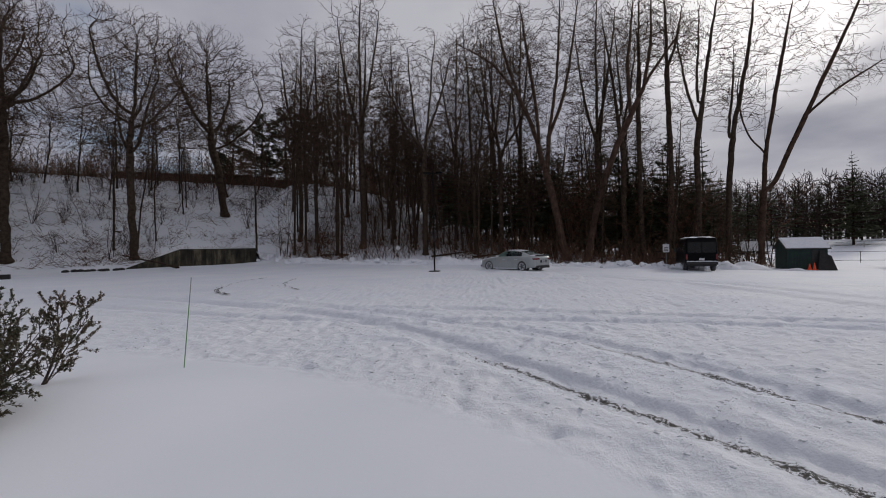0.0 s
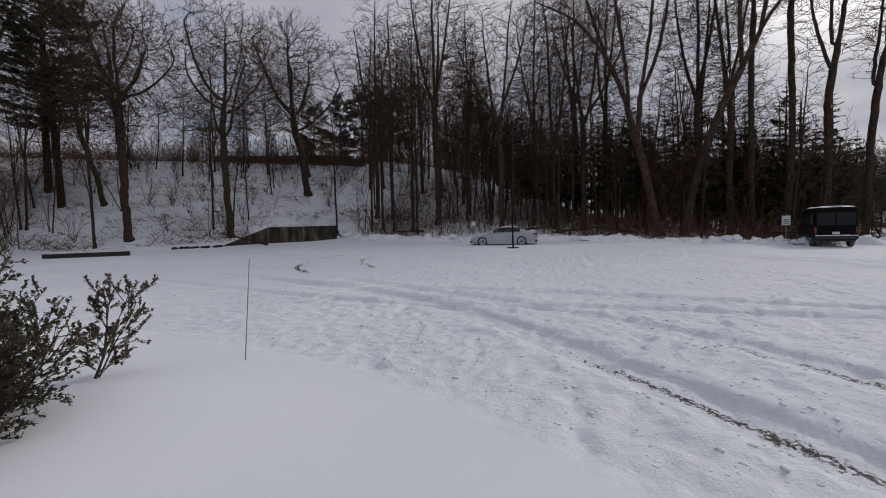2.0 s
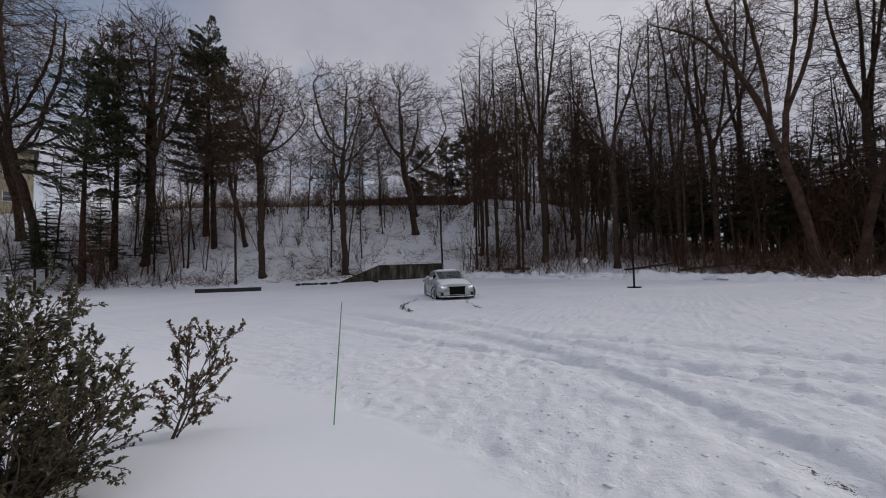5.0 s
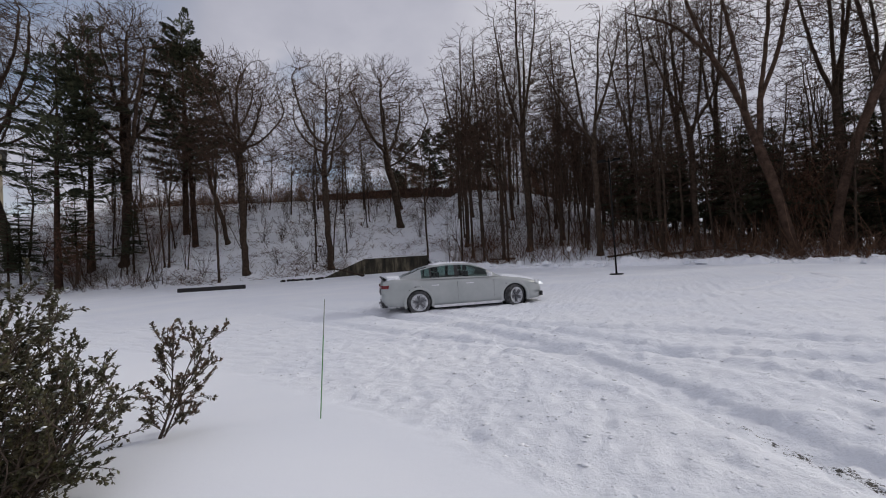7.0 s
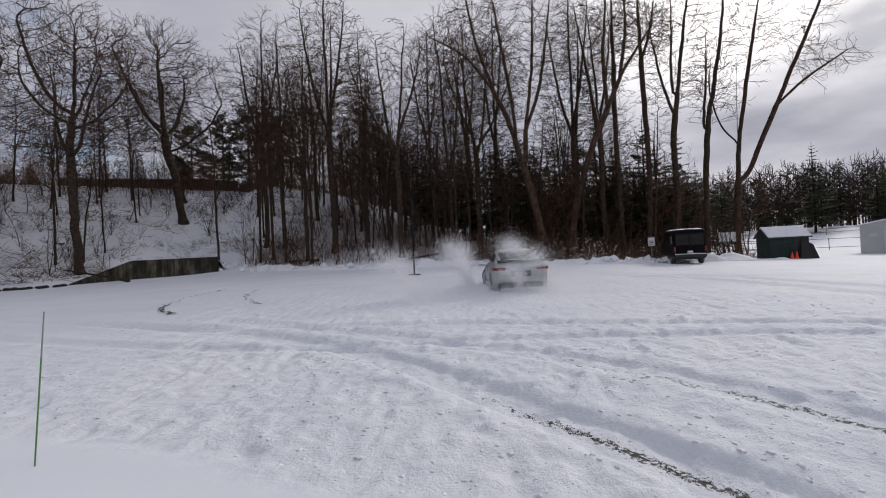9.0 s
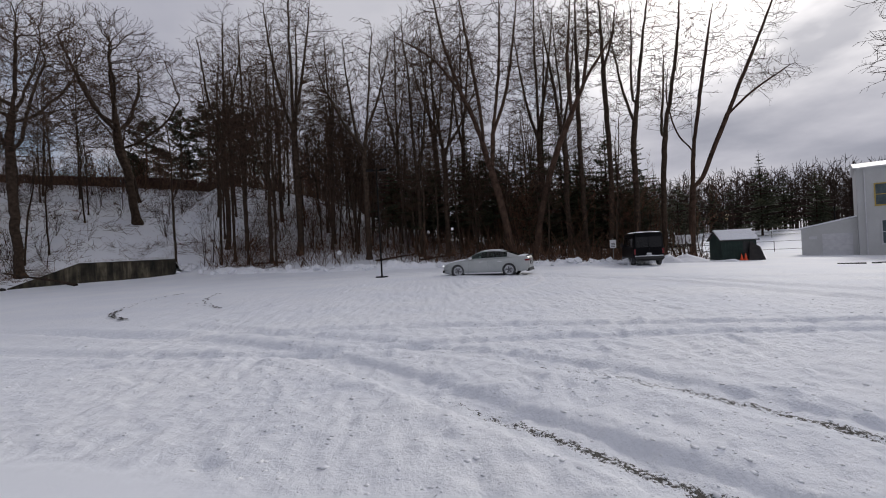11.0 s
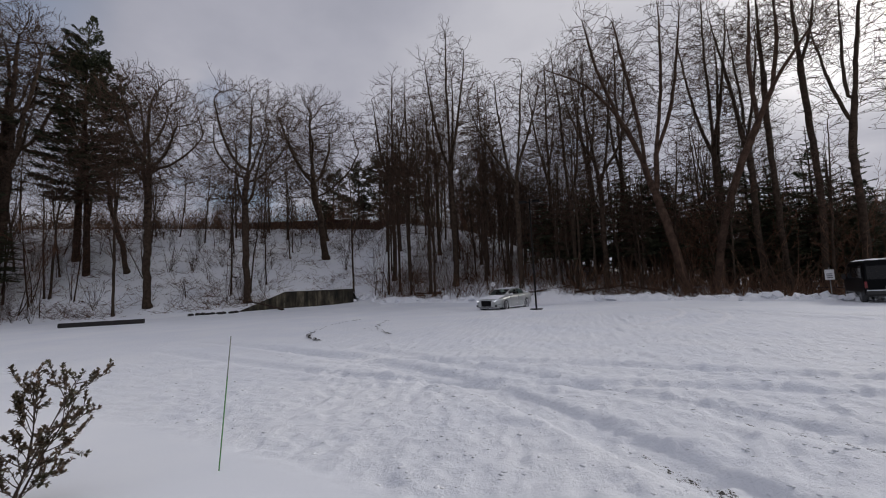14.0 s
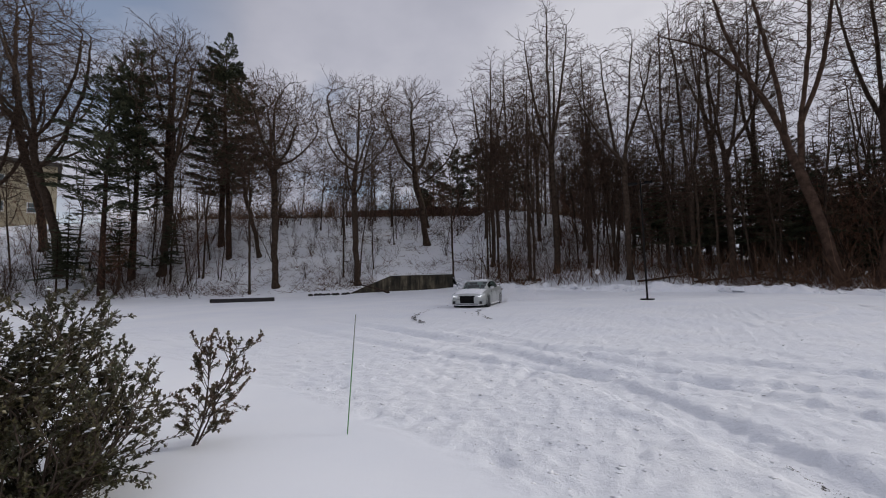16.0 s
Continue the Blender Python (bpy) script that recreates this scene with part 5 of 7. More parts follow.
    for side in (1, -1):
        lamp = Mesher()
        lamp.grid([[Vector((x, side * y, z)) for x, z in ((xx, zz), (xx - 0.005, zz + 0.11))] for y, xx, zz in ((0.46, 2.455, 0.60), (0.58, 2.425, 0.61), (0.70, 2.375, 0.63), (0.79, 2.30, 0.65), (0.845, 2.20, 0.68))])
        part("headlight", lamp, M["lens"], car, "clear headlight lens")
        led = Mesher()
        led.box(-0.01, 0.02, -0.12, 0.12, 0.0, 0.028, pose(2.43, side * 0.60, 0.615, 0, 0, -side * 20))
        led.box(-0.01, 0.02, -0.04, 0.04, 0.03, 0.065, pose(2.40, side * 0.70, 0.62, 0, 0, -side * 25))
        part("daytime_light", led, M["head"], car, "lit white daytime running light")
        intake = Mesher()
        intake.box(-0.06, 0.02, -0.14, 0.14, 0.27, 0.40, pose(2.40, side * 0.62, 0, 0, 0, -side * 22), bevel=0.02)
        part("air_intake", intake, M["plastic"], car)
        tail = Mesher()
        tail.grid([[Vector((x - 0.03, side * (y + 0.012), z)), Vector((x - 0.015, side * (y + 0.012), z + 0.095))] for y, x, z in ((0.44, -2.475, 0.80), (0.60, -2.46, 0.80), (0.74, -2.435, 0.795), (0.835, -2.36, 0.79), (0.885, -2.24, 0.80))])
        part("tail_light", tail, M["tail"], car, "red tail light")
        mirror = Mesher()
        mirror.box(0.66, 0.80, 0.0, 0.17, 0.97, 1.09, Matrix.Diagonal((1, side, 1, 1)) @ pose(0, 0.84, 0), bevel=0.03)
        part("door_mirror", mirror, M["dusted"], car, "snow-dusted door mirror")
        for x in (0.12, -0.92):
            handle = Mesher()
            handle.box(x - 0.11, x + 0.11, side * 0.925, side * 0.95, 0.80, 0.83)
            part("door_handle", handle, M["dusted"], car, "snow-dusted door handle")
        for x in (0.86, -0.25):
            gap = Mesher()
            gap.box(x - 0.002, x + 0.002, side * 0.90, side * 0.931, 0.36, 0.88)
            part("door_seam", gap, M["seam"], car)
        sill = Mesher()
        sill.box(-0.98, 1.08, side * 0.84, side * 0.935, 0.165, 0.235)
        part("side_sill", sill, M["dusted"], car)
    lip = Mesher()
    lip.grid([[Vector((2.42 - 0.30 * abs(y) ** 3, y, z)) for z in (0.20, 0.235)] + [Vector((2.52 - 0.32 * abs(y) ** 3, y, 0.24)), Vector((2.52 - 0.32 * abs(y) ** 3, y, 0.20))] for y in np.linspace(-0.82, 0.82, 15)])
    part("front_splitter", lip, M["dusted"], car, "snow-caked front splitter")
    wing = Mesher()
    wing.grid([[Vector((-2.26 - 0.03 * (1 - y * y), y * 0.70, 1.055)), Vector((-2.36 - 0.05 * (1 - y * y), y * 0.72, 1.085)), Vector((-2.43 - 0.05 * (1 - y * y), y * 0.74, 1.125)), Vector((-2.425 - 0.05 * (1 - y * y), y * 0.74, 1.10)), Vector((-2.40, y * 0.72, 1.03))] for y in np.linspace(-1, 1, 13)])
    part("boot_spoiler", wing, M["plastic"], car, "dark boot-lid spoiler")
    plate_box = Mesher()
    plate_box.box(-2.49, -2.46, -0.32, 0.32, 0.60, 0.77)
    part("plate_recess", plate_box, M["plastic"], car)
    plate = Mesher()
    plate.box(-2.505, -2.49, -0.17, 0.17, 0.62, 0.74)
    plate_ob = part("number_plate", plate, M["plate"], car, "pale number plate")
    bars = Mesher()
    for k in range(5):
        bars.box(-2.509, -2.505, -0.12 + k * 0.05, -0.085 + k * 0.05, 0.65, 0.71)
    part("plate_bars", bars, M["ink"], plate_ob)
    diff = Mesher()
    diff.box(-2.47, -2.30, -0.72, 0.72, 0.24, 0.40, bevel=0.04)
    part("rear_diffuser", diff, M["plastic"], car, "black rear diffuser")
    for side in (1, -1):
        pipe = Mesher()
        pipe.lathe([(0.045, 0), (0.05, 0.10), (0.04, 0.10), (0.036, 0.02)], pose(-2.42, side * 0.55, 0.27, 0, -90, 0), 14)
        part("exhaust_tip", pipe, M["chrome"], car)
    for x, y in ((0.15, 0.38), (0.15, -0.38), (-0.75, 0.38), (-0.75, -0.38)):
        st = Mesher()
        st.box(x - 0.10, x + 0.02, y - 0.22, y + 0.22, 0.80, 1.16, bevel=0.03)
        st.box(x - 0.10, x, y - 0.11, y + 0.11, 1.19, 1.33, bevel=0.03)
        part("seat", st, M["seat"], car)
    return car


CAR = build_car()
WHEELS = [(car_wheel(CAR, ax, side * 0.815, side), ax, side) for ax in AXLES for side in (1, -1)]


# ---------------------------------------------------------------- the van
def build_van():
    van = thing("van", pose(16.65, 29.7, height(16.65, 29.7) - 0.02, 0, 0, 72) @ Matrix.Diagonal((1, 1, 1.05, 1)), "black passenger van with snow on its roof, parked", "van")
    xs = [0.0, 0.05, 0.15, 1.0, 2.0, 3.0, 3.6, 4.0, 4.25, 4.6, 5.1, 5.3, 5.36]
    hi = [(0, 2.18), (0.05, 2.24), (0.15, 2.27), (3.3, 2.27), (3.6, 2.18), (4.25, 1.38), (5.1, 1.18), (5.3, 1.0), (5.36, 0.75)]
    rows = []
    for x in xs:
        h, w = spline(hi, x), spline([(0, 0.93), (0.05, 0.97), (0.2, 1.0), (4.6, 1.0), (5.2, 0.9), (5.36, 0.78)], x)
        ring = [(w * 0.95, 0.42), (w, 0.55), (w, 1.15), (w * 0.985, min(1.3, h - 0.03)), (w * 0.93, h - 0.12 if h > 1.5 else h - 0.03), (w * 0.86, h - 0.03), (w * 0.6, h), (0, h + 0.02)]
        rows.append([Vector((x, y, z)) for y, z in ring] + [Vector((x, -y, z)) for y, z in reversed(ring[:-1])])
    body = Mesher()
    body.grid(rows)
    body.face(*rows[0])
    body.face(*reversed(rows[-1]))
    part("body", body, M["van"], van, shade=False)
    under = Mesher()
    under.box(0.1, 5.2, -0.9, 0.9, 0.34, 0.45)
    part("underbody", under, M["plastic"], van)
    for y0, y1 in ((-0.84, -0.03), (0.03, 0.84)):
        w = Mesher()
        w.box(-0.012, 0.02, y0, y1, 1.25, 1.95, bevel=0)
        part("rear_window", w, M["dark_glass"], van)
        d = Mesher()
        d.box(-0.008, 0.01, y0, y1, 0.62, 1.18)
        part("rear_door", d, M["van"], van)
    for side in (1, -1):
        for x0, x1 in ((0.35, 1.35), (1.5, 2.4), (2.6, 3.5)):
            w = Mesher()
            w.box(x0, x1, side * 0.96, side * 1.004, 1.32, 1.95)
            part("side_window", w, M["dark_glass"], van)
        lamp = Mesher()
        lamp.box(-0.02, 0.05, side * 0.86, side * 0.975, 0.80, 1.14)
        part("tail_light", lamp, M["tail"], van, "red tail light")
        mirror = Mesher()
        mirror.box(3.75, 3.9, side * 1.02, side * 1.22, 1.25, 1.55, bevel=0.03)
        part("door_mirror", mirror, M["plastic"], van)
        for x in (1.05, 4.45):
            wheel = Mesher()
            wheel.lathe([(0.2, 0.12), (0.33, 0.13), (0.37, 0.09), (0.37, -0.09), (0.33, -0.13), (0.2, -0.12), (0.001, -0.08)], pose(x, side * 0.86, 0.37, 90 * side, 0, 0), 22)
            wh = part("wheel", wheel, M["rubber"], van, shade=True)
            hub = Mesher()
            hub.lathe([(0.21, 0.12), (0.12, 0.14), (0.001, 0.14)], pose(x, side * 0.86, 0.37, -90 * side, 0, 0), 16)
            part("hub_cap", hub, M["spoke"], wh)
    bumper = Mesher()
    bumper.box(-0.16, 0.06, -0.95, 0.95, 0.46, 0.66, bevel=0.03)
    bumper_ob = part("rear_bumper", bumper, M["plastic"], van, "dark rear step bumper")
    cap = Mesher()
    rr = random.Random(4)
    cap.grid([[Vector((-0.14 + 0.05 * k, y, 0.655 + (0.05 if 0 < k < 4 else 0) * rr.uniform(0.5, 1.2))) for k in range(5)] for y in np.linspace(-0.93, 0.93, 16)])
    part("bumper_snow", cap, M["snow"], bumper_ob, "strip of snow")
    roof = Mesher()
    roof.grid([[Vector((x, y, 2.24 + (0.075 + rr.uniform(-.012, .012) if abs(y) < 0.7 and 0.1 < x < 3.3 else 0.0))) for y in np.linspace(-0.82, 0.82, 9)] for x in np.linspace(0.02, 3.4, 14)])
    part("roof_snow", roof, M["snow"], van, "layer of snow", shade=True)
    plate = Mesher()
    plate.box(-0.03, -0.012, -0.16, 0.16, 0.74, 0.88)
    part("number_plate", plate, M["plate"], van)


build_van()


# ---------------------------------------------------------------- the edge of the lot
def snow_bank(way, tall, wide, seed, label):
    """Snow pushed up by the plough, in lumps."""
    rng = random.Random(seed)
    pts = curve_points(way, 0.3)
    fine = []
    for (ax, ay), (bx, by) in zip(pts, pts[1:]):
        n = max(1, int(math.hypot(bx - ax, by - ay) / 0.16))
        fine += [(ax + (bx - ax) * k / n, ay + (by - ay) * k / n) for k in range(n)]
    fine.append(pts[-1])
    X, Y = np.array([p[0] for p in fine]), np.array([p[1] for p in fine])
    dx, dy = np.gradient(X), np.gradient(Y)
    nn = np.hypot(dx, dy)
    nx, ny = -dy / nn, dx / nn
    run = np.arange(len(X)) * 0.16
    env = np.clip(np.minimum(run, run[-1] - run) / 1.5, 0, 1)
    rows = []
    for u in np.linspace(-1, 1, 15):
        px, py = X + nx * u * wide, Y + ny * u * wide
        lumps = 0.55 + 0.8 * value_noise(px, py, 1.3, seed) + 0.65 * value_noise(px, py, 0.5, seed + 1) + 0.35 * value_noise(px, py, 0.24, seed + 2)
        z = np.array([height(a, b) for a, b in zip(px, py)]) + tall * env * np.maximum(0, lumps) * max(0.0, 1 - u * u) ** 0.8 - 0.06 * abs(u) ** 4
        rows.append([Vector(p) for p in zip(px, py, z)])
    m = Mesher()
    m.grid(rows)
    return tagged(part("snow_bank", m, M["snow"], shade=True), label, "snow bank", "snow banks round the lot")


snow_bank([(-20, 43.2), (-15, 40.8), (-9, 38.2), (-4, 36.8), (2, 36.2), (8, 36.0), (12.5, 34.6), (16.0, 32.6)], 0.62, 0.95, 21, "lumpy bank of ploughed snow along the wood")
snow_bank([(18.5, 34.0), (21.0, 33.6), (23.5, 33.2)], 0.85, 1.2, 31, "heap of ploughed snow beside the van")
snow_bank([(24, 33.2), (25.5, 32.2)], 0.35, 0.5, 35, "small heap of snow by the shed")


def bank_chunks():
    """Broken lumps of crusted snow that the plough left along the bank."""
    rng = random.Random(44)
    m = Mesher()
    way = curve_points([(-22, 43.6), (-15, 40.4), (-9, 37.8), (-4, 36.4), (2, 35.8), (8, 35.6), (12.5, 34.2), (16.0, 32.2), (18.5, 33.4), (20.5, 33.2)], 0.3)
    for _ in range(420):
        k = rng.randrange(len(way) - 1)
        u = rng.random()
        x = way[k][0] * (1 - u) + way[k + 1][0] * u + rng.gauss(0, 0.35)
        y = way[k][1] * (1 - u) + way[k + 1][1] * u + rng.gauss(0.25, 0.4)
        r = 0.06 + 0.24 * rng.random() ** 2.2
        c = Vector((x, y, height(x, y) + r * 0.3 + max(0.0, 0.3 - abs(rng.gauss(0, 0.25)))))
        turn = pose(0, 0, 0, rng.uniform(-30, 30), rng.uniform(-30, 30), rng.uniform(0, 360))
        m.box(-r * rng.uniform(.6, 1.3), r * rng.uniform(.6, 1.3), -r * rng.uniform(.6, 1), r * rng.uniform(.6, 1), -r * 0.6, r * rng.uniform(0.3, 0.7), Matrix.Translation(c) @ turn, bevel=r * 0.3)
    tagged(part("snow_chunks", m, M["snow"]), "broken lumps of crusted snow along the bank", "snow", kind="stuff")


bank_chunks()


def headwall():
    """A low concrete retaining wall with a sloping wing."""
    wall = thing("retaining_wall", pose(0, 0, 0), "weathered concrete culvert headwall with a sloping wing, snow above", "wall")
    a, b, c = Vector((-30.9, 36.2, 0)), Vector((-27.5, 38.6, 0)), Vector((-21.6, 42.1, 0))
    def slab(name, p, q, zp, zq, thick):
        n = Vector((-(q - p).y, (q - p).x, 0)).normalized() * thick
        m = Mesher()
        lo = -0.5
        m.v += [Vector((p.x, p.y, lo)), Vector((q.x, q.y, lo)), Vector((q.x, q.y, zq)), Vector((p.x, p.y, zp))]
        m.v += [v + n for v in m.v[:4]]
        m.f += [(0, 1, 2, 3), (7, 6, 5, 4), (3, 2, 6, 7), (0, 3, 7, 4), (1, 5, 6, 2), (0, 4, 5, 1)]
        return part(name, m, M["concrete"], wall)
    slab("wing_wall", a, b, 0.25, 1.92, 0.35)
    slab("main_wall", b + Vector((0.01, 0.0, 0)), c, 1.95, 1.95, 0.38)
    slab("end_wall", c + Vector((0.01, 0.01, 0)), c + Vector((-1.3, 2.2, 0)), 1.93, 1.93, 0.3)
    snow = Mesher()
    n = Vector((-(c - b).y, (c - b).x, 0)).normalized()
    rr = random.Random(2)
    snow.grid([[b.lerp(c, u) + n * w + Vector((0, 0, 1.94 + h * rr.uniform(0.9, 1.1) - 3.0 * max(0.0, -u) - 15.0 * max(0.0, u - 0.985))) for w, h in ((0.03, 0.0), (0.14, 0.06), (0.6, 0.07), (1.8, 0.09), (3.4, 0.12), (5.2, 0.16), (7.5, 0.2))] for u in np.linspace(-0.35, 1.12, 30)])
    part("snow_cap", snow, M["snow"], wall, "snow lying on the wall", shade=True)


headwall()


def fallen_branch(x, y, turn, long, seed, tilt=0.12):
    rng = random.Random(seed)
    m = Mesher()
    d = Vector((math.cos(radians(turn)), math.sin(radians(turn)), tilt))
    line = limb(m, Vector((x, y, height(x, y) + 0.05)), d, long, 0.13, 0.05, 7, 6, rng, 0.06, 0.0)
    for p, w, r, u in shoots(rng, line, 0.3, 0.95, 4):
        limb(m, p, aside(rng, w, 0.8, rng.uniform(0, 6.28)), long * 0.25, 0.03, 0.008, 4, 4, rng, 0.2, 0.0)
    tagged(part("fallen_branch", m, M["bark"]), "dark fallen branch lying on the snow", "branch", "fallen branches")


for args in ((-25.9, 36.2, 168, 7.0, 1, 0.20), (-3.5, 44.0, 28, 6.0, 2, 0.14), (1.0, 44.0, 12, 6.0, 3, 0.16), (9.0, 44.5, 165, 5.0, 4, 0.2), (-38.0, 44.0, 190, 5.0, 5, 0.05), (-47.0, 33.0, 160, 4.0, 6, 0.2), (-16.5, 48.0, 120, 5.0, 7, 0.3), (-12.5, 44.5, 200, 3.0, 8, 0.1)):
    fallen_branch(*args)


def timber_kerb():
    m = Mesher()
    turn = math.degrees(math.atan2(25.66 - 22.94, -30.11 + 34.45))
    m.box(-2.6, 2.6, -0.15, 0.15, -0.1, 0.30, pose(-32.3, 24.3, height(-32.3, 24.3) + 0.02, 0, 0, turn), bevel=0.03)
    beam = tagged(part("timber_kerb", m, M["timber"]), "dark squared timber lying at the edge of the lot", "timber")
    cap = Mesher()
    rr = random.Random(8)
    at = pose(-32.3, 24.3, height(-32.3, 24.3) + 0.02, 0, 0, turn)
    cap.grid([[at @ Vector((x, y, 0.30 + h * rr.uniform(0.4, 1.2))) for y, h in ((0.0, 0.0), (0.05, 0.014), (0.10, 0.016), (0.14, 0.0))] for x in np.linspace(-2.3, 2.5, 24)])
    part("snow_cap", cap, M["snow"], beam, "thin ridge of snow", shade=True)


timber_kerb()


def stones():
    """Rubble half buried beside the concrete wing."""
    rng = random.Random(14)
    for k in range(16):
        u = k / 15
        x, y = -34.6 + 4.0 * u + rng.uniform(-.3, .3), 34.2 + 1.4 * u + rng.uniform(-.4, .4)
        r = rng.uniform(0.12, 0.26)
        m = Mesher()
        rings = []
        for a in np.linspace(-1.3, 1.3, 5):
            rings.append([Vector((x, y, height(x, y) + 0.05)) + Vector((math.cos(a) * math.cos(w) * r * 1.3, math.cos(a) * math.sin(w) * r, math.sin(a) * r * 0.7)) * rng.uniform(0.85, 1.15) for w in np.linspace(0, 2 * math.pi, 8)[:-1]])
            rings[-1].append(rings[-1][0])
        m.grid(rings)
        tagged(part("stone", m, M["timber"]), "dark stone half buried in the snow by the wall", "stone", "stones by the wall")


stones()


def bird_nest():
    rng = random.Random(4)
    m = Mesher()
    c = Vector((-9.9, 45.9, 19.6))
    for _ in range(90):
        d = Vector((rng.gauss(0, 1), rng.gauss(0, 1), rng.gauss(0, 0.6))).normalized()
        limb(m, c + d * rng.uniform(0.05, 0.32), d.orthogonal() + wander(rng, 0.6), rng.uniform(0.2, 0.5), 0.02, 0.01, 2, 3, rng, 0.3, 0)
    tagged(part("bird_nest", m, M["twig"]), "dark ball-shaped nest of twigs high in a tree", "nest")


bird_nest()


def light_pole():
    x, y = -1.84, 27.5
    z = height(x, y)
    pole = thing("lamp_post", pose(x, y, z), "dark steel parking-lot lamp post with two heads", "lamp post")
    m = Mesher()
    m.tube([Vector((0, 0, 0.05)), Vector((0, 0, 3.4)), Vector((0, 0, 6.75))], [0.055, 0.048, 0.04], 10, True)
    part("shaft", m, M["steel"], pole)
    f = Mesher()
    f.box(-0.36, 0.36, -0.30, 0.30, -0.15, 0.06, bevel=0.05)
    part("base_plate", f, M["steel"], pole, "dark square foot in the snow")
    for side in (-1, 1):
        arm = Mesher()
        arm.tube([Vector((0, 0, 6.55)), Vector((side * 0.25, 0, 6.6))], [0.025, 0.025], 6, True)
        arm_ob = part("arm", arm, M["steel"], pole)
        head = Mesher()
        head.box(side * 0.2, side * 0.62, -0.13, 0.13, 6.54, 6.66, bevel=0.03)
        part("lamp_head", head, M["steel"], arm_ob)


light_pole()


def signs():
    x, y = -6.1, 38.4
    z = height(x, y)
    post = thing("warning_sign", pose(x, y, z, 0, 0, 10), "small white diamond sign on a thin post", "sign")
    m = Mesher()
    m.tube([Vector((0, 0, -0.1)), Vector((0, 0, 1.75))], [0.025, 0.025], 6, True)
    part("post", m, M["galv"], post)
    d = Mesher()
    d.box(-0.175, 0.175, -0.045, -0.03, -0.175, 0.175, pose(0, 0, 1.42, 0, 45, 0))
    face = part("sign_face", d, M["sign"], post)
    b = Mesher()
    b.box(-0.07, 0.06, -0.05, -0.046, 1.40, 1.445)
    part("sign_bars", b, M["ink"], face)
    x, y = 16.1, 33.8
    z = height(x, y)
    post = thing("parking_sign", pose(x, y, z, 0, 0, -25), "white rectangular parking sign on a post", "sign")
    m = Mesher()
    m.tube([Vector((0, 0, -0.1)), Vector((0, 0, 2.05))], [0.03, 0.03], 6, True)
    part("post", m, M["galv"], post)
    d = Mesher()
    d.box(-0.23, 0.23, -0.05, -0.035, 1.28, 1.92)
    face = part("sign_face", d, M["sign"], post)
    b = Mesher()
    for z0 in (1.38, 1.50, 1.62):
        b.box(-0.14, 0.14, -0.055, -0.051, z0, z0 + 0.05)
    part("sign_bars", b, M["ink"], face)


signs()


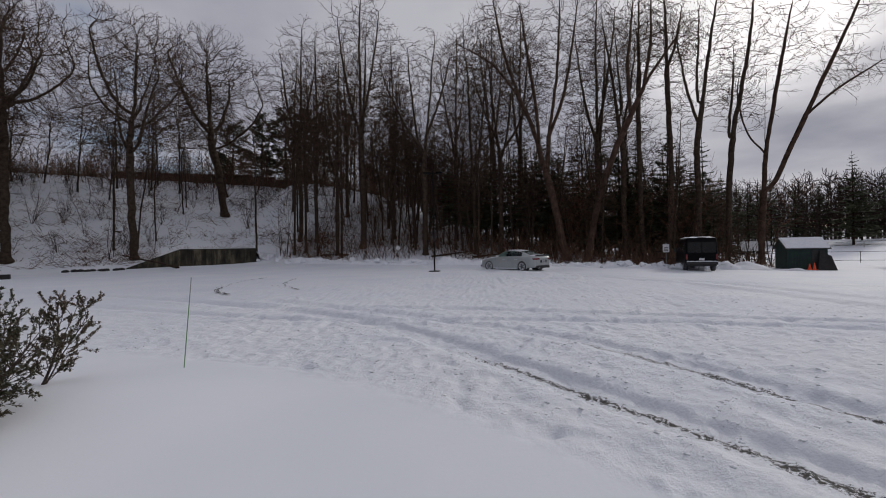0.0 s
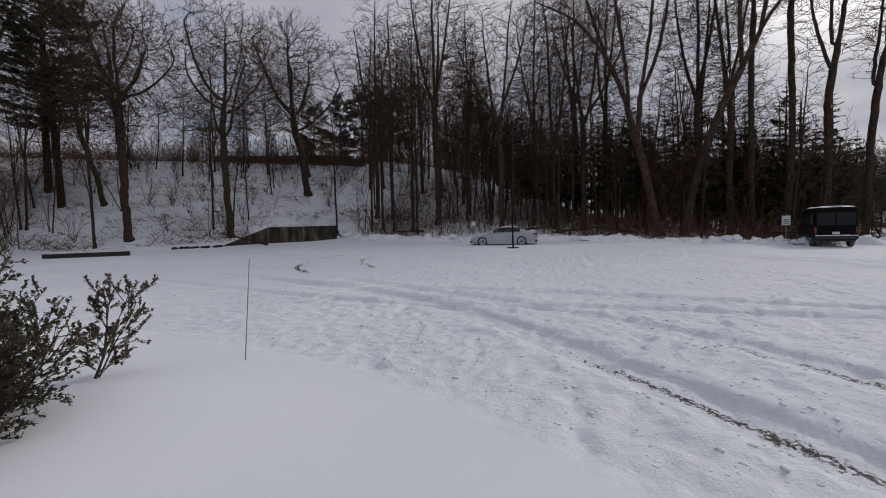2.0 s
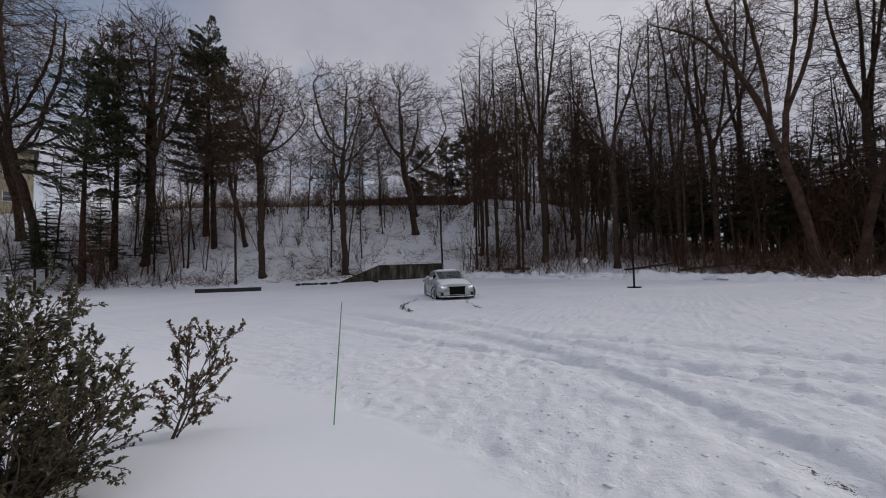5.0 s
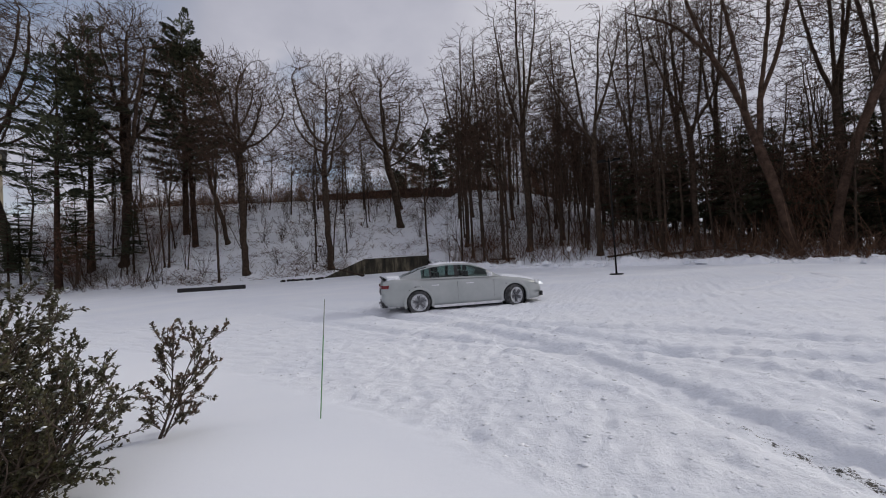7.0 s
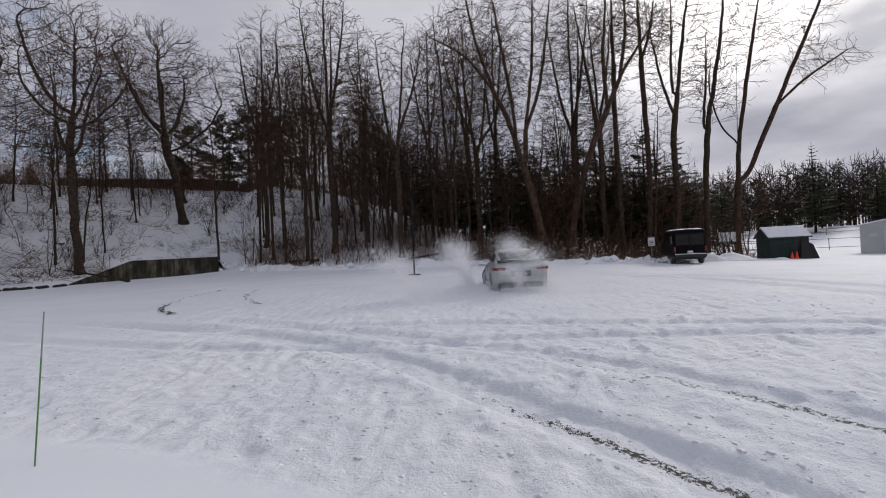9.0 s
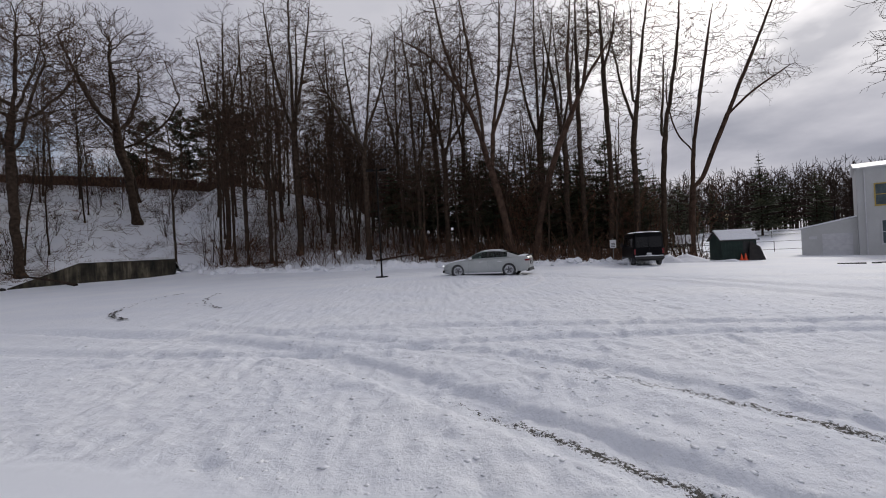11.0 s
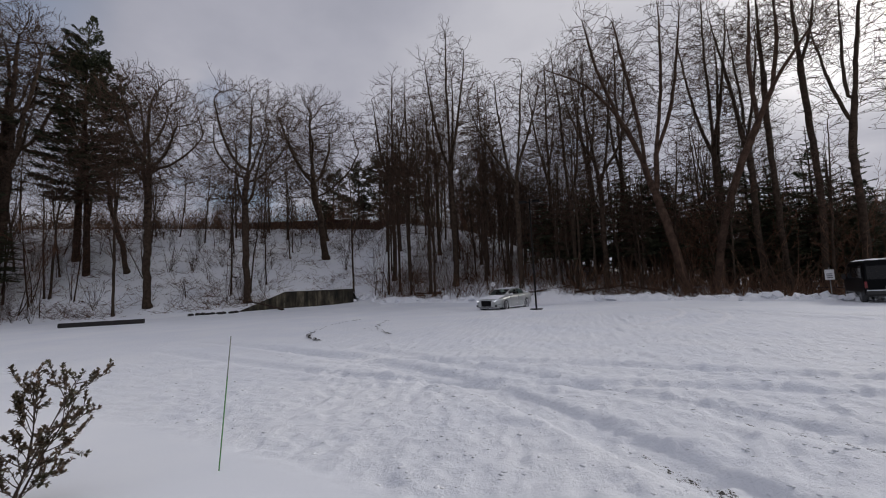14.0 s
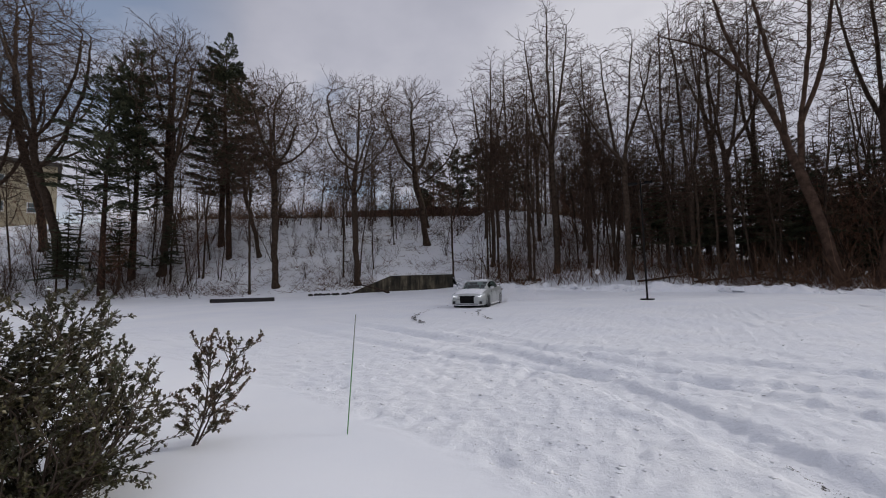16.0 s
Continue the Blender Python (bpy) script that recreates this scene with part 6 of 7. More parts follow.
def shed():
    x, y = 26.0, 34.8
    z = height(x, y)
    s = thing("shed", pose(x, y, z, 0, 0, -17), "dark green wooden shed with a snow-covered gable roof", "shed")
    L, D, eave, ridge = 2.6, 2.5, 1.7, 2.4
    front = Mesher()
    front.box(0, L, 0, 0.08, -0.2, eave)
    w = part("front_wall", front, M["green"], s)
    back = Mesher()
    back.box(0, L, D - 0.08, D, -0.2, eave)
    part("back_wall", back, M["green"], s)
    for x0 in (0.0, L - 0.08):
        g = Mesher()
        g.v += [Vector((x0 + dx, yy, zz)) for dx in (0, 0.08) for yy, zz in ((0.08, -0.2), (D - 0.08, -0.2), (D - 0.08, eave), (D / 2, ridge - 0.06), (0.08, eave))]
        g.f += [(0, 1, 2, 3, 4), (9, 8, 7, 6, 5)] + [(k, 5 + k, 5 + (k + 1) % 5, (k + 1) % 5) for k in range(5)]
        part("gable_wall", g, M["green"], s)
    for k in range(12):
        batten = Mesher()
        batten.box(0.10 + k * 0.21, 0.13 + k * 0.21, -0.015, -0.001, 0.0, eave)
        part("batten", batten, M["green"], w)
    for name, mat, lift, over in (("roof", "roof", 0.0, 0.18), ("roof_snow", "snow", 0.06, 0.12)):
        r = Mesher()
        th = 0.06 if name == "roof" else 0.11
        prof = [(-over, eave - 0.10 + lift), (D / 2, ridge + lift), (D + over, eave - 0.10 + lift)]
        ring = prof + [(yy, zz + th) for yy, zz in reversed(prof)]
        n = len(r.v)
        for xx in (-over, L + over):
            r.v += [Vector((xx, yy, zz)) for yy, zz in ring]
        r.f += [tuple(range(n + 5, n - 1, -1)), tuple(range(n + 6, n + 12))] + [(n + k, n + (k + 1) % 6, n + 6 + (k + 1) % 6, n + 6 + k) for k in range(6)]
        part(name, r, M[mat], s, "even layer of snow" if name == "roof_snow" else "")
    # a black panel on the closed wall stands for the shade inside a doorway
    door = Mesher()
    door.box(1.6, 2.4, -0.03, -0.002, 0.0, 1.5)
    part("door", door, M["plastic"], s, "black panel painting the shade of an open doorway")
    m = Mesher()
    m.v += [Vector((x, -0.62 + 0.30 * z + d, z)) for d in (0, 0.035) for x, z in ((1.75, -0.05), (2.95, -0.05), (2.72, 1.05), (2.05, 1.45))]
    m.f += [(0, 1, 2, 3), (7, 6, 5, 4), (0, 4, 5, 1), (1, 5, 6, 2), (2, 6, 7, 3), (3, 7, 4, 0)]
    tagged(part("leaning_board", m, M["timber"], at=s.matrix_basis.copy()), "dark board leaning against the shed", "board")
    for cx, cy, tall in ((1.30, -0.40, 0.50), (1.58, -0.46, 0.56)):
        cone = thing("traffic_cone", s.matrix_basis @ pose(cx, cy, -0.03), "orange traffic cone standing by the shed", "cone", "cones by the shed")
        c = Mesher()
        c.lathe([(0.13, 0.04), (0.11, 0.09), (0.025, tall), (0.001, tall)], Matrix.Identity(4), 16)
        part("cone_body", c, M["orange"], cone, shade=True)
        c = Mesher()
        c.box(-0.16, 0.16, -0.16, 0.16, 0.0, 0.04, bevel=0.03)
        part("cone_base", c, M["orange"], cone)



shed()


def basketball_board():
    x, y = 29.6, 45.0
    z = height(x, y)
    b = thing("backboard", pose(x, y, z, 0, 0, -30), "white backboard on a dark frame behind the bank", "backboard")
    m = Mesher()
    m.box(-0.75, 0.75, -0.03, 0.03, 1.5, 2.5, pose(0, 0, 0, -14, 0, 0))
    part("board", m, M["sign"], b)
    m = Mesher()
    m.tube([Vector((0.5, 0.2, -0.2)), Vector((0.3, 0.15, 1.7))], [0.05, 0.05], 6, True)
    m.tube([Vector((-1.2, 0.3, 1.2)), Vector((0.9, 0.3, 1.25))], [0.05, 0.05], 6, True)
    part("support", m, M["steel"], b)


basketball_board()


def rail_fence(name, way, tall, gap, label, mat, rails, mesh=True):
    fence = thing(name, pose(0, 0, 0), label, "fence")
    pts = [Vector((x, y, 0)) for x, y in way]
    for a, b in zip(pts, pts[1:]):
        n = max(1, int((b - a).length / gap))
        for k in range(n):
            p, q = a.lerp(b, k / n), a.lerp(b, (k + 1) / n)
            p.z, q.z = height(p.x, p.y), height(q.x, q.y)
            m = Mesher()
            m.tube([p + Vector((0, 0, -0.2)), p + Vector((0, 0, tall))], [0.035, 0.035], 6, True)
            part("post", m, mat, fence)
            for h in rails:
                m = Mesher()
                m.tube([p + Vector((0, 0, h)), (p + q) / 2 + Vector((0, 0, h)), q + Vector((0, 0, h))], [0.025, 0.025, 0.025], 6, True)
                part("rail", m, mat, fence)


rail_fence("field_fence", [(36.0, 58.0), (45.0, 55.5), (56.0, 52.0), (66.0, 46.0)], 1.5, 3.0, "dark rail fence along the snowy field", M["steel"], (0.35, 1.42))
rail_fence("lot_fence", [(18.0, 40.0), (24.0, 40.5), (30.0, 41.5)], 1.3, 2.6, "dark rail fence behind the parked van", M["steel"], (0.6, 1.25))
rail_fence("far_fence", [(44, 84), (70, 78), (100, 64), (125, 44)], 1.2, 6.0, "low fence across the far field", M["steel"], (0.5, 1.1))


def utility_pole(x, y, tall, name, label):
    m = Mesher()
    z = height(x, y)
    m.tube([Vector((x, y, z - 0.3)), Vector((x, y, z + tall))], [0.11, 0.08], 8, True)
    tagged(part(name, m, M["galv"] if tall > 8 else M["steel"]), label, "pole", "poles by the field")


utility_pole(53.5, 50.5, 5.6, "field_pole", "dark steel post in the field fence")
utility_pole(51.5, 45.5, 9.5, "light_pole", "pale pole behind the grey building")


def window(name, parent, frame_mat, w, h, at, sash=True):
    f = Mesher()
    f.box(-0.09, 0, -0.05, 0.04, -0.09, h + 0.09)
    f.box(w, w + 0.09, -0.05, 0.04, -0.09, h + 0.09)
    f.box(0, w, -0.05, 0.04, -0.09, 0)
    f.box(0, w, -0.05, 0.04, h, h + 0.09)
    if sash:
        f.box(0, w, -0.045, 0.03, h / 2 - 0.03, h / 2 + 0.03)
    ob = part(name, f, frame_mat, parent, at=at)
    p = Mesher()
    p.box(0, w, -0.012, 0.01, 0, h)
    part("pane", p, M["pane"], ob)
    sill = Mesher()
    sill.box(-0.12, w + 0.12, -0.10, 0.02, -0.14, -0.092)
    part("sill", sill, frame_mat, ob)
    return ob


def grey_building():
    z = height(44, 38)
    b = thing("grey_building", pose(42.5, 38.2, z - 0.2, 0, 0, -47), "pale grey two-storey building with a lean-to garage", "building")
    # local x runs along the front to the south-east, y into the building
    walls = Mesher()
    walls.box(0, 9, 0, 8, -0.5, 8.4)
    body = part("wall", walls, M["siding"], b)
    for k in range(34):
        s = Mesher()
        s.box(0.0, 9.0, -0.02, -0.001, 0.2 + k * 0.24, 0.215 + k * 0.24)
        part("siding_board", s, M["siding"], body)
    roof = Mesher()
    roof.v += [Vector((x, y, zz)) for x in (-0.18, 9.2) for y, zz in ((-0.25, 8.37), (4, 9.2), (8.25, 8.37), (8.25, 8.50), (4, 9.33), (-0.25, 8.50))]
    roof.f += [(0, 1, 2, 3, 4, 5), (11, 10, 9, 8, 7, 6)] + [(k, 6 + k, 6 + (k + 1) % 6, (k + 1) % 6) for k in range(6)]
    part("roof", roof, M["white"], b)
    pipe = Mesher()
    pipe.tube([Vector((0.55, -0.09, 0.1)), Vector((0.55, -0.09, 8.3))], [0.05, 0.05], 8, True)
    part("downpipe", pipe, M["white"], b)
    window("window", b, M["yellow"], 1.7, 1.9, pose(1.25, -0.03, 4.9))
    window("window", b, M["white"], 2.0, 2.1, pose(1.6, -0.03, 1.3))
    lean = Mesher()
    lean.v += [Vector((x, y, zz)) for y in (0.6, 6.0) for x, zz in ((-4.2, -0.5), (-0.01, -0.5), (-0.01, 3.9), (-4.2, 3.0))]
    lean.f += [(0, 1, 2, 3), (7, 6, 5, 4), (0, 3, 7, 4), (3, 2, 6, 7), (0, 4, 5, 1), (1, 5, 6, 2)]
    annex = part("lean_to", lean, M["siding"], b)
    cap = Mesher()
    cap.v += [Vector((x, y, zz)) for y in (0.45, 6.1) for x, zz in ((-4.4, 2.97), (-0.02, 3.93), (-0.02, 4.05), (-4.4, 3.09))]
    cap.f += [(0, 1, 2, 3), (7, 6, 5, 4), (0, 3, 7, 4), (3, 2, 6, 7), (0, 4, 5, 1), (1, 5, 6, 2)]
    part("lean_to_roof", cap, M["snow"], annex, "thin snow on the lean-to roof")
    door = Mesher()
    for k in range(4):
        door.box(-2.6, -0.4, 0.55, 0.598, 0.1 + k * 0.58, 0.66 + k * 0.58)
    part("garage_door", door, M["white"], annex, "pale panelled garage door")
    vent = Mesher()
    vent.box(-3.6, -3.0, 0.56, 0.598, 1.9, 2.2)
    part("vent", vent, M["white"], annex)


grey_building()


def lumber():
    for k, (x, y, turn, long) in enumerate([(26.4, 24.7, -30, 1.3), (27.9, 24.6, -40, 0.4), (29.0, 24.8, -35, 1.0)]):
        m = Mesher()
        m.box(-long / 2, long / 2, -0.08, 0.08, -0.05, 0.07, pose(x, y, height(x, y), 0, 0, turn), bevel=0.02)
        tagged(part("timber_block", m, M["timber"]), "dark timber lying in the snow by the building", "timber", "timbers by the building")


lumber()


def hill_fence():
    fence = thing("board_fence", pose(0, 0, 0), "long red-brown board fence on the crest of the hill", "fence")
    way = [(-52, 59.5), (-45, 63.0), (-38, 65.5), (-31, 67.0), (-25, 67.8)]
    for (ax, ay), (bx, by) in zip(way, way[1:]):
        n = max(1, int(math.hypot(bx - ax, by - ay) / 2.4))
        for k in range(n):
            x0, y0, x1, y1 = ax + (bx - ax) * k / n, ay + (by - ay) * k / n, ax + (bx - ax) * (k + 0.985) / n, ay + (by - ay) * (k + 0.985) / n
            z = min(height(x0, y0), height(x1, y1))
            m = Mesher()
            m.box(0, math.hypot(x1 - x0, y1 - y0), -0.03, 0.03, -0.5, 1.7, pose(x0, y0, z, 0, 0, math.degrees(math.atan2(y1 - y0, x1 - x0))))
            part("panel", m, M["fence_wood"], fence)


hill_fence()


def apartment_block():
    b = thing("apartment_building", pose(-104.8, 36.3, height(-100, 38) - 4.5, 0, 0, 72 + 180), "beige three-storey apartment building behind the trees", "building")
    m = Mesher()
    m.box(0, 40, 0, 14, -2, 14.5)
    part("wall", m, M["stucco"], b)
    r = Mesher()
    r.box(-0.6, 40.6, -0.8, 14.6, 14.5, 15.1)
    part("roof", r, M["roof"], b)
    for floor in range(3):
        for k in range(9):
            window("window", b, M["white"], 1.5, 1.5, pose(3.5 + k * 4.3, 14.03, 2.2 + floor * 4.3, 0, 0, 180))


apartment_block()


# ---------------------------------------------------------------- in the bed before the lot
def snow_stake():
    x, y = -3.215, 4.41
    s = thing("snow_stake", pose(x, y, height(x, y), -2.4, 4.2, 0), "thin fibreglass snow stake standing in the snow", "stake")
    m = Mesher()
    m.tube([Vector((0, 0, -0.2)), Vector((0, 0, 0.80))], [0.0058, 0.0058], 8, True)
    part("green_rod", m, M["stake"], s, "green lower rod")
    m = Mesher()
    m.tube([Vector((0, 0, 0.80)), Vector((0, 0, 1.15))], [0.0055, 0.005], 8, True)
    part("faded_tip", m, M["stake_grey"], s, "faded grey tip")


snow_stake()


def leaf(m, p, d, up, size):
    """A small folded leaf of two halves."""
    d = d.normalized()
    s = d.cross(up)
    s = s.normalized() if s.length > 1e-6 else d.orthogonal().normalized()
    n = s.cross(d).normalized()
    tip, mid = p + d * size, p + d * size * 0.5
    m.face(p, mid + s * size * 0.30 + n * size * 0.06, tip, mid)
    m.face(p, mid, tip, mid - s * size * 0.30 + n * size * 0.06)


def shrub(name, x, y, label, stems, tall, spread, leaf_size, leaves, seed, colour, lean=(0, 0), snow=0, foot=0.1):
    rng = random.Random(seed)
    s = thing(name, pose(x, y, height(x, y) - 0.02), label, "shrub")
    wood, foliage, flakes = Mesher(), Mesher(), Mesher()
    for k in range(stems):
        a = rng.uniform(0, 6.28)
        d = Vector((math.cos(a) * spread + lean[0], math.sin(a) * spread + lean[1], 1))
        line = limb(wood, Vector((rng.uniform(-foot, foot) * tall, rng.uniform(-foot, foot) * tall, -0.05)), d, tall * rng.uniform(0.75, 1.1), 0.010, 0.003, 6, 5, rng, 0.16, 0.05)
        for p, d2, r, u in shoots(rng, line, 0.10, 1.0, 10):
            l2 = limb(wood, p, aside(rng, d2, radians(rng.uniform(30, 65)), rng.uniform(0, 6.28)), tall * rng.uniform(0.16, 0.36), 0.0045, 0.002, 4, 4, rng, 0.2, 0.10)
            for p2, d3, _, u2 in shoots(rng, l2, 0.35, 1.0, leaves // 2):
                leaf(foliage, p2, aside(rng, d3, radians(rng.uniform(30, 70)), rng.uniform(0, 6.28)) + Vector((0, 0, 0.1)), Vector((0, 0, 1)) + wander(rng, 0.5), leaf_size * rng.uniform(0.7, 1.2))
            for p2, d3, _, u2 in shoots(rng, l2, 0.3, 1.0, 3):
                l3 = limb(wood, p2, aside(rng, d3, radians(rng.uniform(25, 55)), rng.uniform(0, 6.28)), tall * rng.uniform(0.06, 0.14), 0.003, 0.002, 2, 3, rng, 0.2, 0.15)
                for _ in range(leaves):
                    q = l3[0][-1] + wander(rng, 0.025)
                    u3 = rng.uniform(0.2, 1)
                    q = l3[0][0].lerp(l3[0][-1], u3)
                    leaf(foliage, q, aside(rng, l3[1][-1], radians(rng.uniform(25, 75)), rng.uniform(0, 6.28)) + Vector((0, 0, 0.1)), Vector((0, 0, 1)) + wander(rng, 0.5), leaf_size * rng.uniform(0.7, 1.25))
                if snow and p2.z > tall * 0.5 and rng.random() < snow:
                    c = l3[0][-1]
                    rr = rng.uniform(0.009, 0.024)
                    n = len(flakes.v)
                    ring = [(math.cos(w), math.sin(w)) for w in np.linspace(0, 6.283, 7)[:-1]]
                    flakes.v += [c + Vector((a * rr * rng.uniform(.7, 1.3), b * rr * rng.uniform(.7, 1.3), 0.0)) for a, b in ring] + [c + Vector((0, 0, rr * 0.4))] + [c - Vector((0, 0, rr * 0.25))]
                    flakes.f += [(n + q, n + (q + 1) % 6, n + 6) for q in range(6)] + [(n + (q + 1) % 6, n + q, n + 7) for q in range(6)]
    part("branchwork", wood, M["stem"], s)
    part("foliage", foliage, M[colour], s)
    if flakes.v:
        tagged(part("snow_flecks", flakes, M["snow"], s, "clots of snow on the leaves", shade=True), kind="stuff")


shrub("evergreen_bush", -4.58, 1.96, "broad evergreen bush with snow caught in its leaves", 64, 1.42, 0.85, 0.033, 27, 71, "leaf", snow=0.9)
shrub("evergreen_bush", -3.82, 2.28, "low spreading evergreen bush in dark bronze leaf", 34, 0.98, 0.9, 0.031, 16, 74, "leaf", snow=0.15)
shrub("small_shrub", -4.12, 3.42, "small open shrub with bronze-green leaves", 4, 1.0, 0.22, 0.029, 30, 72, "leaf_red", lean=(0.26, 0.24), foot=0.03)


# ---------------------------------------------------------------- churned tracks of the car
def ridge(way, seed, tall=0.03, wide=0.14):
    rng = random.Random(seed)
    pts = curve_points(way, 0.2)
    rows = []
    for k, (x, y) in enumerate(pts):
        a, b = pts[max(0, k - 1)], pts[min(len(pts) - 1, k + 1)]
        d = Vector((b[0] - a[0], b[1] - a[1], 0)).normalized()
        n = Vector((-d.y, d.x, 0))
        ease = min(1.0, k / 5, (len(pts) - 1 - k) / 5)
        h = tall * rng.uniform(0.3, 1.2) * ease
        rows.append([Vector((x, y, height(x, y) - 0.08 * (1 - ease))) + n * wide * w * rng.uniform(0.8, 1.3) + Vector((0, 0, q * h)) for w, q in ((-1.3, -0.3), (-0.5, 0.7), (0, 1), (0.6, 0.6), (1.5, -0.3))])
    m = Mesher()
    m.grid(rows)
    return m


def churned_tracks():
    ways = [
        [(-9.0, 22.6), (-10.6, 19.9), (-10.3, 16.8), (-9.2, 14.8), (-7.6, 13.2), (-5.6, 12.2), (-3, 11.8)],
        [(-7.4, 22.0), (-8.5, 19.5), (-8.2, 17.5), (-6.6, 15.6), (-4.9, 14.6), (-2.6, 14.4), (0.4, 15.6)],
        [(-11.8, 25.0), (-12.4, 21.0), (-11.8, 17.0), (-10.0, 13.8), (-7.0, 11.4), (-3.6, 10.6)],
        [(5.6, 30.5), (2.8, 31.6), (-0.5, 32.6), (-3.5, 32.6), (-6.8, 31.0), (-9.4, 28.4)],
        [(6.0, 27.5), (3.2, 28.9), (0.5, 29.8), (-2.5, 30.0), (-5.6, 28.8), (-8.0, 26.6)],
        [(2.0, 16.5), (3.6, 19.0), (4.8, 22.0), (5.2, 25.0), (4.4, 27.6)],
        [(3.6, 15.8), (5.2, 18.4), (6.3, 21.5), (6.6, 25.0), (5.8, 28.4)],
    ]
    for k, w in enumerate(ways[3:]):
        tagged(part("snow_ridge", ridge(w, 400 + k), M["snow"], shade=True), "low ridge of snow thrown up along a tyre track", "snow ridge", "ridges along the tyre tracks")
    rng = random.Random(6)
    bare = Mesher()
    for way in (ways[0][2:5], ways[1][2:4], [(-1.8, 25.6), (-1.3, 25.7)]):
        for x, y in curve_points(way, 0.2):
            for _ in range(2):
                if rng.random() < 0.45:
                    cx, cy, r = x + rng.uniform(-.12, .12), y + rng.uniform(-.12, .12), rng.uniform(0.02, 0.05)
                    bare.face(*[Vector((cx + math.cos(w) * r * rng.uniform(.4, 1.5), cy + math.sin(w) * r * rng.uniform(.3, .9), height(cx, cy) + 0.045)) for w in np.linspace(0, 6.283, 8)[:-1]])
    arcs = [[(-11.2, 22.9), (-11.5, 21.2), (-10.3, 17.0), (-9.6, 15.3), (-8.2, 13.8)], [(-8.9, 21.4), (-8.1, 18.1), (-6.2, 15.2)], [(1.5, 6.45), (1.83, 6.05), (2.1, 5.72), (2.32, 5.4)], [(-1.5, 9.27), (0.05, 9.03), (1.44, 9.09)], [(-0.58, 7.77), (0.53, 7.69)]]
    for k, way in enumerate(arcs):
        pts = curve_points(way, 0.14 if k < 2 else 0.05)
        thin = (1.0, 1.0, 0.22, 0.16, 0.16)[k]
        for i in range(len(pts) - 1):
            (x, y), (x2, y2) = pts[i], pts[i + 1]
            d = Vector((x2 - x, y2 - y, 0)).normalized()
            n = Vector((-d.y, d.x, 0))
            strong = 0.35 + 0.65 * math.exp(-((x + 9.6) ** 2 + (y - 15.3) ** 2) / 4) if k == 0 else (0, 0.4, 0.55, 0.10, 0.10)[k]
            for _ in range(3):
                if rng.random() < strong:
                    c = Vector((x, y, height(x, y) + (0.03 if k < 2 else 0.012))) + n * rng.uniform(-0.10, 0.10) * (thin if k < 2 else 0.35)
                    a, b = rng.uniform(0.06, 0.20) * thin, rng.uniform(0.012, 0.04) * (1.2 if k < 2 else 0.25)
                    bare.face(*[c + d * a * math.cos(w) * rng.uniform(.6, 1.3) + n * b * math.sin(w) * rng.uniform(.5, 1.4) for w in np.linspace(0, 6.283, 9)[:-1]])
    tagged(part("bare_asphalt", bare, M["timber"]), "slivers of dark wet asphalt bared by spinning wheels", "asphalt", kind="stuff")

    # kicked-up crumbs of snow
    crumbs = Mesher()
    draw = np.random.RandomState(12)
    far, turn = 2.2 + 11 * draw.rand(8000) ** 1.2, draw.uniform(-1.05, 1.1, 8000)
    cx, cy = far * np.sin(turn), 1.0 + far * np.cos(turn)
    keep = (lawn(cx, cy) < 0.03 + 0.5 * draw.rand(8000)) & (value_noise(cx, cy, 0.9, 31) > draw.uniform(-0.6, 0.45, 8000))
    cx, cy = cx[keep], cy[keep]
    cz = snow_height(cx, cy)[0] + terrain(cx, cy)
    for x, y, z in zip(cx, cy, cz):
        r = 0.008 + 0.034 * rng.random() ** 3
        c = Vector((x, y, z - r * 0.1))
        n = len(crumbs.v)
        crumbs.v += [c + Vector((u * rng.uniform(.7, 1.3), v * rng.uniform(.6, 1.4), w * rng.uniform(.2, 0.4))) * r for u, v, w in ((1, 0, 0), (0, 1, 0), (-1, 0, 0), (0, -1, 0), (0, 0, 1), (0, 0, -1))]
        crumbs.f += [(n, n + 1, n + 4), (n + 1, n + 2, n + 4), (n + 2, n + 3, n + 4), (n + 3, n, n + 4), (n + 1, n, n + 5), (n + 2, n + 1, n + 5), (n + 3, n + 2, n + 5), (n, n + 3, n + 5)]
    tagged(part("snow_crumbs", crumbs, M["snow"], shade=True), "small crumbs of kicked-up snow on the lot", "snow", kind="stuff")


churned_tracks()


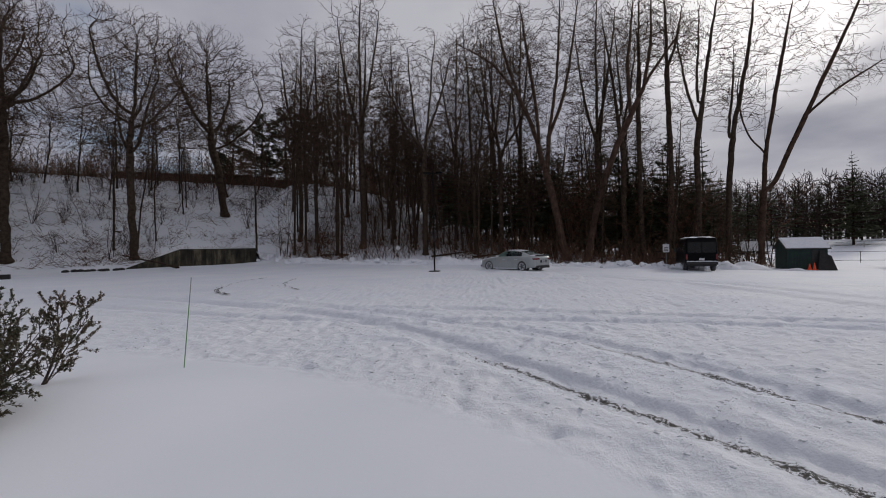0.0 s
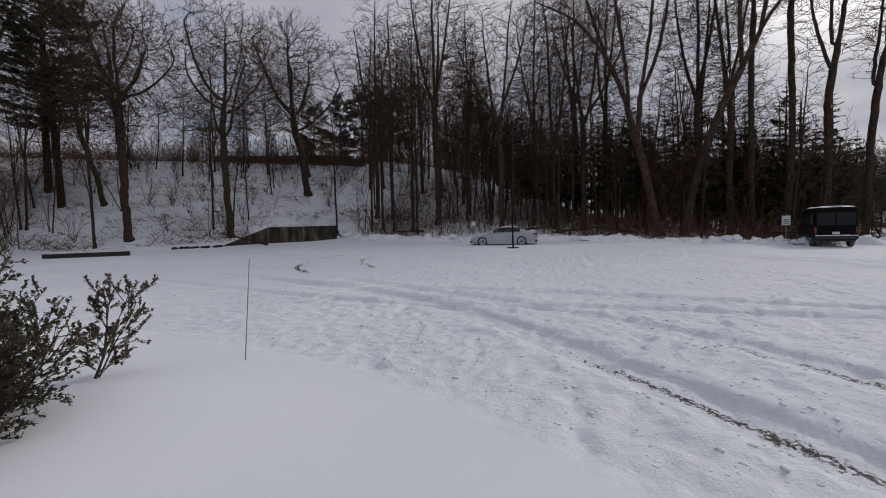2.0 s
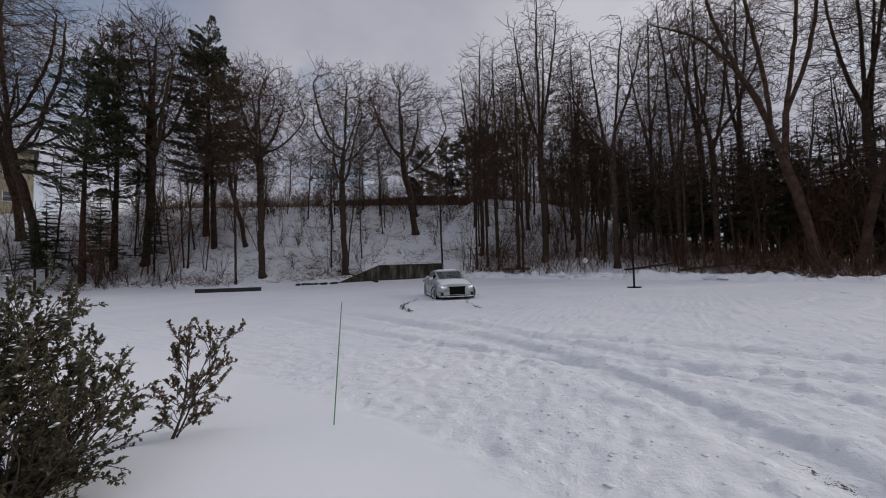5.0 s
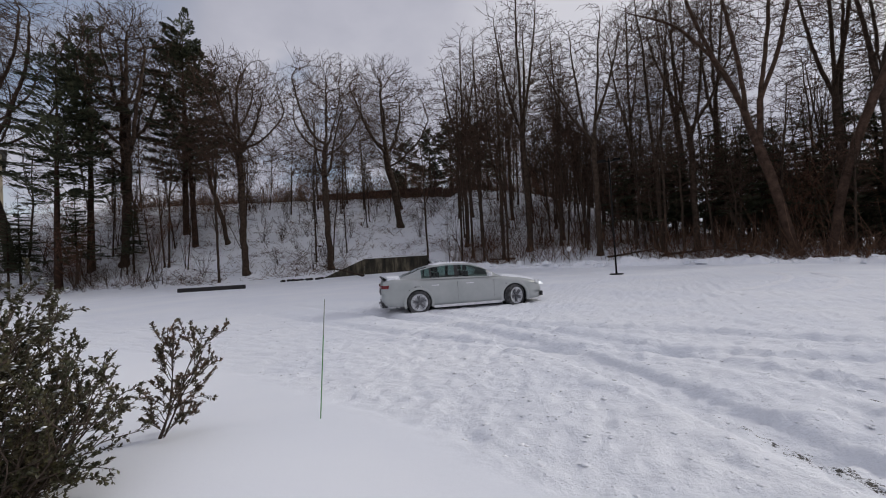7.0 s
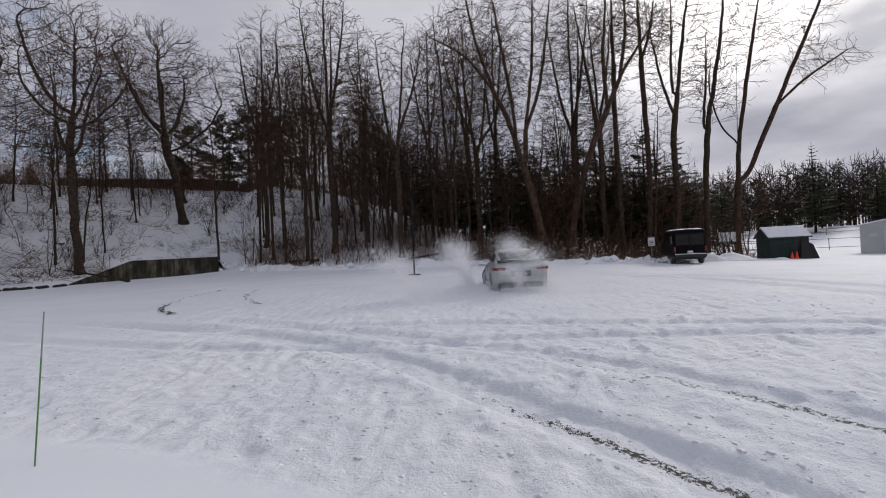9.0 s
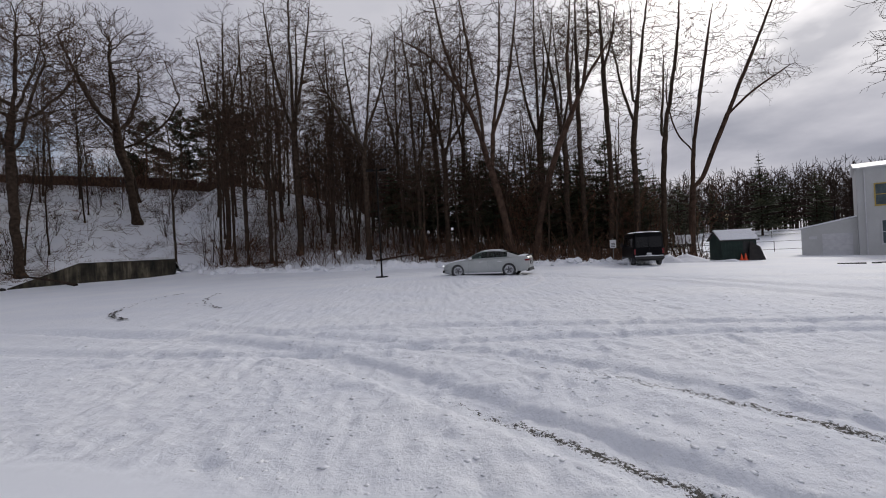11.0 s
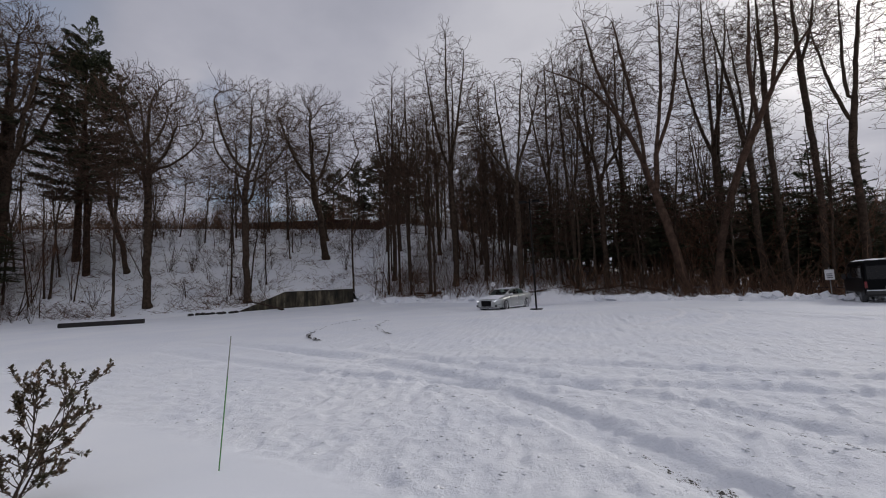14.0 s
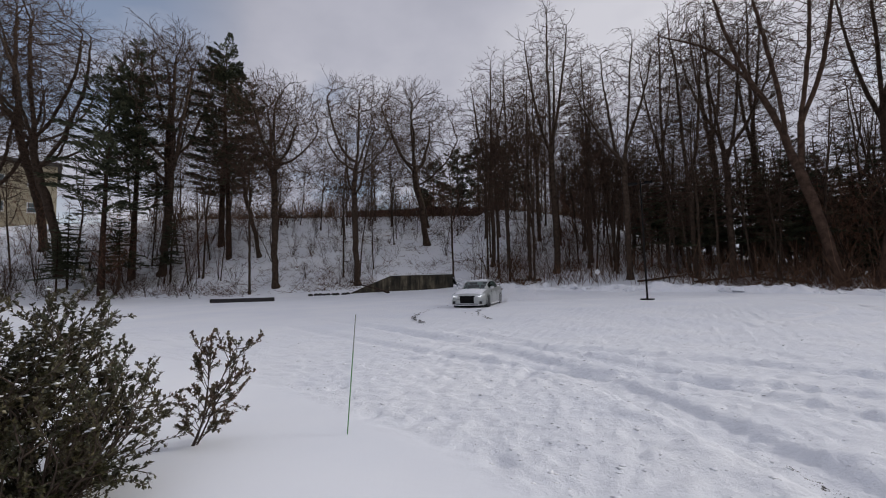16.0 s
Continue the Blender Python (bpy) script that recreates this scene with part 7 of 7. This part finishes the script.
# ---------------------------------------------------------------- what moves
# seconds, x, y, heading in degrees of the car's middle
CAR_ROWS = [
    (0.0, 3.6, 29.1, 135), (0.5, 1.9, 30.7, 142), (1.0, 0.1, 32.0, 150), (1.5, -1.4, 32.7, 162), (2.0, -2.9, 32.8, 178), (2.5, -4.7, 32.1, 202),
    (3.0, -6.5, 30.9, 224), (3.5, -8.2, 29.2, 241), (4.0, -9.6, 26.8, 268), (4.5, -10.2, 23.6, 288), (5.1, -10.2, 20.2, 312), (5.7, -9.2, 16.9, 338),
    (6.3, -7.6, 14.6, 366), (6.8, -6.2, 13.7, 390), (7.0, -5.65, 13.55, 396), (7.5, -3.65, 13.4, 409), (8.0, -1.5, 13.9, 422), (8.5, 0.7, 15.2, 438),
    (9.0, 2.5, 17.0, 447), (9.5, 3.4, 18.6, 460), (9.7, 3.6, 19.2, 465), (10.4, 4.5, 22.0, 490), (11.1, 4.2, 25.4, 518), (11.8, 3.0, 27.6, 538),
    (12.0, 2.4, 28.2, 543), (12.5, 1.1, 29.5, 565), (13.0, -0.5, 30.5, 577), (13.5, -2.3, 31.0, 590), (14.0, -4.1, 30.6, 608), (14.5, -5.9, 29.3, 619),
    (15.0, -7.6, 27.5, 626), (15.5, -9.1, 25.4, 632), (16.0, -10.0, 22.8, 640),
]


def car_at(t):
    """The car's place and heading, gliding between the rows."""
    k = max(i for i, r in enumerate(CAR_ROWS) if r[0] <= t + 1e-9)
    k = min(k, len(CAR_ROWS) - 2)
    a, b = CAR_ROWS[k], CAR_ROWS[k + 1]
    p, q = CAR_ROWS[max(0, k - 1)], CAR_ROWS[min(len(CAR_ROWS) - 1, k + 2)]
    h = b[0] - a[0]
    u = (t - a[0]) / h
    out = []
    for c in (1, 2, 3):
        m0 = (b[c] - p[c]) / (b[0] - p[0]) * h
        m1 = (q[c] - a[c]) / (q[0] - a[0]) * h
        out.append((2 * u ** 3 - 3 * u * u + 1) * a[c] + (u ** 3 - 2 * u * u + u) * m0 + (3 * u * u - 2 * u ** 3) * b[c] + (u ** 3 - u * u) * m1)
    return out


def snow_puff(seed, count, form, name="snow_spray"):
    """Flung powder as fine loose crystals: a low rolling cloud, a rising plume or a burst of clods."""
    rng = np.random.RandomState(seed)
    u = rng.rand(count)
    n = rng.normal(size=(count, 3))
    if form == "low":
        g = n * np.array([0.75, 0.50, 0.20])
        g[:, 2] = np.abs(g[:, 2])
    elif form == "plume":
        turn = u * (0.8 + 0.5 * math.sin(seed))
        g = np.stack([0.4 - 1.5 * u, 0.5 * np.sin(2.2 * turn), 1.25 * np.sin(1.9 * u)], axis=-1) + n * (0.07 + 0.22 * u)[:, None] * np.array([1.2, 1.1, 0.75])
        lobe = rng.randint(0, 7, count)
        g += (rng.normal(size=(7, 3)) * np.array([0.25, 0.22, 0.16]))[lobe] * u[:, None]
    else:
        g = n * np.array([0.50, 0.50, 0.30])
    r = (0.0055 + 0.008 * rng.rand(count)) if form != "clods" else 0.008 + 0.02 * rng.rand(count) ** 3
    if form != "clods":
        r[: count // 150] *= 1.7
    frame_ = rng.normal(size=(count, 3, 3))
    frame_ /= np.linalg.norm(frame_, axis=2, keepdims=True)
    v = (g[:, None, :] + frame_ * r[:, None, None] * 1.3).reshape(-1, 3)
    me = bpy.data.meshes.new(name)
    me.vertices.add(len(v))
    me.vertices.foreach_set("co", v.ravel())
    me.loops.add(count * 3)
    me.loops.foreach_set("vertex_index", np.arange(count * 3))
    me.polygons.add(count)
    me.polygons.foreach_set("loop_start", np.arange(count) * 3)
    me.polygons.foreach_set("loop_total", np.full(count, 3))
    me.update(calc_edges=True)
    me.materials.append(M["powder"])
    return me


# puffs of powder: the time at which the wheel throws it, place on the car, size, how high, how long it hangs, form
PUFFS = [(t, -1.3, (-1) ** k * 0.8, 0.6, 0.0, 0.7, "low") for k, t in enumerate(np.arange(6.3, 7.7, 0.25))]
PUFFS += [(t, -1.5 + 0.5 * (k % 2), (1.0, -1.0)[k % 2], 1.0 + 0.15 * (k % 3), 0.0, 0.9, "low") for k, t in enumerate(np.arange(7.7, 9.9, 0.16))]
PUFFS += [(t, -1.3, (1.1, -0.7, 0.9)[k % 3], (1.0, 0.7, 0.9)[k % 3], (0.35, -0.1, 0.25)[k % 3], 0.7, "plume") for k, t in enumerate(np.arange(7.75, 10.0, 0.17))]
PUFFS += [(8.2, -0.4, 0.9, 0.85, 0.65, 0.5, "plume"), (8.1, -0.6, 0.7, 0.75, 0.6, 0.6, "plume"), (8.12, -1.4, -1.1, 0.7, -0.15, 0.4, "plume"), (8.18, -1.2, -1.2, 0.6, -0.1, 0.5, "plume"), (7.65, -1.9, -0.9, 0.8, 0.0, 0.4, "plume"), (7.7, -1.9, 0.5, 0.8, 0.0, 0.4, "plume"), (8.6, -1.2, -0.9, 0.9, 0.0, 0.5, "plume"), (8.7, 0.2, 0.0, 0.8, 0.45, 0.5, "plume"), (8.75, -0.6, -0.4, 0.9, 0.5, 0.5, "plume"), (9.2, -0.4, 0.6, 0.9, -0.1, 0.6, "plume"), (9.1, 0.6, 1.0, 0.8, -0.2, 0.6, "plume"), (8.65, 1.6, -2.9, 1.1, 1.15, 0.4, "clods")]
PUFFS += [(t, -1.4, (-1) ** k * 0.8, 1.2 + 0.3 * (k % 2), 0.12, 1.2, "low") for k, t in enumerate(np.arange(11.0, 16.0, 0.42))]
PUFFS += [(t, -1.6, (-1) ** k * 0.7, 0.75 + 0.15 * (k % 2), 0.10 * (k % 2) - 0.1, 0.9, "plume") for k, t in enumerate(np.arange(11.1, 16.0, 0.30))]
PUFF_MESHES = {"low": [snow_puff(k, 15000, "low") for k in range(3)], "plume": [snow_puff(10 + k, 15000, "plume") for k in range(4)], "clods": [snow_puff(20, 450, "clods")]}
SPRAY = [tagged(new("snow_spray", PUFF_MESHES[p[6]][k % len(PUFF_MESHES[p[6]])]), "cloud of powder snow thrown up by the wheels", "snow spray", "clouds of flung snow") for k, p in enumerate(PUFFS)]


def motions():
    rows = []
    for k in range(0, 161):
        t = k / 10
        x, y, a = car_at(t)
        c, s = math.cos(radians(a)), math.sin(radians(a))
        front, back = height(x + 1.5 * c, y + 1.5 * s), height(x - 1.4 * c, y - 1.4 * s)
        rows.append((t, pose(x, y, (front + back) / 2 - 0.07, 0, 0, a)))
    walk(CAR, rows)
    # the wheels roll by the way gone; the rear ones spin faster, the front ones steer
    for wheel, ax, side in WHEELS:
        spin, last, rows = 0.0, None, []
        for k in range(0, 241):
            t = k / 15
            x, y, a = car_at(t)
            if last:
                spin += min(80.0, math.degrees(math.hypot(x - last[0], y - last[1]) / 0.345) * (1.0 if ax > 0 else 1.25))
            last = (x, y)
            steer = 0.0
            if ax > 0:
                steer = float(np.interp(t, (0, 3, 4.5, 6.5, 9.5, 11.5, 16), (10, 14, 20, 24, 22, 12, 12)))
            rows.append((t, pose(ax, side * 0.815, 0.345, 0, 0, steer) @ pose(0, 0, 0, 0, spin % 360, 0)))
        walk(wheel, rows)
    for ob, (t0, lx, ly, size, up, hang, form) in zip(SPRAY, PUFFS):
        x, y, a = car_at(min(16.0, t0))
        p = pose(x, y, 0, 0, 0, a) @ Vector((lx, ly, 0))
        x1, y1, a1 = car_at(min(16.0, t0 + 0.3))
        drift = Vector((x1 - x, y1 - y, 0)) * 0.85 + pose(0, 0, 0, 0, 0, a) @ Vector((-0.5, 0.25 if ly > 0 else -0.25, 0))
        drift.z = 0
        z = height(p.x, p.y)
        keys = [(0.0, 0, -2.2), (t0 - 0.1, 0, -2.2), (t0 + 0.15, 0.4, up * 0.5 - 0.1), (t0 + 0.35, 1.0, up), (t0 + 0.35 + hang * 0.5, 1.4, up * 0.5 - 0.1), (t0 + 0.35 + hang, 1.6, -2.2), (16.0, 1.6, -2.2)]
        rows = []
        for t, d, h in keys:
            if rows and t <= rows[-1][0]:
                continue
            if t > 16.0:
                t = 16.0
            rows.append((t, pose(p.x + drift.x * d, p.y + drift.y * d, z + h, 0, 0, a) @ Matrix.Scale(size, 4)))
            if t >= 16.0:
                break
        if rows[-1][0] < 16.0:
            rows.append((16.0, rows[-1][1]))
        ob.scale = (size,) * 3
        walk(ob, rows)


motions()
